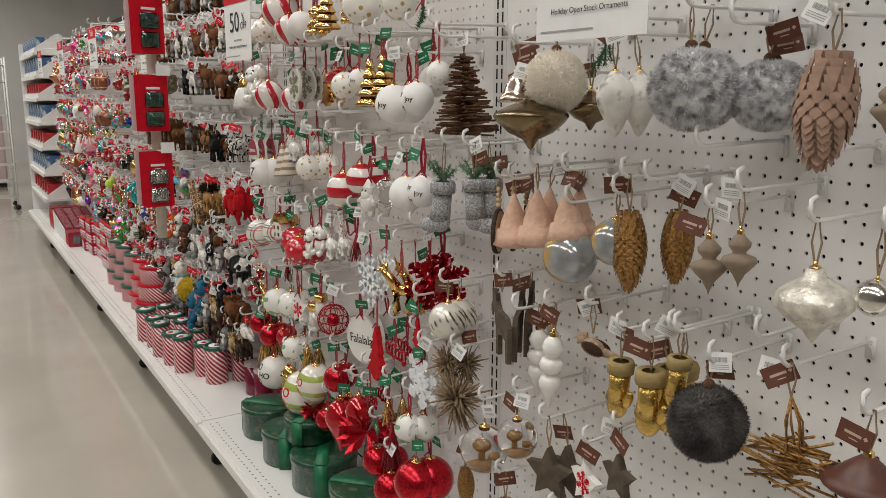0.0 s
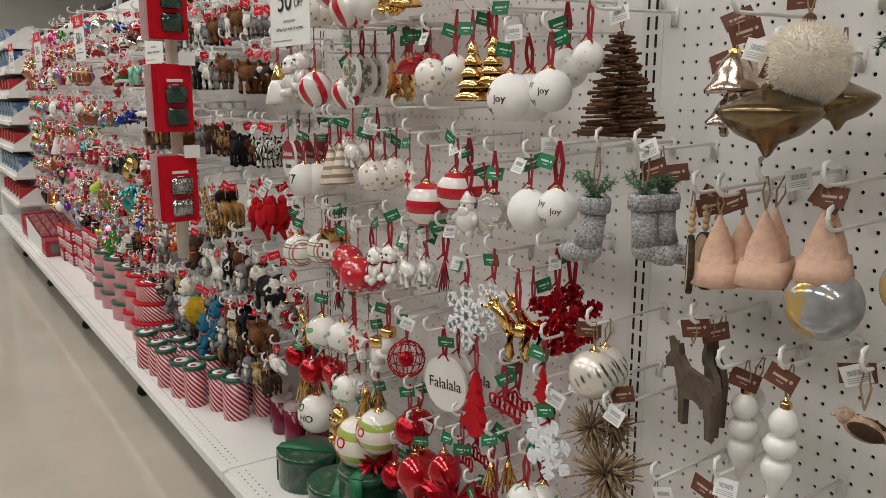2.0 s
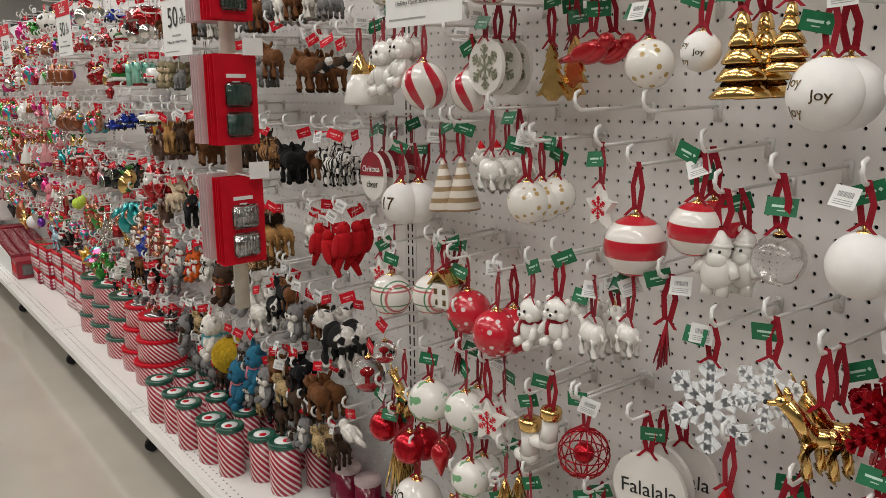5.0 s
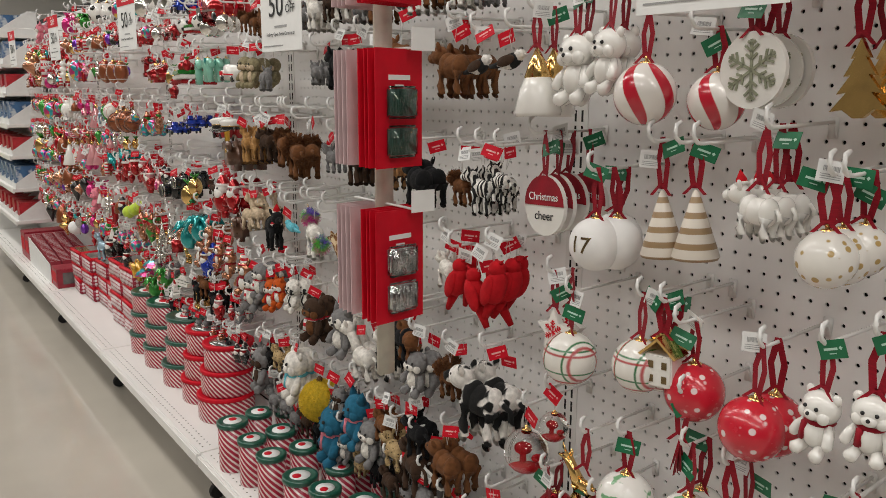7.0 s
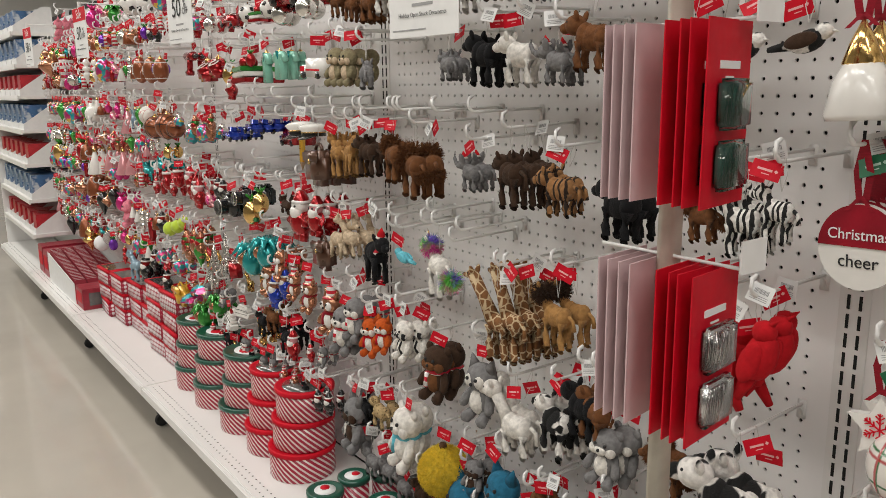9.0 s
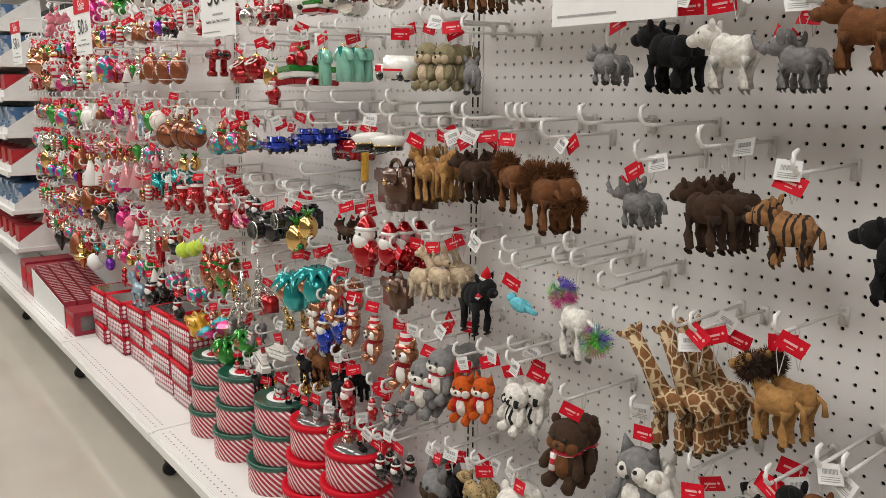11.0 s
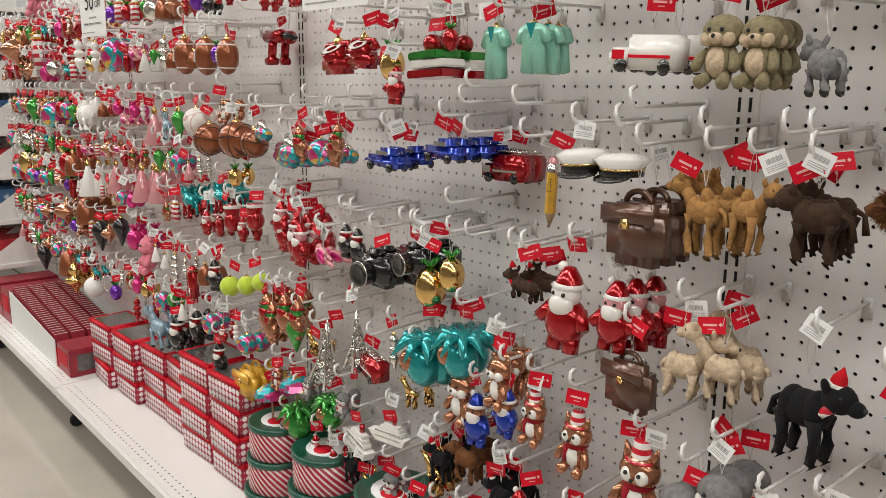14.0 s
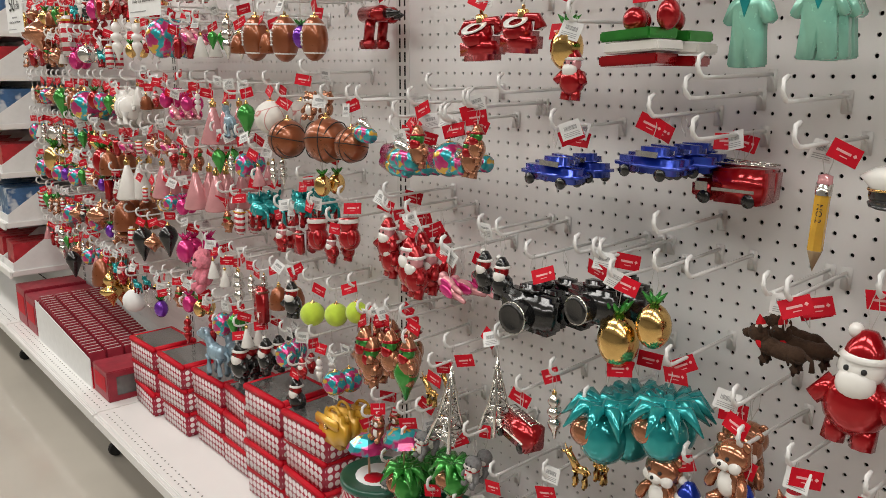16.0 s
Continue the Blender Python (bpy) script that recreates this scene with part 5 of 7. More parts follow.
kind("drill", drill, "red glass power drill ornament", thing="drill_ornament")
kind("boxing", boxing_glove, "red glass boxing glove ornament", thing="boxing_glove_ornament")
kind("tower", lattice_tower, "silver lattice tower ornament", thing="tower_ornament")
kind("ship", ship, "white glass cruise ship ornament", thing="ship_ornament")
kind("parasol", parasol, "rainbow foil parasol ornament", thing="parasol_ornament")
kind("palm", palm_star(FO["teal"]), "teal spiky palm ornament", thing="palm_ornament")
kind("green_star", palm_star(FO["green"]), "green glass leafy star ornament", thing="leaf_ornament")
kind("pineapple", fruit(GOLD), "gold glass pineapple ornament with green crown", thing="pineapple_ornament")
kind("apple", fruit(FO["red"]), "red glass apple ornament", thing="apple_ornament")
kind("red_pouch", sack(FO["red"]), "red foil pouch ornament", thing="pouch_ornament")
kind("popcorn", sack(FO["redstripe"], FO["yellow"]), "striped popcorn bag ornament", thing="popcorn_ornament")
kind("cake", turned(BUBBLE, CERAMIC), "white glass tiered cake ornament", thing="cake_ornament")
kind("sneaker", flipper(FO["bright"]), "rainbow glass sneaker ornament", thing="sneaker_ornament")
kind("captain", cap_hat, "white captain hat ornament with black visor", thing="hat_ornament")
kind("balloon", ball_of(FO["bright"], 1.25), "rainbow hot air balloon ornament", thing="balloon_ornament")
kind("flamingo", bird(FO["pink"], FO["fuchsia"]), "pink glass flamingo ornament", thing="flamingo_ornament")
kind("purple_grapes", fruit(FO["purple"]), "purple glass grapes ornament", thing="grapes_ornament")
kind("champagne", turned(BUBBLE, SILVER), "silver glass bottle ornament", thing="bottle_ornament")
kind("shoe_black", turned(DROP, FO["black"]), "black glossy glass ornament", thing="shoe_ornament")
kind("lips", fruit(FO["fuchsia"], "fuchsia"), "fuchsia glass lips ornament", thing="lips_ornament")
kind("ballerina", turned(CONE, FO["pink"]), "pale pink ballet dress ornament", thing="dress_ornament")
kind("gown", turned(CONE, CERAMIC), "white glass gown ornament", thing="dress_ornament")
kind("juice", turned(BAG, FO["orange"]), "orange glass drink ornament", thing="drink_ornament")
kind("burger", turned(ONION, FO["copper"]), "copper glass burger ornament", thing="burger_ornament")
kind("sparkle", ball_of(FO["bright"]), "multicoloured foil glass ornament", thing="ball_ornament")
kind("pig", quad(FO["white"], leg=0.012, body=(0.03, 0.042, 0.03), tail=0.008), "white glass piggy ornament", thing="pig_ornament")
kind("red_candle", turned(BUBBLE, FO["red"]), "red glass bottle ornament", thing="bottle_ornament")
kind("green_bottle", turned(DROP, FO["green"]), "green glass ornament", thing="drop_ornament")
kind("gold_glass", turned(FINIAL, GOLD), "gold glass finial ornament", thing="finial_ornament")
kind("pink_felt", sitter(P["pink"], P["white"], "point"), "pink felt animal ornament", thing="animal_ornament")


# ---- hooks, loops and tags ----
def hook_mesh():
    bm = rod(B(), [(0, 0, 0), (-0.160, 0, -0.004), (-0.172, 0, -0.003), (-0.180, 0, 0.003), (-0.183, 0, 0.012), (-0.180, 0, 0.021), (-0.172, 0, 0.025)], [0.0027, 0.0027, 0.003, 0.0034, 0.0036, 0.0036, 0.0026], 8)
    ob = part("peg_hook", bm, WHITE_METAL)
    bm = block(B(), (-0.002, 0, -0.008), (0.003, 0.014, 0.030), bev=0.001)
    rod(bm, [(-0.002, -0.004, -0.02), (-0.008, -0.004, -0.006), (-0.012, 0, -0.001)], 0.0018, 5)
    part("back_plate", bm, WHITE_METAL, ob, "white back plate")
    return tagged(ob, "white steel peg hook plugged into the pegboard", "hook", "peg hooks")


HOOK = hook_mesh()
HOOK_PARTS = [HOOK, *HOOK.children]
TEMPLATES = list(HOOK_PARTS)


def ribbon_mesh():
    bm = B()
    for s in (-1, 1):
        p = [Vector((0.002 * s, 0.001 * s, 1.0)), Vector((0.003 * s, 0.010 * s, 0.5)), Vector((0.001 * s, 0.004 * s, 0.0))]
        for a, b in zip(p, p[1:]):
            bm.faces.new([bm.verts.new(q) for q in (a - Vector((0.0005, .0046, 0)), a + Vector((.0005, .0046, 0)), b + Vector((.0005, .0046, 0)), b - Vector((.0005, .0046, 0)))])
    for s in (-1, 1):
        a, b = Vector((-0.003, 0, 0.12)), Vector((-0.006, 0.016 * s, -0.12))
        bm.faces.new([bm.verts.new(q) for q in (a - Vector((0, .003, 0)), a + Vector((0, .003, 0)), b + Vector((0, .003, 0)), b - Vector((0, .003, 0)))])
    return bm


def cord_mesh(r):
    bm = B()
    for s in (-1, 1):
        rod(bm, [(0, 0, 0.0), (0.001 * s, 0.006 * s, 0.5), (0, 0.001 * s, 1.0)], r, 5)
    return bm


def tag_mesh(w, h):
    bm = slab(B(), [(-w / 2, 0), (w / 2, 0), (w / 2, -h), (-w / 2, -h)], -0.0004, 0.0004)
    return bm


def data_of(bm, material):
    ob = part("tmp", bm, material, smooth=False)
    me = ob.data
    bpy.data.objects.remove(ob)
    return me


LOOPS = {"ribbon": data_of(ribbon_mesh(), RIBBON), "twine": data_of(cord_mesh(0.0014), TWINE), "cord": data_of(cord_mesh(0.0006), CLEARCORD)}


def tag_data(w, h, material, ink, code=False):
    me = data_of(tag_mesh(w, h), material)
    bm = B()
    if code:
        for k in range(12):
            block(bm, (-0.0007, -0.009 + k * 0.0016, -h * 0.38), (0.0002, 0.0008 if k % 3 else 0.0013, h * 0.25))
        for k in range(3):
            block(bm, (-0.0007, 0, -h * (0.65 + 0.1 * k)), (0.0002, w * 0.75, h * 0.03))
    else:
        block(bm, (-0.0007, 0.002, -h * 0.48), (0.0002, w * 0.5, h * 0.13))
        block(bm, (-0.0007, 0, -h * 0.72), (0.0002, w * 0.26, h * 0.05))
        block(bm, (-0.0007, -w * 0.32, -h * 0.46), (0.0002, h * 0.16, h * 0.16), (45, 0, 0))
    pr = data_of(bm, ink)
    both = bmesh.new()
    both.from_mesh(me)
    k = len(both.faces)
    both.from_mesh(pr)
    both.faces.ensure_lookup_table()
    for face in both.faces[k:]:
        face.material_index = 1
    both.to_mesh(me)
    both.free()
    me.materials.append(ink)
    return me


TAGS = {"red": tag_data(0.037, 0.023, REDCARD, mat("pale_red_print", (0.75, 0.4, 0.4), 0.5)), "green": tag_data(0.037, 0.023, GREENCARD, mat("pale_green_print", (0.5, 0.7, 0.6), 0.5)),
        "brown": tag_data(0.040, 0.025, BROWNCARD, mat("pale_brown_print", (0.5, 0.36, 0.3), 0.5)), "price": tag_data(0.031, 0.026, CARDW, BARS, True)}
RNG = random.Random(21)


def child(name, me, parent, m, label=""):
    ob = new(name, me)
    ob.parent = parent
    ob.matrix_basis = m
    return tagged(ob, label)


NEAR_HOOKS, FAR_HOOKS = [], []


def put_hook(y, z):
    m = pose(WALL, y, z, 0, 0, RNG.uniform(-3, 3))
    if 0.3 < y < 3.9 and len(NEAR_HOOKS) < 290:
        NEAR_HOOKS.append(spawn(HOOK_PARTS, m))
    else:
        FAR_HOOKS.append(m)


def spawn(obs, m):
    """A copy of a thing and its parts (root first), sharing the meshes."""
    made = [o.copy() for o in obs]
    for o in made:
        scene.collection.objects.link(o)
    for o in made[1:]:
        o.parent = made[0]
    made[0].matrix_basis = m
    return made[0]


BUILT = {}
TAKEN = []


def template(k):
    if k not in BUILT:
        maker, label, category, thing = K[k]
        label = label if len(label.split()) > 3 else label + " on a hook"
        root, obs, lo, hi = None, [], Vector((9, 9, 9)), Vector((-9, -9, -9))
        for name, bm, material, words, *rest in maker():
            if root is None:
                bmesh.ops.recalc_face_normals(bm, faces=bm.faces[:])
            ob = part(name if root else thing, bm, material, root, words, not rest)
            for v in ob.data.vertices:
                lo, hi = Vector(map(min, lo, v.co)), Vector(map(max, hi, v.co))
            if root is None:
                root = tagged(ob, label, category)
            TEMPLATES.append(ob)
            obs.append(ob)
        BUILT[k] = (obs, lo, hi)
    return BUILT[k]


def hang(k, y, z, size, n=1, style="red", turn=0, hook=True, front=0.832):
    """n ornaments of a kind on one hook; front, y, z: the middle of the first one."""
    root, lo, hi = template(k)
    f = size / max(hi.y - lo.y, hi.z - lo.z)
    top = z - f * (lo.z + hi.z) / 2
    zh = math.ceil((top + f * max(0, hi.z) * 0.5 + (0.05 if style == "green" else 0.03)) / PITCH) * PITCH
    if hook:
        put_hook(y, zh)
    TAKEN.append((y, z))
    for i in range(n):
        x = front + 0.034 * i + RNG.uniform(0, 0.006)
        if x > 0.965:
            break
        yy = y + (RNG.uniform(-0.018, 0.018) if i else 0)
        m = Matrix.Translation((x, yy, top)) @ Euler((radians(RNG.uniform(-4, 4)), 0, radians(turn + RNG.uniform(-14, 14)))).to_matrix().to_4x4() @ Matrix.Diagonal((f, f, f, 1))
        ob = spawn(root, m)
        ob["group"] = K[k][3].replace("_", " ") + "s"
        inv = Matrix.Diagonal((1 / f, 1 / f, 1 / f, 1))
        ln = max(0.01, zh - top + 0.001)
        lean = Matrix.Translation((0, 0, 0)) @ Matrix.Rotation(math.atan2(y - yy, ln), 4, "X").inverted()
        loop = {"green": "ribbon", "brown": "twine", "red": "cord"}[style]
        child("hanging_loop", LOOPS[loop], ob, inv @ Matrix.Rotation(radians(-turn), 4, "Z") @ lean @ Matrix.Diagonal((1, 1, ln, 1)),
              {"ribbon": "red velvet ribbon", "twine": "jute twine", "cord": "thin cord"}[loop])
        for which, chance in ((style, 0.7 if i < 2 else 0.4), ("price", 0.2 if i else 0.5)):
            if RNG.random() < chance:
                a = TAGS[which]
                q = pose(RNG.uniform(-0.006, 0.004), RNG.uniform(-0.024, 0.024), ln * RNG.uniform(0.55, 1.05) + (0.012 if which == "price" else 0), RNG.uniform(-28, 28), RNG.uniform(-10, 25),
                         RNG.uniform(-10, 45) - turn)
                child("tag" if which != "price" else "price_label", a, ob, inv @ q, "white barcode label" if which == "price" else style + " card tag")


def fill(y0, y1, z0, z1, kinds, n, style="red", dy=0.072, dz=0.15, least=0.05, most=0.072, gap=(0.05, 0.075)):
    """Pack the hooks left between the larger ornaments."""
    rows = int((z1 - z0) / dz) + 1
    for r in range(rows):
        y = y0 + (r % 2) * dy * 0.4
        while y < y1:
            z = z0 + r * dz + RNG.uniform(-0.012, 0.012)
            if not any(abs(y - a) < gap[0] and abs(z - b) < gap[1] for a, b in TAKEN) and all(abs(y - u) > 0.024 for u in UPRIGHTS):
                hang(RNG.choice(kinds), y, z, RNG.uniform(least, most), n, style)
            y += dy


# ---- goods on the base deck ----
def tin(x, y, z, r, h, lid, body, badge=True, thing="round_tin", label="", turn=0):
    bm = lathe(B(), [(0, 0), (r * 0.985, 0), (r, 0.003), (r, h - 0.004), (0, h - 0.004)], 24)
    ob = tagged(part(thing, bm, body, None, label), category="tin", group="striped tins")
    part("lid", lathe(B(), [(r + 0.0005, h - 0.014), (r + 0.003, h - 0.013), (r + 0.003, h - 0.001), (r - 0.003, h + 0.001), (r - 0.006, h - 0.0015), (0, h - 0.0015)], 24), lid, ob, "painted metal lid")
    if badge:
        part("badge", lathe(B(), [(0, 0.0008), (r * 0.62, 0.0008), (r * 0.62, 0)], 18, pose(0, 0, h - 0.0014)), CARDW, ob, "white printed badge")
        part("badge_hat", lathe(B(), [(0, 0.0008), (r * 0.28, 0.0008), (r * 0.28, 0)], 10, pose(r * 0.1, r * 0.2, h - 0.0004)), REDCARD, ob, "red printed hat")
    else:
        part("window", lathe(B(), [(0, 0.001), (r * 0.78, 0.001), (r * 0.78, 0)], 20, pose(0, 0, h - 0.0014)), LIDGLASS, ob, "clear window in the lid")
    ob.matrix_basis = pose(x, y, z, 0, 0, turn)
    return ob


def hex_box(x, y, z, dx, dy, h):
    bm = block(B(), (0, 0, h / 2), (dx, dy, h), bev=0.006)
    ob = tagged(part("gift_tin_box", bm, HEXBOX, None, "red tin box with white honeycomb dots and clear lid"), category="box", group="honeycomb boxes")
    bm = B()
    for s in (-1, 1):
        block(bm, (s * (dx / 2 - 0.006), 0, h - 0.004), (0.016, dy + 0.004, 0.016), bev=0.003)
        block(bm, (0, s * (dy / 2 - 0.006), h - 0.004), (dx - 0.02, 0.016, 0.0155), bev=0.003)
    part("lid_rim", bm, REDCARD, ob, "red lid rim")
    part("lid_window", block(B(), (0, 0, h + 0.001), (dx - 0.02, dy - 0.02, 0.004)), LIDGLASS, ob, "clear lid window", False)
    ob.matrix_basis = pose(x, y, z, 0, 0, RNG.uniform(-4, 4))
    return ob


def gift_tin(x, y, z, r, h):
    bm = lathe(B(), [(0, 0), (r * 0.98, 0), (r, 0.004), (r, h - 0.02), (r + 0.003, h - 0.02), (r + 0.003, h - 0.002), (r - 0.002, h), (0, h)], 26)
    ob = tagged(part("gift_tin", bm, CAMO, None, "dark green round gift tin with printed animals"), category="tin", group="green gift tins")
    rib = B()
    block(rib, (0, 0, h + 0.0015), (2 * r + 0.004, 0.035, 0.003), bev=0.001)
    for s in (-1, 1):
        block(rib, (s * (r + 0.0035), 0, h / 2), (0.003, 0.035, h), bev=0.001)
    part("band", rib, GREENCARD, ob, "green ribbon band")
    ob.matrix_basis = pose(x, y, z, 0, 0, RNG.uniform(0, 180))


def candle_jar(x, y):
    r, h = 0.034, 0.11
    ob = tagged(part("candle_jar", lathe(B(), [(0, 0), (r * .96, 0), (r, 0.004), (r, h), (0, h)], 20), WINE, None, "dark red striped glass candle jar"), category="candle", group="candle jars")
    part("lid", lathe(B(), [(r, h), (r + 0.001, h + 0.002), (r + 0.001, h + 0.014), (0, h + 0.015)], 20), mat("pale_lid", (0.55, 0.42, 0.42), 0.4), ob, "pale lid")
    ob.matrix_basis = pose(x, y, DECK)


def sale_sign(x, y, z, turn, w=0.19, h=0.20):
    ob = tagged(part("sale_sign", block(B(), (0, 0, 0), (0.0012, w, h)), CARDW, None, "white and red sale sign reading 50% off", False), category="sign", group="sale signs")
    part("red_band", block(B(), (-0.0012, 0, h * 0.36), (0.001, w - 0.002, h * 0.26)), REDCARD, ob, "red band", False)

    def word(text, s, dy, dz, m, lead=-0.002):
        c = bpy.data.curves.new("word", "FONT")
        c.body, c.size, c.align_x, c.align_y, c.extrude = text, s, "CENTER", "CENTER", 0.0001
        tmp = new("tmp", c)
        me = bpy.data.meshes.new_from_object(tmp.evaluated_get(bpy.context.evaluated_depsgraph_get()))
        bpy.data.objects.remove(tmp)
        me.materials.clear()
        me.materials.append(m)
        child("lettering", me, ob, Matrix.Translation((lead, dy, dz)) @ Euler((radians(90), 0, radians(-90))).to_matrix().to_4x4())
    word("Sale", w * 0.26, 0, h * 0.36, CARDW)
    word("50", w * 0.38, w * 0.10, -h * 0.02, INK)
    word("%", w * 0.16, -w * 0.24, h * 0.03, INK)
    word("OFF", w * 0.13, -w * 0.25, -h * 0.07, INK)
    word("Holiday Open Stock Ornaments", w * 0.053, 0, -h * 0.32, INK)
    part("fine_print", joined([block(B(), (-0.0009, 0, -h * 0.24), (0.0005, w * 0.30, h * 0.025)), block(B(), (-0.0009, w * 0.2, -h * 0.44), (0.0005, w * 0.5, h * 0.012))]), BARS, ob, "small print", False)
    part("clip", block(B(), (0.004, 0, h * 0.5 + 0.008), (0.012, 0.012, 0.03), bev=0.002), WHITE_METAL, ob, "white plastic clip", False)
    rod_bm = rod(B(), [(0.006, 0, h * 0.5 + 0.018), ((WALL - x), 0, h * 0.5 + 0.018)], 0.0025, 6)
    arm = part("arm", rod_bm, WHITE_METAL, ob, "white support rod")
    arm.matrix_basis = pose(0, 0, 0, 0, 0, -turn)
    ob.matrix_basis = pose(x, y, z, 0, 0, turn)


def clip_strip():
    """A hanging merchandising strip with two hooks of carded ornament hangers."""
    ob = tagged(new("clip_strip"), "cream plastic merchandising strip hung with red cards", "display strip")
    x, y = 0.562, 2.565
    ob.matrix_basis = pose(x, y, 0.86)
    part("pole", block(B(), (0, 0, 0.5), (0.03, 0.012, 1.0), bev=0.003), mat("cream_plastic", (0.66, 0.61, 0.52), 0.4), ob, "cream plastic strip")
    part("bracket", rod(B(), [(0, 0, 0.985), (WALL - x, 0, 0.985)], 0.004, 8), WHITE_METAL, ob, "white support arm")
    for z in (0.279, 0.509, 0.739):
        part("cross_hook", rod(B(), [(0, -0.085, z), (0, 0.09, z)], 0.002, 6), WHITE_METAL, ob, "white hook")
        part("label_holder", block(B(), (0.012, -0.088, z + 0.012), (0.04, 0.002, 0.032)), CARDW, ob, "white label holder", False)


def hang_card(y, z, red, steel, tilt):
    w, h = 0.092, 0.168
    ob = tagged(part("hanger_card", block(B(), (0, 0, -h / 2), (w, 0.0014, h)), REDCARD if red else PINKCARD, None,
                     "red card of ornament hooks in clear blisters" if red else "pale back of a carded hook pack", False), category="card pack", group="carded hook packs")
    for k, dz in enumerate((-0.075, -0.130)):
        inner = B()
        rng = random.Random(k + (7 if steel else 0))
        for i in range(16):
            rod(inner, [(-0.021 + i * 0.0028, -0.006, dz - 0.016 + rng.uniform(-.003, .003)), (-0.021 + i * 0.0028 + rng.uniform(-.004, .004), -0.009, dz + 0.016)], 0.0011, 4)
        block(inner, (0, -0.004, dz), (0.046, 0.005, 0.034), bev=0.002)
        if red:
            part("hooks", inner, STEEL if steel else GREENTWIST, ob, "ornament hooks")
            part("blister", block(B(), (0, -0.007, dz), (0.056, 0.013, 0.046), bev=0.004), BLISTER, ob, "clear plastic blister")
        else:
            inner.free()
    part("print", joined([block(B(), (0, -0.0012, -0.04), (0.042, 0.001, 0.007)), block(B(), (0, -0.0012, -0.051), (0.016, 0.001, 0.002))] if red else
                         [block(B(), (0, 0.0012, -0.14 - 0.005 * i), (0.05, 0.001, 0.0015)) for i in range(4)]), CARDW if red else BARS, ob, "print bars", False)
    ob.matrix_basis = pose(0.546, y, z, 0, 0, tilt)


def shelf_carton(x, y, z, w, d, h, print_mat):
    tray = block(B(), (0, 0, 0.002), (d, w, 0.004))
    for sy in (-w / 2 + 0.002, w / 2 - 0.002):
        side = slab(B(), [(-d / 2, 0), (d / 2, 0), (d / 2, 0.15), (d / 4, 0.15), (-d / 2, 0.035)], -0.0015, 0.0015)
        bmesh.ops.transform(side, matrix=pose(0, sy, 0, 0, 0, -90), verts=side.verts[:])
        tray = joined([tray, side])
    block(tray, (-d / 2, 0, 0.0175), (0.003, w, 0.035))
    ob = tagged(part("shelf_carton", tray, CARDW, None, "white open display carton with slanted sides on a shelf", False), category="carton", group="shelf cartons")
    for i in range(3):
        part("pack", block(B(), (0.004 * i - 0.004, -w / 3.2 + i * w / 3.2, 0.004 + h * 0.65), (d * 0.9, w / 3.5, h * 1.3), bev=0.002), print_mat, ob, "printed pack", False)
    ob.matrix_basis = pose(x, y, z)


# ---- ornaments, bay by bay ----
# natural, fur and wood
hang("cream_pom", 0.988, 1.329, 0.113, 1, "brown")
hang("pine", 0.878, 1.362, 0.075, 1, "brown")
hang("dish", 1.01, 1.268, 0.122, 1, "brown", front=0.80)
hang("dish", 0.985, 1.285, 0.09, 1, "brown", hook=False, front=0.91)
hang("egg", 0.851, 1.297, 0.103, 2, "brown")
hang("grey_pom", 0.717, 1.316, 0.122, 2, "brown")
hang("grey_pom", 0.655, 1.308, 0.104, 2, "brown", front=0.905)
hang("petal_cone", 0.519, 1.286, 0.135, 1, "brown")
hang("finial", 0.455, 1.293, 0.065, 1, "brown")
hang("felt_tree", 1.089, 1.091, 0.094, 2, "brown")
hang("felt_tree", 1.022, 1.105, 0.095, 2, "brown")
hang("felt_tree", 0.948, 1.119, 0.086, 2, "brown")
hang("wood_slice", 1.130, 1.085, 0.122, 3, "brown", -38)
hang("smoke_ball", 0.938, 1.056, 0.098, 1, "brown")
hang("smoke_ball", 0.838, 1.094, 0.080, 1, "brown")
hang("gold_cone", 0.812, 1.080, 0.123, 1, "brown")
hang("gold_cone", 0.765, 1.088, 0.112, 1, "brown", front=0.885)
hang("finial", 0.667, 1.090, 0.087, 1, "brown")
hang("finial", 0.620, 1.106, 0.080, 1, "brown")
hang("onion", 0.518, 1.070, 0.098, 1, "brown")
hang("silver_ball", 0.444, 1.093, 0.046, 1, "brown")
hang("moose", 1.116, 0.893, 0.130, 3, "brown", -32)
hang("bubble", 1.055, 0.837, 0.144, 2, "brown", front=0.870)
hang("bubble", 0.975, 0.849, 0.148, 1, "brown")
hang("brown_bird", 0.880, 0.918, 0.085, 1, "brown")
hang("gold_mitten", 0.812, 0.867, 0.094, 1, "brown")
hang("gold_mitten", 0.755, 0.864, 0.103, 3, "brown")
hang("gold_mitten", 0.705, 0.910, 0.079, 1, "brown")
hang("dark_pom", 0.651, 0.876, 0.118, 1, "brown")
hang("bundle", 0.532, 0.886, 0.131, 1, "brown")
hang("leather_bell", 0.435, 0.898, 0.094, 1, "brown")
hang("globe", 1.164, 0.636, 0.104, 1, "brown")
hang("globe", 1.064, 0.696, 0.083, 1, "brown")
hang("twig_ball", 1.266, 0.695, 0.144, 1, "brown")
hang("wood_star", 0.977, 0.663, 0.093, 2, "brown")
hang("white_star", 0.878, 0.690, 0.078, 1, "brown")
hang("wood_star", 0.809, 0.728, 0.074, 1, "brown")
hang("leaf_ball", 1.304, 0.857, 0.088, 2, "brown")
hang("twig_tree", 1.315, 1.307, 0.161, 1, "brown", front=0.872)
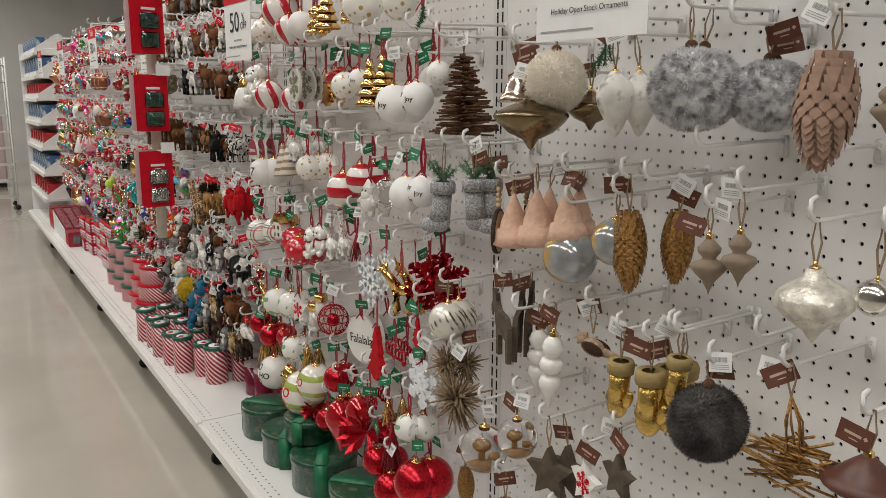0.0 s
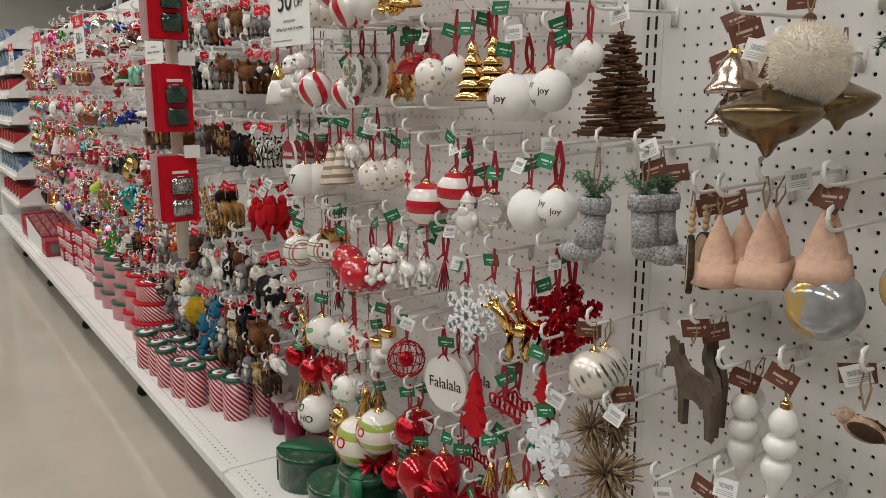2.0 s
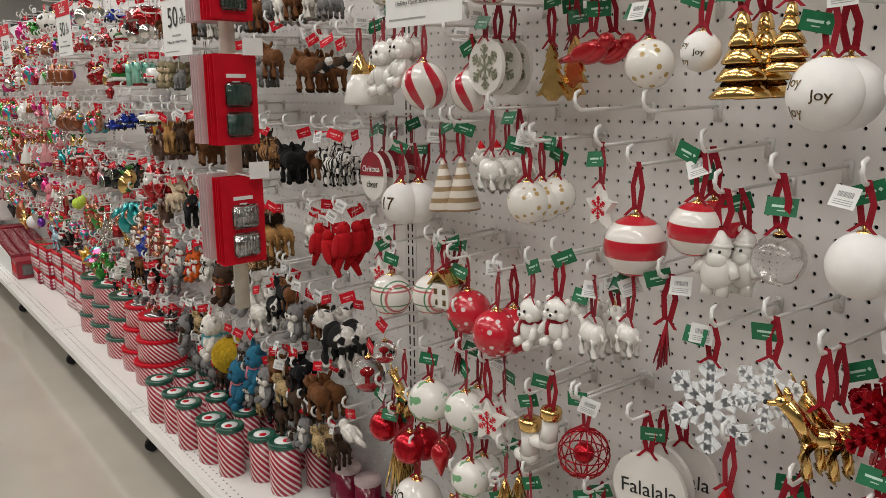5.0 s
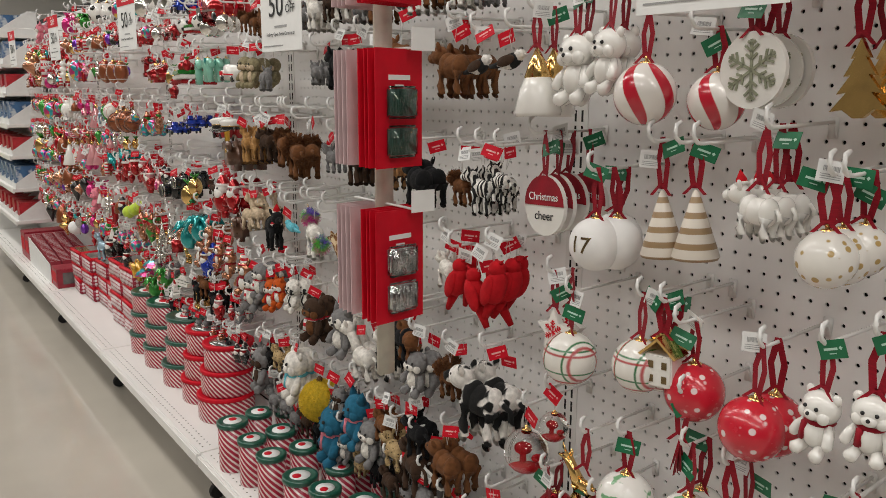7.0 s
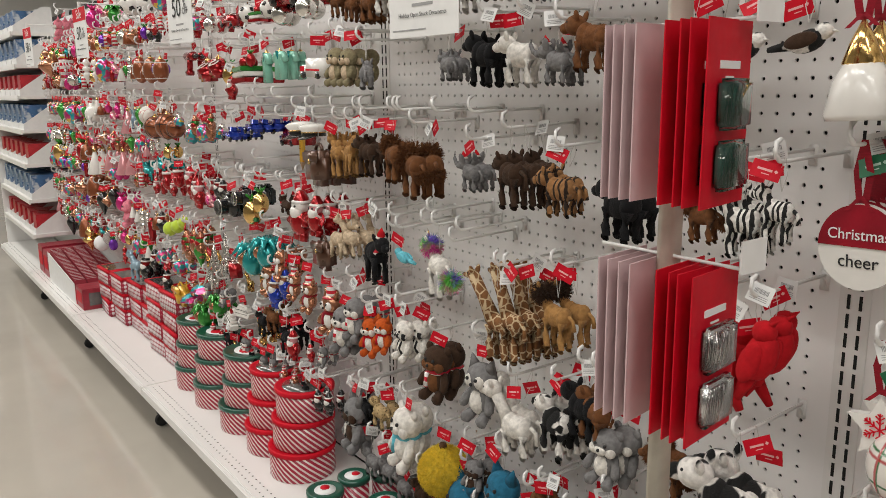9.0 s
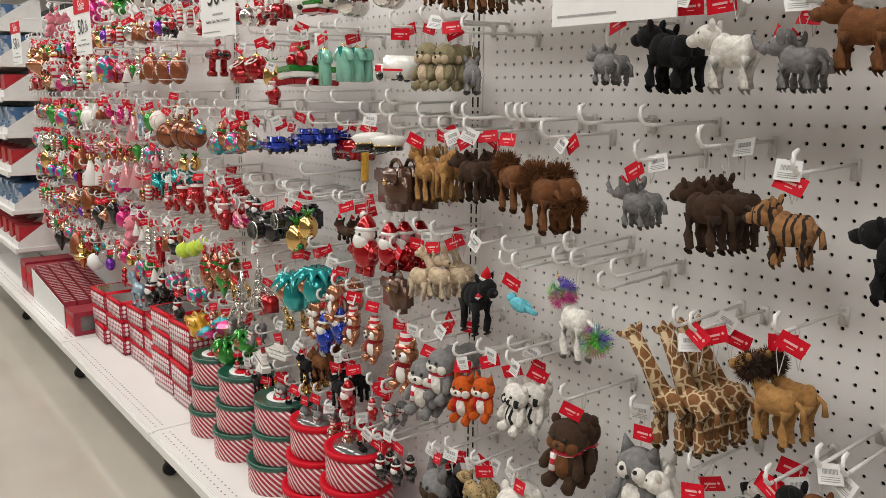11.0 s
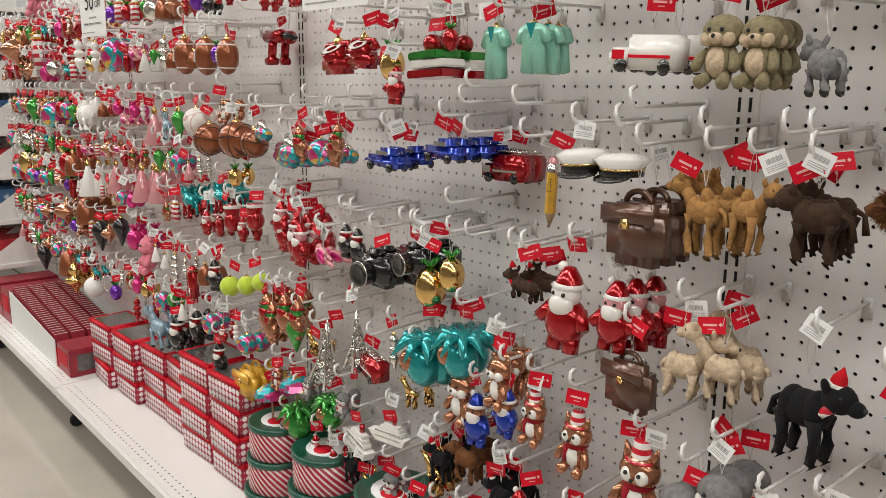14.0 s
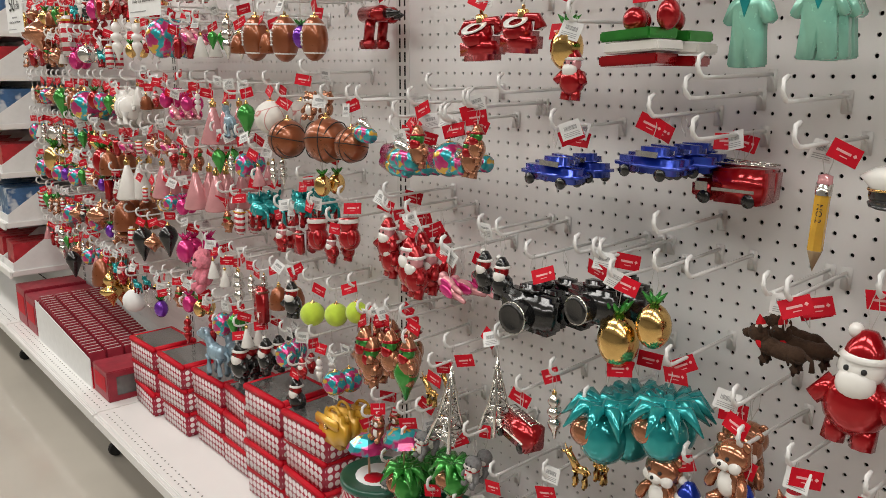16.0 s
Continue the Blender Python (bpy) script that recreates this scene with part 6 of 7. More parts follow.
hang("grey_sock", 1.305, 1.110, 0.155, 1, "brown", front=0.82)
hang("grey_sock", 1.225, 1.122, 0.150, 2, "brown", 200, front=0.84)
hang("twig_ball", 1.307, 0.757, 0.093, 2, "brown")
hang("silver_bell", 1.085, 1.315, 0.085, 2, "brown")
hang("silver_bell", 1.100, 1.268, 0.06, 1, "brown", hook=False, front=0.845)

# red, white and gold
hang("gnome", 2.523, 1.325, 0.112, 2, "green")
hang("bear_white", 2.434, 1.343, 0.114, 2, "green")
hang("bear_white", 2.363, 1.354, 0.102, 2, "green")
hang("swirl_ball", 2.295, 1.311, 0.099, 1, "green")
hang("swirl_ball", 2.205, 1.301, 0.088, 1, "green", front=0.875)
hang("flake_disc", 2.140, 1.337, 0.098, 3, "green", front=0.850)
hang("gold_tree", 2.024, 1.326, 0.095, 2, "green", front=0.900)
hang("gold_tree", 1.975, 1.341, 0.084, 1, "green", front=0.900)
hang("cardinal", 1.915, 1.358, 0.111, 2, "green", 180, front=0.875)
hang("dot_ball", 1.775, 1.333, 0.075, 1, "green")
hang("script_ball", 1.689, 1.345, 0.057, 1, "green")
hang("bell_tree", 1.633, 1.336, 0.106, 2, "green")
hang("bell_tree", 1.571, 1.354, 0.080, 1, "green")
hang("script_ball", 1.525, 1.292, 0.093, 2, "green")
hang("script_ball", 1.426, 1.303, 0.077, 1, "green")
hang("star_ball", 1.440, 1.339, 0.074, 1, "green", front=0.880)
hang("star_ball", 1.342, 1.352, 0.054, 1, "green")
hang("cheer_disc", 2.515, 1.118, 0.105, 4, "green", front=0.85)
hang("number_ball", 2.377, 1.078, 0.094, 3, "green")
hang("band_tree", 2.275, 1.119, 0.101, 1, "green", front=0.860)
hang("band_tree", 2.215, 1.126, 0.101, 1, "green", front=0.860)
hang("white_dog", 2.100, 1.166, 0.094, 3, "green")
hang("dot_ball", 2.010, 1.117, 0.079, 2, "green")
hang("dot_ball", 1.990, 1.125, 0.073, 1, "green", front=0.885)
hang("white_star", 1.849, 1.126, 0.067, 1, "green")
hang("band_ball", 1.784, 1.078, 0.101, 1, "green")
hang("band_ball", 1.681, 1.115, 0.083, 2, "green")
hang("santa_white", 1.645, 1.072, 0.093, 2, "green")
hang("clear_ball", 1.567, 1.092, 0.072, 1, "green")
hang("white_ball", 1.466, 1.102, 0.086, 1, "green")
hang("script_ball", 1.397, 1.114, 0.074, 1, "green")
hang("white_star", 2.459, 0.914, 0.078, 2, "green")
hang("plaid_ball", 2.422, 0.877, 0.101, 1, "green")
hang("plaid_ball", 2.276, 0.906, 0.092, 2, "green")
hang("house", 2.235, 0.923, 0.075, 2, "green")
hang("snow_ball", 2.200, 0.883, 0.097, 1, "green", front=0.862)
hang("snow_ball", 2.080, 0.875, 0.097, 2, "green")
hang("red_scarf_bear", 1.992, 0.910, 0.090, 1, "green")
hang("red_scarf_bear", 1.932, 0.925, 0.085, 1, "green")
hang("white_deer", 1.857, 0.931, 0.096, 2, "green")
hang("white_deer", 1.788, 0.945, 0.082, 1, "green")
hang("red_tassel", 1.724, 0.937, 0.074, 1, "green")
hang("snowflake", 1.649, 0.869, 0.134, 1, "green")
hang("snowflake", 1.563, 0.911, 0.099, 1, "green")
hang("gold_deer", 1.495, 0.885, 0.13, 2, "green", 40)
hang("red_burst", 1.430, 0.906, 0.123, 2, "green", front=0.865)
hang("gold_deer", 2.377, 0.667, 0.109, 1, "green")
hang("holly_ball", 2.291, 0.678, 0.101, 1, "green")
hang("holly_ball", 2.175, 0.694, 0.093, 2, "green")
hang("white_star", 2.104, 0.698, 0.084, 2, "green")
hang("boot", 1.996, 0.692, 0.089, 1, "green")
hang("boot", 1.943, 0.732, 0.081, 1, "green")
hang("wire_ball", 1.869, 0.718, 0.086, 1, "green")
hang("gold_tassel", 2.412, 0.481, 0.124, 2, "green")
hang("hoho_ball", 2.340, 0.433, 0.121, 1, "green")
hang("gold_bear", 2.201, 0.443, 0.107, 1, "green")
hang("noel_ball", 2.089, 0.446, 0.150, 1, "green")
hang("noel_ball", 1.996, 0.505, 0.121, 1, "green")
hang("plain_disc", 1.769, 0.686, 0.123, 3, "green", front=0.869)
hang("red_tree", 1.612, 0.698, 0.135, 1, "green")
hang("red_word", 1.526, 0.721, 0.086, 2, "green")
hang("red_tree", 1.419, 0.799, 0.067, 1, "green")
hang("snowflake", 1.420, 0.712, 0.100, 1, "green")
hang("red_drop", 1.836, 0.436, 0.168, 2, "green")
hang("red_drop", 1.724, 0.493, 0.145, 1, "green")
hang("bow", 1.673, 0.466, 0.157, 1, "green")
hang("red_tassel", 1.548, 0.470, 0.135, 1, "green")
hang("red_ball", 1.427, 0.450, 0.115, 2, "green")
hang("red_ball", 1.549, 0.379, 0.096, 1, "green")
hang("snowflake", 1.401, 0.681, 0.105, 1, "green")
hang("bell_tree", 1.864, 1.519, 0.098, 1, "green")
hang("swirl_ball", 2.171, 1.547, 0.118, 1, "green")
hang("dot_ball", 1.670, 1.514, 0.103, 1, "green")
hang("dot_ball", 1.488, 1.504, 0.088, 1, "green")
hang("pine", 1.398, 1.461, 0.068, 1, "green")
hang("red_tassel", 2.195, 0.787, 0.062, 1, "green")

# plush animals
hang("grey_cat", 3.309, 1.354, 0.082, 2, "red")
hang("black_bear", 3.193, 1.361, 0.102, 2, "red")
hang("polar_bear", 3.098, 1.357, 0.097, 1, "red")
hang("elephant", 3.009, 1.352, 0.096, 2, "red")
hang("bear", 2.932, 1.377, 0.096, 1, "red")
hang("bear", 2.750, 1.348, 0.106, 3, "red")
hang("duck", 2.674, 1.357, 0.082, 1, "red", 180)
hang("duck", 2.589, 1.364, 0.082, 1, "red", 180)
hang("elephant", 3.240, 1.153, 0.092, 2, "red")
hang("wolf", 3.125, 1.147, 0.116, 3, "red")
hang("tiger", 3.003, 1.138, 0.104, 2, "red")
hang("black_bear", 2.862, 1.124, 0.104, 2, "red")
hang("lion", 2.720, 1.131, 0.090, 1, "red")
hang("zebra", 2.658, 1.129, 0.094, 3, "red")
hang("zebra", 2.607, 1.148, 0.079, 1, "red")
hang("giraffe", 3.115, 0.897, 0.180, 3, "red")
hang("giraffe", 3.155, 0.887, 0.181, 1, "red")
hang("horse", 2.998, 0.924, 0.126, 2, "red")
hang("red_bird", 2.735, 0.935, 0.115, 2, "red", 165)
hang("red_bird", 2.625, 0.945, 0.125, 3, "red", 190)
hang("red_bird", 2.67, 0.925, 0.115, 2, "red", 20, False)
hang("white_cat", 2.765, 0.958, 0.090, 2, "red")
hang("bear_scarf", 3.350, 0.717, 0.126, 2, "red")
hang("owl", 3.206, 0.724, 0.140, 1, "red")
hang("llama", 3.105, 0.694, 0.149, 2, "red")
hang("cow", 2.992, 0.718, 0.130, 3, "red")
hang("black_bear", 2.932, 0.770, 0.105, 1, "red")
hang("koala", 2.879, 0.708, 0.103, 2, "red")
hang("lion", 2.760, 0.732, 0.104, 2, "red")
hang("cow", 2.643, 0.712, 0.180, 2, "red")
hang("raccoon", 3.711, 0.481, 0.159, 2, "red")
hang("polar_scarf", 3.476, 0.522, 0.156, 2, "red")
hang("chick", 3.343, 0.496, 0.129, 1, "red")
hang("peacock", 3.260, 0.432, 0.185, 1, "red")
hang("peacock", 3.139, 0.514, 0.154, 1, "red")
hang("koala", 3.072, 0.472, 0.116, 2, "red")
hang("leopard", 2.958, 0.495, 0.111, 2, "red")
hang("dog", 2.876, 0.567, 0.112, 2, "red")
hang("moose_plush", 2.877, 0.486, 0.138, 2, "red")
hang("bear", 2.761, 0.534, 0.113, 2, "red")
hang("goose", 2.619, 0.491, 0.111, 1, "red")
hang("bird_globe", 2.527, 0.669, 0.093, 1, "red")
hang("bird_globe", 2.456, 0.739, 0.059, 1, "red")
hang("bear", 2.902, 0.771, 0.095, 1, "red")
hang("dog", 3.602, 0.933, 0.139, 1, "red", 180)
hang("narwhal", 3.481, 0.949, 0.074, 1, "red")

# glass novelties
hang("telephone", 4.604, 1.379, 0.098, 1, "red")
hang("telephone", 4.515, 1.386, 0.088, 1, "red")
hang("pineapple", 4.426, 1.364, 0.079, 1, "red")
hang("books", 4.303, 1.370, 0.102, 3, "red")
hang("apple", 4.258, 1.400, 0.049, 1, "red")
hang("santa", 4.411, 1.321, 0.079, 1, "red")
hang("scrubs", 4.149, 1.374, 0.091, 1, "red")
hang("scrubs", 4.069, 1.379, 0.084, 3, "red")
hang("ambulance", 3.854, 1.361, 0.104, 3, "red")
hang("sloth", 3.747, 1.361, 0.092, 1, "red")
hang("sloth", 3.699, 1.359, 0.088, 3, "red")
hang("grey_cat", 3.620, 1.344, 0.095, 1, "red", -30)
hang("sneaker", 4.820, 1.171, 0.111, 3, "red")
hang("sneaker", 4.678, 1.174, 0.092, 3, "red")
hang("gingerbread", 4.608, 1.207, 0.067, 1, "red")
hang("police_car", 4.442, 1.177, 0.113, 3, "red")
hang("police_car", 4.273, 1.205, 0.108, 4, "red")
hang("fire_engine", 4.200, 1.177, 0.104, 3, "red", front=0.920)
hang("pencil", 4.065, 1.147, 0.121, 1, "red", front=0.887)
hang("captain", 3.962, 1.208, 0.085, 1, "red")
hang("captain", 3.892, 1.206, 0.081, 1, "red")
hang("satchel", 3.857, 1.125, 0.109, 3, "red")
hang("camel", 3.756, 1.154, 0.114, 3, "red")
hang("camel", 3.695, 1.162, 0.102, 1, "red", 180)
hang("wolf", 3.611, 1.161, 0.106, 3, "red")
hang("lion", 3.500, 1.165, 0.135, 1, "red", -25)
hang("lion", 3.425, 1.145, 0.150, 2, "red", -15)
hang("santa", 4.784, 0.969, 0.118, 3, "red")
hang("flamingo", 4.676, 0.944, 0.083, 3, "red")
hang("santa", 4.853, 1.004, 0.095, 3, "red")
hang("nutcracker", 4.547, 0.989, 0.078, 1, "red")
hang("camera_toy", 4.476, 0.957, 0.103, 3, "red")
hang("camera_toy", 4.354, 0.995, 0.086, 3, "red")
hang("pineapple", 4.309, 0.957, 0.099, 1, "red")
hang("pineapple", 4.253, 0.989, 0.081, 1, "red")
hang("dachshund", 4.070, 1.002, 0.096, 3, "red")
hang("bulldog", 3.975, 0.980, 0.145, 1, "red")
hang("santa", 3.884, 0.989, 0.114, 3, "red")
hang("alpaca", 3.768, 0.951, 0.113, 1, "red", 180)
hang("alpaca", 3.712, 0.961, 0.108, 3, "red")
hang("gingerbread", 4.920, 0.735, 0.115, 3, "red")
hang("gingerbread", 4.794, 0.773, 0.102, 1, "red")
hang("tower", 4.668, 0.720, 0.158, 1, "red")
hang("tower", 4.550, 0.784, 0.132, 1, "red")
hang("red_bus", 4.495, 0.740, 0.101, 1, "red")
hang("champagne", 4.425, 0.789, 0.086, 1, "red")
hang("palm", 4.322, 0.800, 0.135, 3, "red")
hang("palm", 4.222, 0.835, 0.12, 2, "red")
hang("copper_dog", 4.219, 0.754, 0.102, 1, "red")
hang("hero_dog", 4.178, 0.727, 0.105, 1, "red")
hang("copper_dog", 4.119, 0.817, 0.096, 3, "red")
hang("hero_dog", 4.098, 0.766, 0.091, 1, "red")
hang("hat_cat", 4.036, 0.778, 0.096, 1, "red")
hang("satchel", 3.855, 0.897, 0.091, 1, "red")
hang("parasol", 4.934, 0.521, 0.097, 1, "red")
hang("parasol", 4.808, 0.584, 0.092, 1, "red")
hang("green_star", 4.807, 0.507, 0.112, 3, "red")
hang("green_star", 4.666, 0.577, 0.099, 1, "red")
hang("ship", 4.544, 0.563, 0.129, 1, "red")
hang("ship", 4.433, 0.617, 0.105, 1, "red")
hang("hat_cat", 3.946, 0.766, 0.108, 1, "red")
hang("hat_cat", 3.828, 0.746, 0.134, 1, "red")
hang("penguin", 3.750, 0.712, 0.125, 3, "red")
hang("penguin", 3.701, 0.751, 0.111, 3, "red")
hang("fox", 3.633, 0.728, 0.107, 1, "red")
hang("fox", 3.568, 0.749, 0.094, 1, "red")
hang("panda", 3.483, 0.753, 0.097, 3, "red")
hang("dog", 4.273, 0.610, 0.087, 3, "red")
hang("bear", 4.202, 0.634, 0.079, 3, "red")
hang("dog", 4.111, 0.598, 0.094, 3, "red")
hang("gold_deer", 4.293, 0.578, 0.096, 3, "red")
hang("santa", 4.064, 0.591, 0.092, 1, "red")
hang("unicorn", 3.346, 0.951, 0.160, 1, "red")
hang("football", 5.358, 1.398, 0.110, 1, "red")
hang("football", 5.229, 1.394, 0.108, 1, "red")
hang("football", 5.108, 1.391, 0.099, 1, "red")
hang("drill", 5.000, 1.409, 0.122, 3, "red", 180, front=0.920)
hang("champagne", 5.502, 1.402, 0.110, 3, "red")
hang("flamingo", 5.735, 1.409, 0.105, 3, "red")
hang("balloon", 5.909, 1.409, 0.111, 3, "red")
hang("cake", 6.106, 1.411, 0.119, 3, "red")
hang("cake", 6.277, 1.415, 0.134, 3, "red")
hang("popcorn", 6.810, 1.438, 0.145, 3, "red")
hang("burger", 7.142, 1.458, 0.157, 3, "red")
hang("red_candle", 6.491, 1.439, 0.123, 3, "red")
hang("basketball", 5.234, 1.176, 0.099, 1, "red")
hang("basketball", 5.069, 1.185, 0.106, 1, "red")
hang("basketball", 4.976, 1.180, 0.079, 1, "red")
hang("baseball", 5.300, 1.221, 0.084, 3, "red")
hang("sneaker", 4.935, 1.210, 0.088, 1, "red")
hang("sneaker", 4.827, 1.154, 0.084, 3, "red")
hang("gingerbread", 4.768, 1.190, 0.082, 1, "red")
hang("sparkle", 4.682, 1.177, 0.068, 1, "red")
hang("gingerbread", 4.625, 1.186, 0.080, 1, "red")
hang("teal_dino", 5.385, 0.986, 0.117, 3, "red")
hang("teal_dino", 5.171, 1.022, 0.107, 3, "red")
hang("boxing", 5.115, 0.973, 0.074, 1, "red")
hang("boxing", 4.999, 0.991, 0.070, 1, "red")
hang("santa", 4.848, 0.977, 0.099, 3, "red")
hang("santa", 4.769, 0.958, 0.106, 3, "red")
hang("flamingo", 4.680, 0.955, 0.071, 1, "red")
hang("nutcracker", 4.586, 0.994, 0.076, 1, "red")
hang("tennis", 5.152, 0.783, 0.062, 1, "red")
hang("tennis", 5.050, 0.806, 0.057, 1, "red")
hang("tennis", 4.972, 0.830, 0.052, 1, "red")
hang("red_pouch", 5.394, 0.746, 0.097, 1, "red")
hang("champagne", 5.516, 0.764, 0.111, 1, "red")
hang("pink_bear", 5.731, 0.771, 0.128, 1, "red")
hang("lips", 5.853, 0.812, 0.091, 3, "red")
hang("shoe_black", 6.189, 0.772, 0.129, 1, "red")
hang("shoe_black", 5.979, 0.816, 0.112, 1, "red")
hang("juice", 6.336, 0.854, 0.124, 3, "red")
hang("burger", 6.591, 0.809, 0.113, 3, "red")
hang("nutcracker", 5.237, 0.797, 0.093, 1, "red")
hang("gingerbread", 4.939, 0.754, 0.112, 3, "red")
hang("gingerbread", 4.851, 0.773, 0.102, 3, "red")
hang("green_bottle", 4.800, 0.735, 0.100, 1, "red")
hang("glass_horse", 5.664, 0.542, 0.144, 3, "red")
hang("nutcracker", 5.523, 0.558, 0.122, 3, "red")
hang("nutcracker", 5.377, 0.616, 0.100, 3, "red")
hang("yellow_toaster", 5.068, 0.535, 0.096, 3, "red")
hang("nutcracker", 5.236, 0.555, 0.096, 1, "red")
hang("red_candle", 5.875, 0.554, 0.094, 1, "red")
hang("red_candle", 5.702, 0.607, 0.097, 1, "red")
hang("pig", 6.226, 1.206, 0.170, 3, "red")
hang("sparkle", 6.653, 1.200, 0.121, 3, "red")
hang("green_bottle", 6.927, 1.201, 0.130, 3, "red")
hang("flamingo", 5.866, 1.203, 0.096, 3, "red")
hang("ballerina", 5.610, 1.193, 0.117, 3, "red")
hang("glass_horse", 5.512, 1.198, 0.085, 1, "red")
hang("green_bottle", 5.429, 1.208, 0.089, 1, "red")
hang("ballerina", 5.744, 1.008, 0.125, 4, "red")
hang("ballerina", 5.618, 1.014, 0.117, 4, "red")
hang("gown", 6.281, 0.975, 0.139, 3, "red")
hang("apple", 6.520, 1.020, 0.119, 3, "red")
hang("juice", 6.463, 1.015, 0.097, 3, "red")
hang("pineapple", 7.122, 0.980, 0.138, 3, "red")
hang("ballerina", 5.987, 1.006, 0.119, 3, "red")
hang("gold_glass", 6.559, 0.540, 0.156, 3, "red")
hang("white_ball", 6.326, 0.549, 0.088, 1, "red")
hang("clear_ball", 6.111, 0.608, 0.082, 1, "red")
hang("purple_grapes", 6.078, 0.581, 0.072, 1, "red")
hang("juice", 6.636, 0.599, 0.126, 3, "red")
hang("champagne", 7.132, 0.612, 0.142, 3, "red")
hang("shoe_black", 6.997, 0.553, 0.127, 1, "red")
hang("soccer", 5.402, 1.655, 0.101, 3, "red")
hang("sparkle", 5.019, 1.637, 0.092, 3, "red")
hang("silver_ball", 4.700, 1.624, 0.090, 3, "red")
hang("flamingo", 5.885, 1.663, 0.120, 3, "red")
hang("lips", 6.043, 1.649, 0.111, 1, "red")
hang("green_star", 5.680, 1.635, 0.090, 1, "red")
hang("police_car", 4.314, 1.594, 0.125, 3, "red")
hang("fire_engine", 3.982, 1.559, 0.144, 3, "red")
hang("pink_felt", 6.815, 1.644, 0.129, 3, "red")

# bare hooks
put_hook(3.623, 1.270)
put_hook(3.470, 1.270)
put_hook(3.344, 1.270)
put_hook(3.372, 1.067)
put_hook(3.864, 1.295)
put_hook(3.511, 1.041)
put_hook(3.295, 1.016)
put_hook(4.197, 1.321)
put_hook(4.382, 1.067)
put_hook(4.254, 1.118)
put_hook(1.892, 1.270)
put_hook(1.768, 1.270)
put_hook(1.884, 0.813)
put_hook(2.188, 1.245)
put_hook(3.655, 1.270)
put_hook(3.476, 1.270)
put_hook(3.340, 1.270)
put_hook(3.220, 1.270)
put_hook(3.522, 1.016)
put_hook(3.377, 1.041)
put_hook(3.267, 1.041)
put_hook(3.755, 1.270)
put_hook(3.480, 0.864)
put_hook(4.201, 1.067)
put_hook(4.095, 1.295)
put_hook(4.210, 1.295)
put_hook(4.336, 1.067)
put_hook(4.092, 1.067)
put_hook(4.219, 0.838)
put_hook(4.719, 1.295)
put_hook(4.555, 1.295)
put_hook(4.351, 0.838)
put_hook(0.683, 1.245)
put_hook(0.548, 1.245)
put_hook(0.584, 1.016)
put_hook(0.716, 0.991)

MIXED = ("santa", "nutcracker", "gingerbread", "sparkle", "pineapple", "apple", "champagne", "red_candle", "green_bottle", "juice", "lips", "purple_grapes", "ballerina", "gown", "gold_glass", "copper_dog", "popcorn",
         "cake", "burger", "flamingo", "teal_dino", "red_pouch", "silver_ball", "balloon")
fill(6.27, 7.42, 0.62, 1.62, MIXED, 2, least=0.06, most=0.085)
fill(5.06, 6.2, 0.64, 1.62, MIXED, 2)
fill(3.86, 4.98, 0.47, 0.80, ("santa", "dog", "bear", "hat_cat", "penguin", "gold_deer", "copper_dog", "nutcracker"), 2, dz=0.13)
fill(3.9, 4.98, 1.52, 1.66, ("soccer", "sparkle", "silver_ball", "fire_engine", "santa", "books"), 2)
fill(2.7, 3.7, 0.40, 0.62, ("bear", "wolf", "koala", "dog", "leopard", "moose_plush", "grey_cat", "raccoon"), 2, dz=0.13, least=0.075, most=0.095, gap=(0.045, 0.06))
fill(2.66, 3.75, 1.50, 1.66, ("bear", "lion", "grey_cat", "wolf", "polar_bear"), 2, least=0.08, most=0.095)
fill(1.42, 2.52, 1.50, 1.66, ("swirl_ball", "gold_bear", "white_ball", "bell_tree", "red_drop", "dot_ball"), 2, "green", dy=0.1, least=0.075, most=0.09)
fill(1.42, 2.52, 0.42, 0.62, ("red_drop", "red_ball", "bow", "holly_ball", "gold_tassel", "red_word"), 2, "green", dy=0.1, dz=0.14, least=0.07, most=0.085)
fill(0.2, 1.3, 0.36, 0.56, ("wood_star", "globe", "twig_ball", "gold_cone", "bundle"), 1, "brown", dy=0.14, dz=0.16, least=0.08, most=0.1)
fill(0.2, 1.3, 1.52, 1.68, ("finial", "egg", "cream_pom", "wood_slice"), 1, "brown", dy=0.14, least=0.08, most=0.1)

# the hooks further along, too many to tell apart
whole = []
for m in FAR_HOOKS:
    for o in HOOK_PARTS:
        b = bmesh.new()
        b.from_mesh(o.data)
        bmesh.ops.transform(b, matrix=m, verts=b.verts[:])
        whole.append(b)
tagged(part("far_peg_hooks", joined(whole), WHITE_METAL, None, "rows of white steel peg hooks further along"), category="hook", kind="stuff")


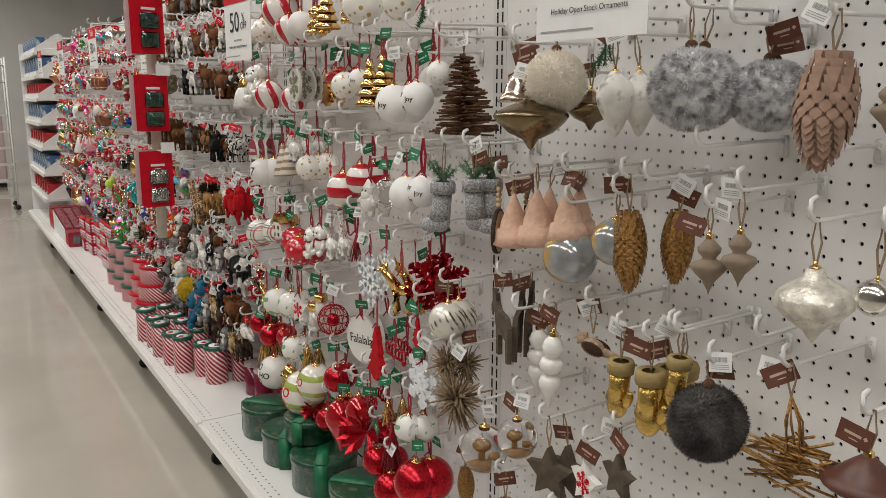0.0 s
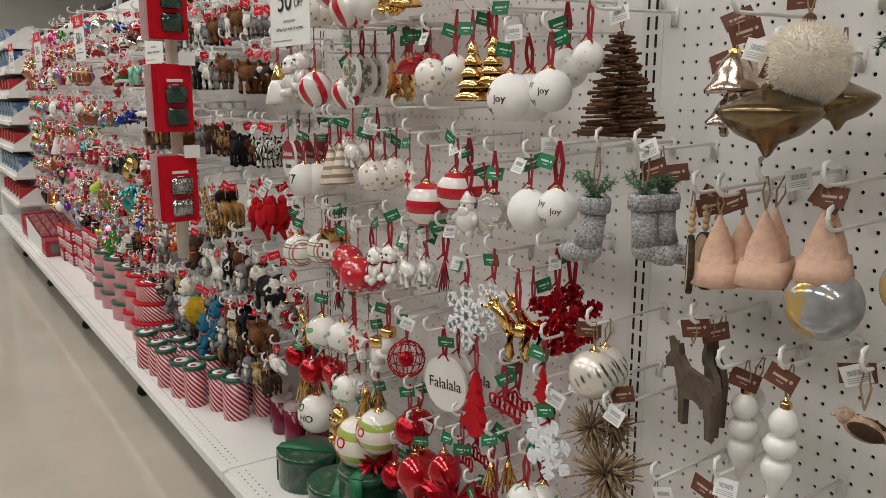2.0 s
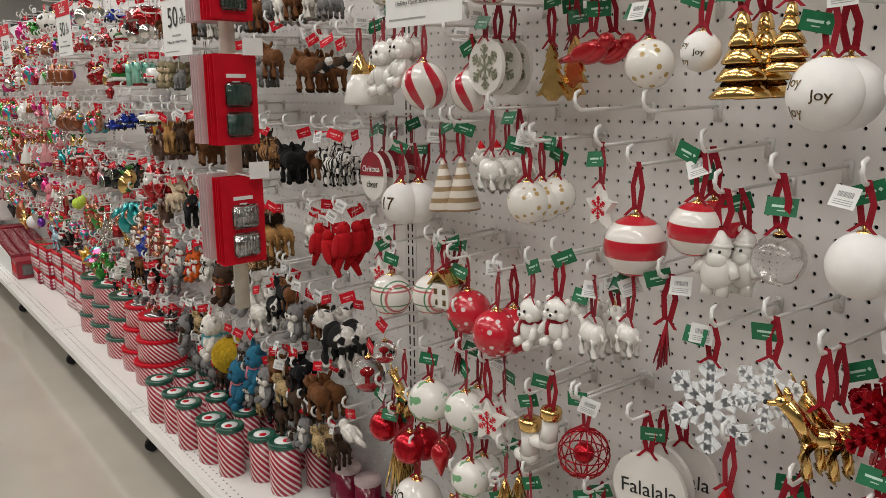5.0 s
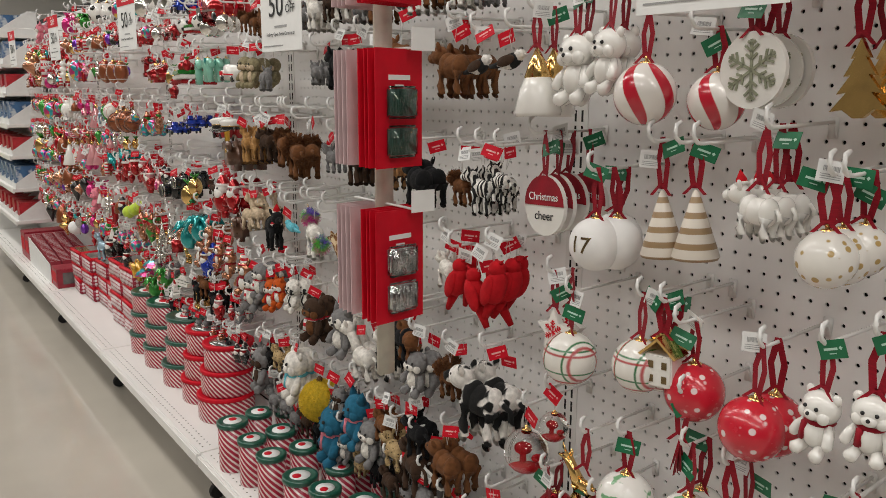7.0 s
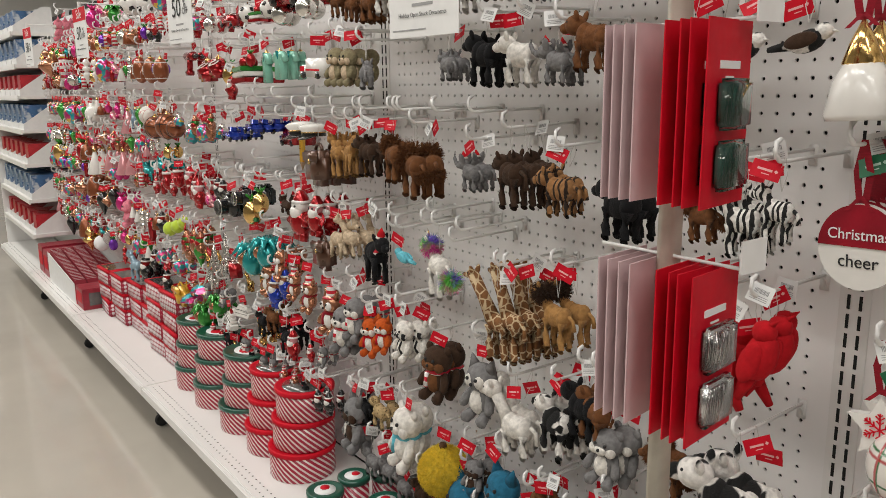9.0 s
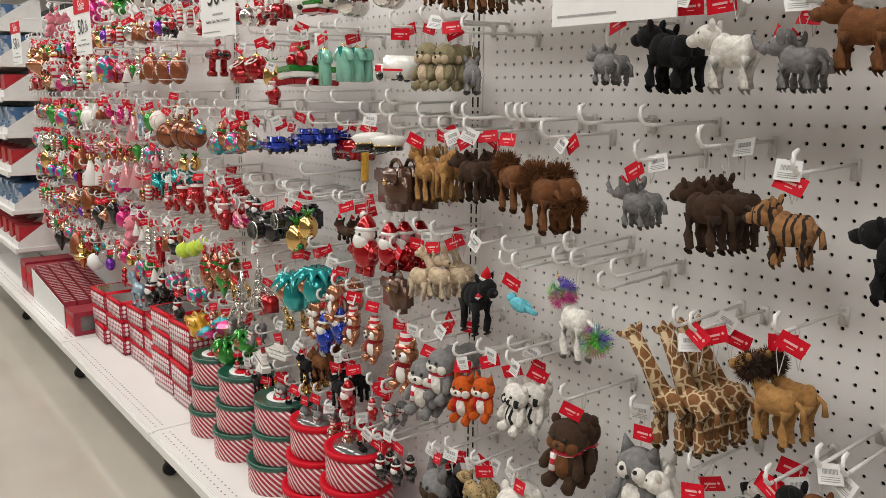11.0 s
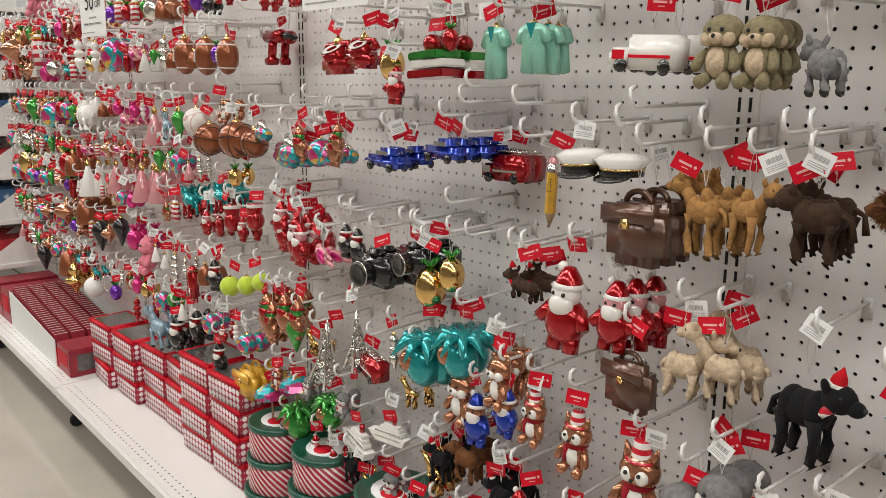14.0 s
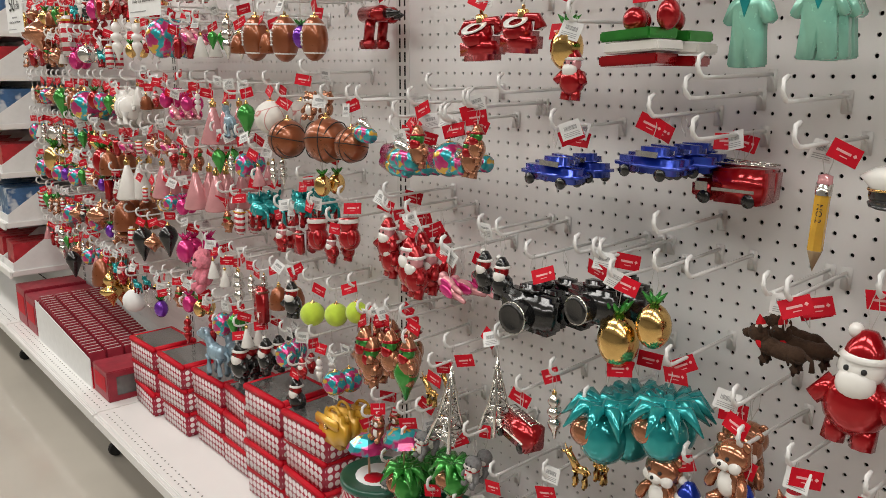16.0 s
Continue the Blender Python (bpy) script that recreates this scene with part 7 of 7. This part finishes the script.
# ---- deck goods ----
STRIPED = "candy striped tall round tin with green lid"
for i, (x, y) in enumerate(((0.705, 3.652), (0.715, 3.533), (0.708, 3.385), (0.728, 3.253), (0.738, 3.135), (0.797, 3.048), (0.815, 2.943), (0.908, 2.921), (0.797, 3.673), (0.807, 3.538), (0.802, 3.38),
                            (0.885, 3.66), (0.90, 3.53), (0.895, 3.38), (0.825, 3.215), (0.915, 3.27), (0.93, 3.165), (0.895, 3.055))):
    tin(x, y, DECK, 0.038 if i % 3 else 0.043, 0.135 if i % 2 else 0.148, DARKGREEN, TINSTRIPE, True, "tall_tin", STRIPED, i * 40)
for y, k, r, lid in ((4.92, 3, 0.080, DARKGREEN), (4.705, 3, 0.084, DARKGREEN), (4.445, 3, 0.088, DARKGREEN), (4.24, 3, 0.090, REDCARD), (4.045, 3, 0.096, REDCARD)):
    for j in range(k):
        rr = r - 0.006 * j if lid is REDCARD else r
        tin(0.83 + 0.012 * j + RNG.uniform(-.008, .008), y + RNG.uniform(-.006, .006), DECK + 0.088 * j, rr, 0.088, lid, WIDESTRIPE, j == 2 and lid is DARKGREEN, "round_tin",
            "candy striped round cookie tin with " + ("green" if lid is DARKGREEN else "red") + " lid in a stack", j * 70)
for x, y, k in ((0.88, 5.165, 4), (0.88, 5.37, 4), (0.91, 5.565, 3), (0.905, 5.755, 3), (0.875, 5.96, 3), (0.865, 6.17, 3)):
    for j in range(k):
        hex_box(x + RNG.uniform(-.006, .006), y + RNG.uniform(-.004, .004), DECK + 0.078 * j, 0.15, 0.18, 0.0775)
for x, y, s in ((0.825, 2.385, 1.0), (0.82, 2.165, 1.05), (0.835, 1.955, 1.1), (0.85, 1.72, 1.1)):
    gift_tin(x, y, DECK, 0.085 * s, 0.10)
gift_tin(0.84, 2.06, DECK + 0.104, 0.075, 0.07)
for x, y in ((0.925, 2.825), (0.90, 2.745), (0.905, 2.655), (0.95, 2.58)):
    candle_jar(x, y)


def display_tray(y0, y1):
    ob = tagged(new("display_tray"), "white cardboard display tray packed with slim red boxes", "display tray")
    ob.matrix_basis = pose(0.84, (y0 + y1) / 2, DECK)
    w = y1 - y0
    tray = B()
    block(tray, (0, 0, 0.004), (0.26, w, 0.008))
    slab(tray, [(-w / 2, 0), (w / 2, 0), (w / 2, 0.17), (-w / 2, 0.11)], -0.133, -0.13)
    slab(tray, [(-w / 2, 0), (w / 2, 0), (w / 2, 0.17), (-w / 2, 0.11)], 0.13, 0.133)
    block(tray, (0, w / 2, 0.08), (0.26, 0.003, 0.16))
    part("tray", tray, CARDW, ob, "white card tray", False)
    part("front_panel", block(B(), (0, -w / 2 - 0.002, 0.04), (0.26, 0.004, 0.08)), REDCARD, ob, "red front panel", False)
    box = data_of(block(B(), (0, 0, 0.055), (0.055, 0.02, 0.11), bev=0.0015), PURPLEBOX)
    lip = data_of(block(B(), (0, 0, 0.111), (0.05, 0.003, 0.002)), CARDW)
    n = int(w / 0.027)
    for i in range(n):
        for j in range(4):
            t = child("slim_box", box, ob, pose(-0.095 + j * 0.063, -w / 2 + 0.02 + i * 0.026, 0.012 + 0.07 * i / n, -14))
            child("edge", lip, t, Matrix())


display_tray(6.46, 7.16)
for i, (y, h) in enumerate(((6.365, 0.11), (7.26, 0.16), (7.42, 0.17))):
    ob = tagged(part("gift_carton", block(B(), (0, 0, h / 2), (0.26, 0.15, h), bev=0.003), PURPLEBOX, None, "dark red printed gift carton on the deck", False), category="carton", group="red cartons")
    part("panel", block(B(), (-0.1312, 0, h * 0.55), (0.001, 0.11, h * 0.5)), REDCARD, ob, "bright red panel", False)
    part("front", block(B(), (0, -0.0762, h * 0.5), (0.2, 0.001, h * 0.6)), LIDGLASS if i == 0 else REDCARD, ob, "front window" if i == 0 else "red front", False)
    ob.matrix_basis = pose(0.84, y, DECK)

# ---- the far bay of shelves ----
BLUEPACK = mat("blue_pack_print", (0.05, 0.13, 0.28), 0.4, var=0.3, scale=20, col2=(0.55, 0.6, 0.65), pattern=blots(18, 0.6, 0.05))
REDPACK = mat("red_pack_print", (0.40, 0.02, 0.03), 0.4, var=0.3, scale=20)
for j, z in enumerate((0.44, 0.66, 0.88, 1.09, 1.295, 1.48, 1.67)):
    bm = block(B(), (0.85, 8.07, z - 0.012), (0.30, 1.20, 0.024), bev=0.002)
    shelf = tagged(part("steel_shelf", bm, WHITE_METAL, None, "white enamelled steel gondola shelf", False), category="shelf", group="steel shelves")
    part("price_rail", block(B(), (0.694, 8.07, z - 0.016), (0.010, 1.19, 0.032), bev=0.002), WHITE_METAL, shelf, "white ticket rail", False)
    for i in range(6):
        shelf_carton(0.82, 7.57 + 0.2 * i, z, 0.18, 0.22, 0.09 + 0.02 * (j % 2), (REDPACK, BLUEPACK, REDPACK, BLUEPACK, REDPACK, BLUEPACK, BLUEPACK)[j])
bm = block(B(), (0.86, 8.69, 0.95), (0.34, 0.02, 1.7))
tagged(part("gondola_end", bm, WHITE_METAL, None, "white steel end panel of the gondola", False), kind="structure")

# ---- card strip and signs ----
clip_strip()
for row, (z, steel) in enumerate(((1.60, False), (1.37, False), (1.14, True))):
    for i in range(8):
        hang_card(2.497 + 0.0135 * i + (0.02 if i > 3 else 0), z - 0.002, i < 4, steel, (11 if i == 0 else 6) + RNG.uniform(-3, 3))
for y, z in ((0.746, 1.473), (2.087, 1.497), (3.172, 1.495), (4.385, 1.545), (5.62, 1.548), (6.85, 1.548)):
    sale_sign(0.68, y, z, 2)

# ---- beyond the end of the aisle ----
def wire_rack(x, y):
    ob = tagged(new("wire_rack"), "tall white wire display rack on castors", "rack")
    ob.matrix_basis = pose(x, y, 0)
    for sx in (-0.25, 0.25):
        for sy in (-0.2, 0.2):
            part("post", rod(B(), [(sx, sy, 0.06), (sx, sy, 1.75)], 0.011, 8), WHITE_METAL, ob)
            part("castor", lathe(B(), [(0, -0.012), (0.03, -0.012), (0.03, 0.012), (0, 0.012)], 12, pose(sx, sy, 0.03, 90, 0, 0)), RUBBER, ob, "black castor")
    for k in range(9):
        z = 0.14 + k * 0.19
        bm = B()
        for s in np.linspace(-0.2, 0.2, 9):
            rod(bm, [(-0.25, s, z), (0.25, s, z)], 0.003, 4)
        for s in (-0.25, 0.25):
            rod(bm, [(s, -0.2, z), (s, 0.2, z)], 0.004, 4)
        part("wire_shelf", bm, WHITE_METAL, ob)


wire_rack(0.42, 10.6)
for i, (x, y, z, c) in enumerate(((0.10, 11.2, 0.0, FO["lime"]), (-0.35, 13.0, 0.0, PINKCARD), (0.5, 13.4, 0.0, PINKCARD))):
    ob = tagged(part("display_bin", block(B(), (0, 0, 0.55), (0.5, 0.5, 1.0), bev=0.02), c, None, "tall coloured merchandise display bin in the distance", False), category="display bin")
    part("base", block(B(), (0, 0, 0.03), (0.46, 0.46, 0.06)), RUBBER, ob, "dark base", False)
    ob.matrix_basis = pose(x, y, z)

# template pieces are not part of the place
for ob in TEMPLATES:
    if ob.name in scene.collection.objects:
        scene.collection.objects.unlink(ob)
for ob in TEMPLATES:
    bpy.data.objects.remove(ob)
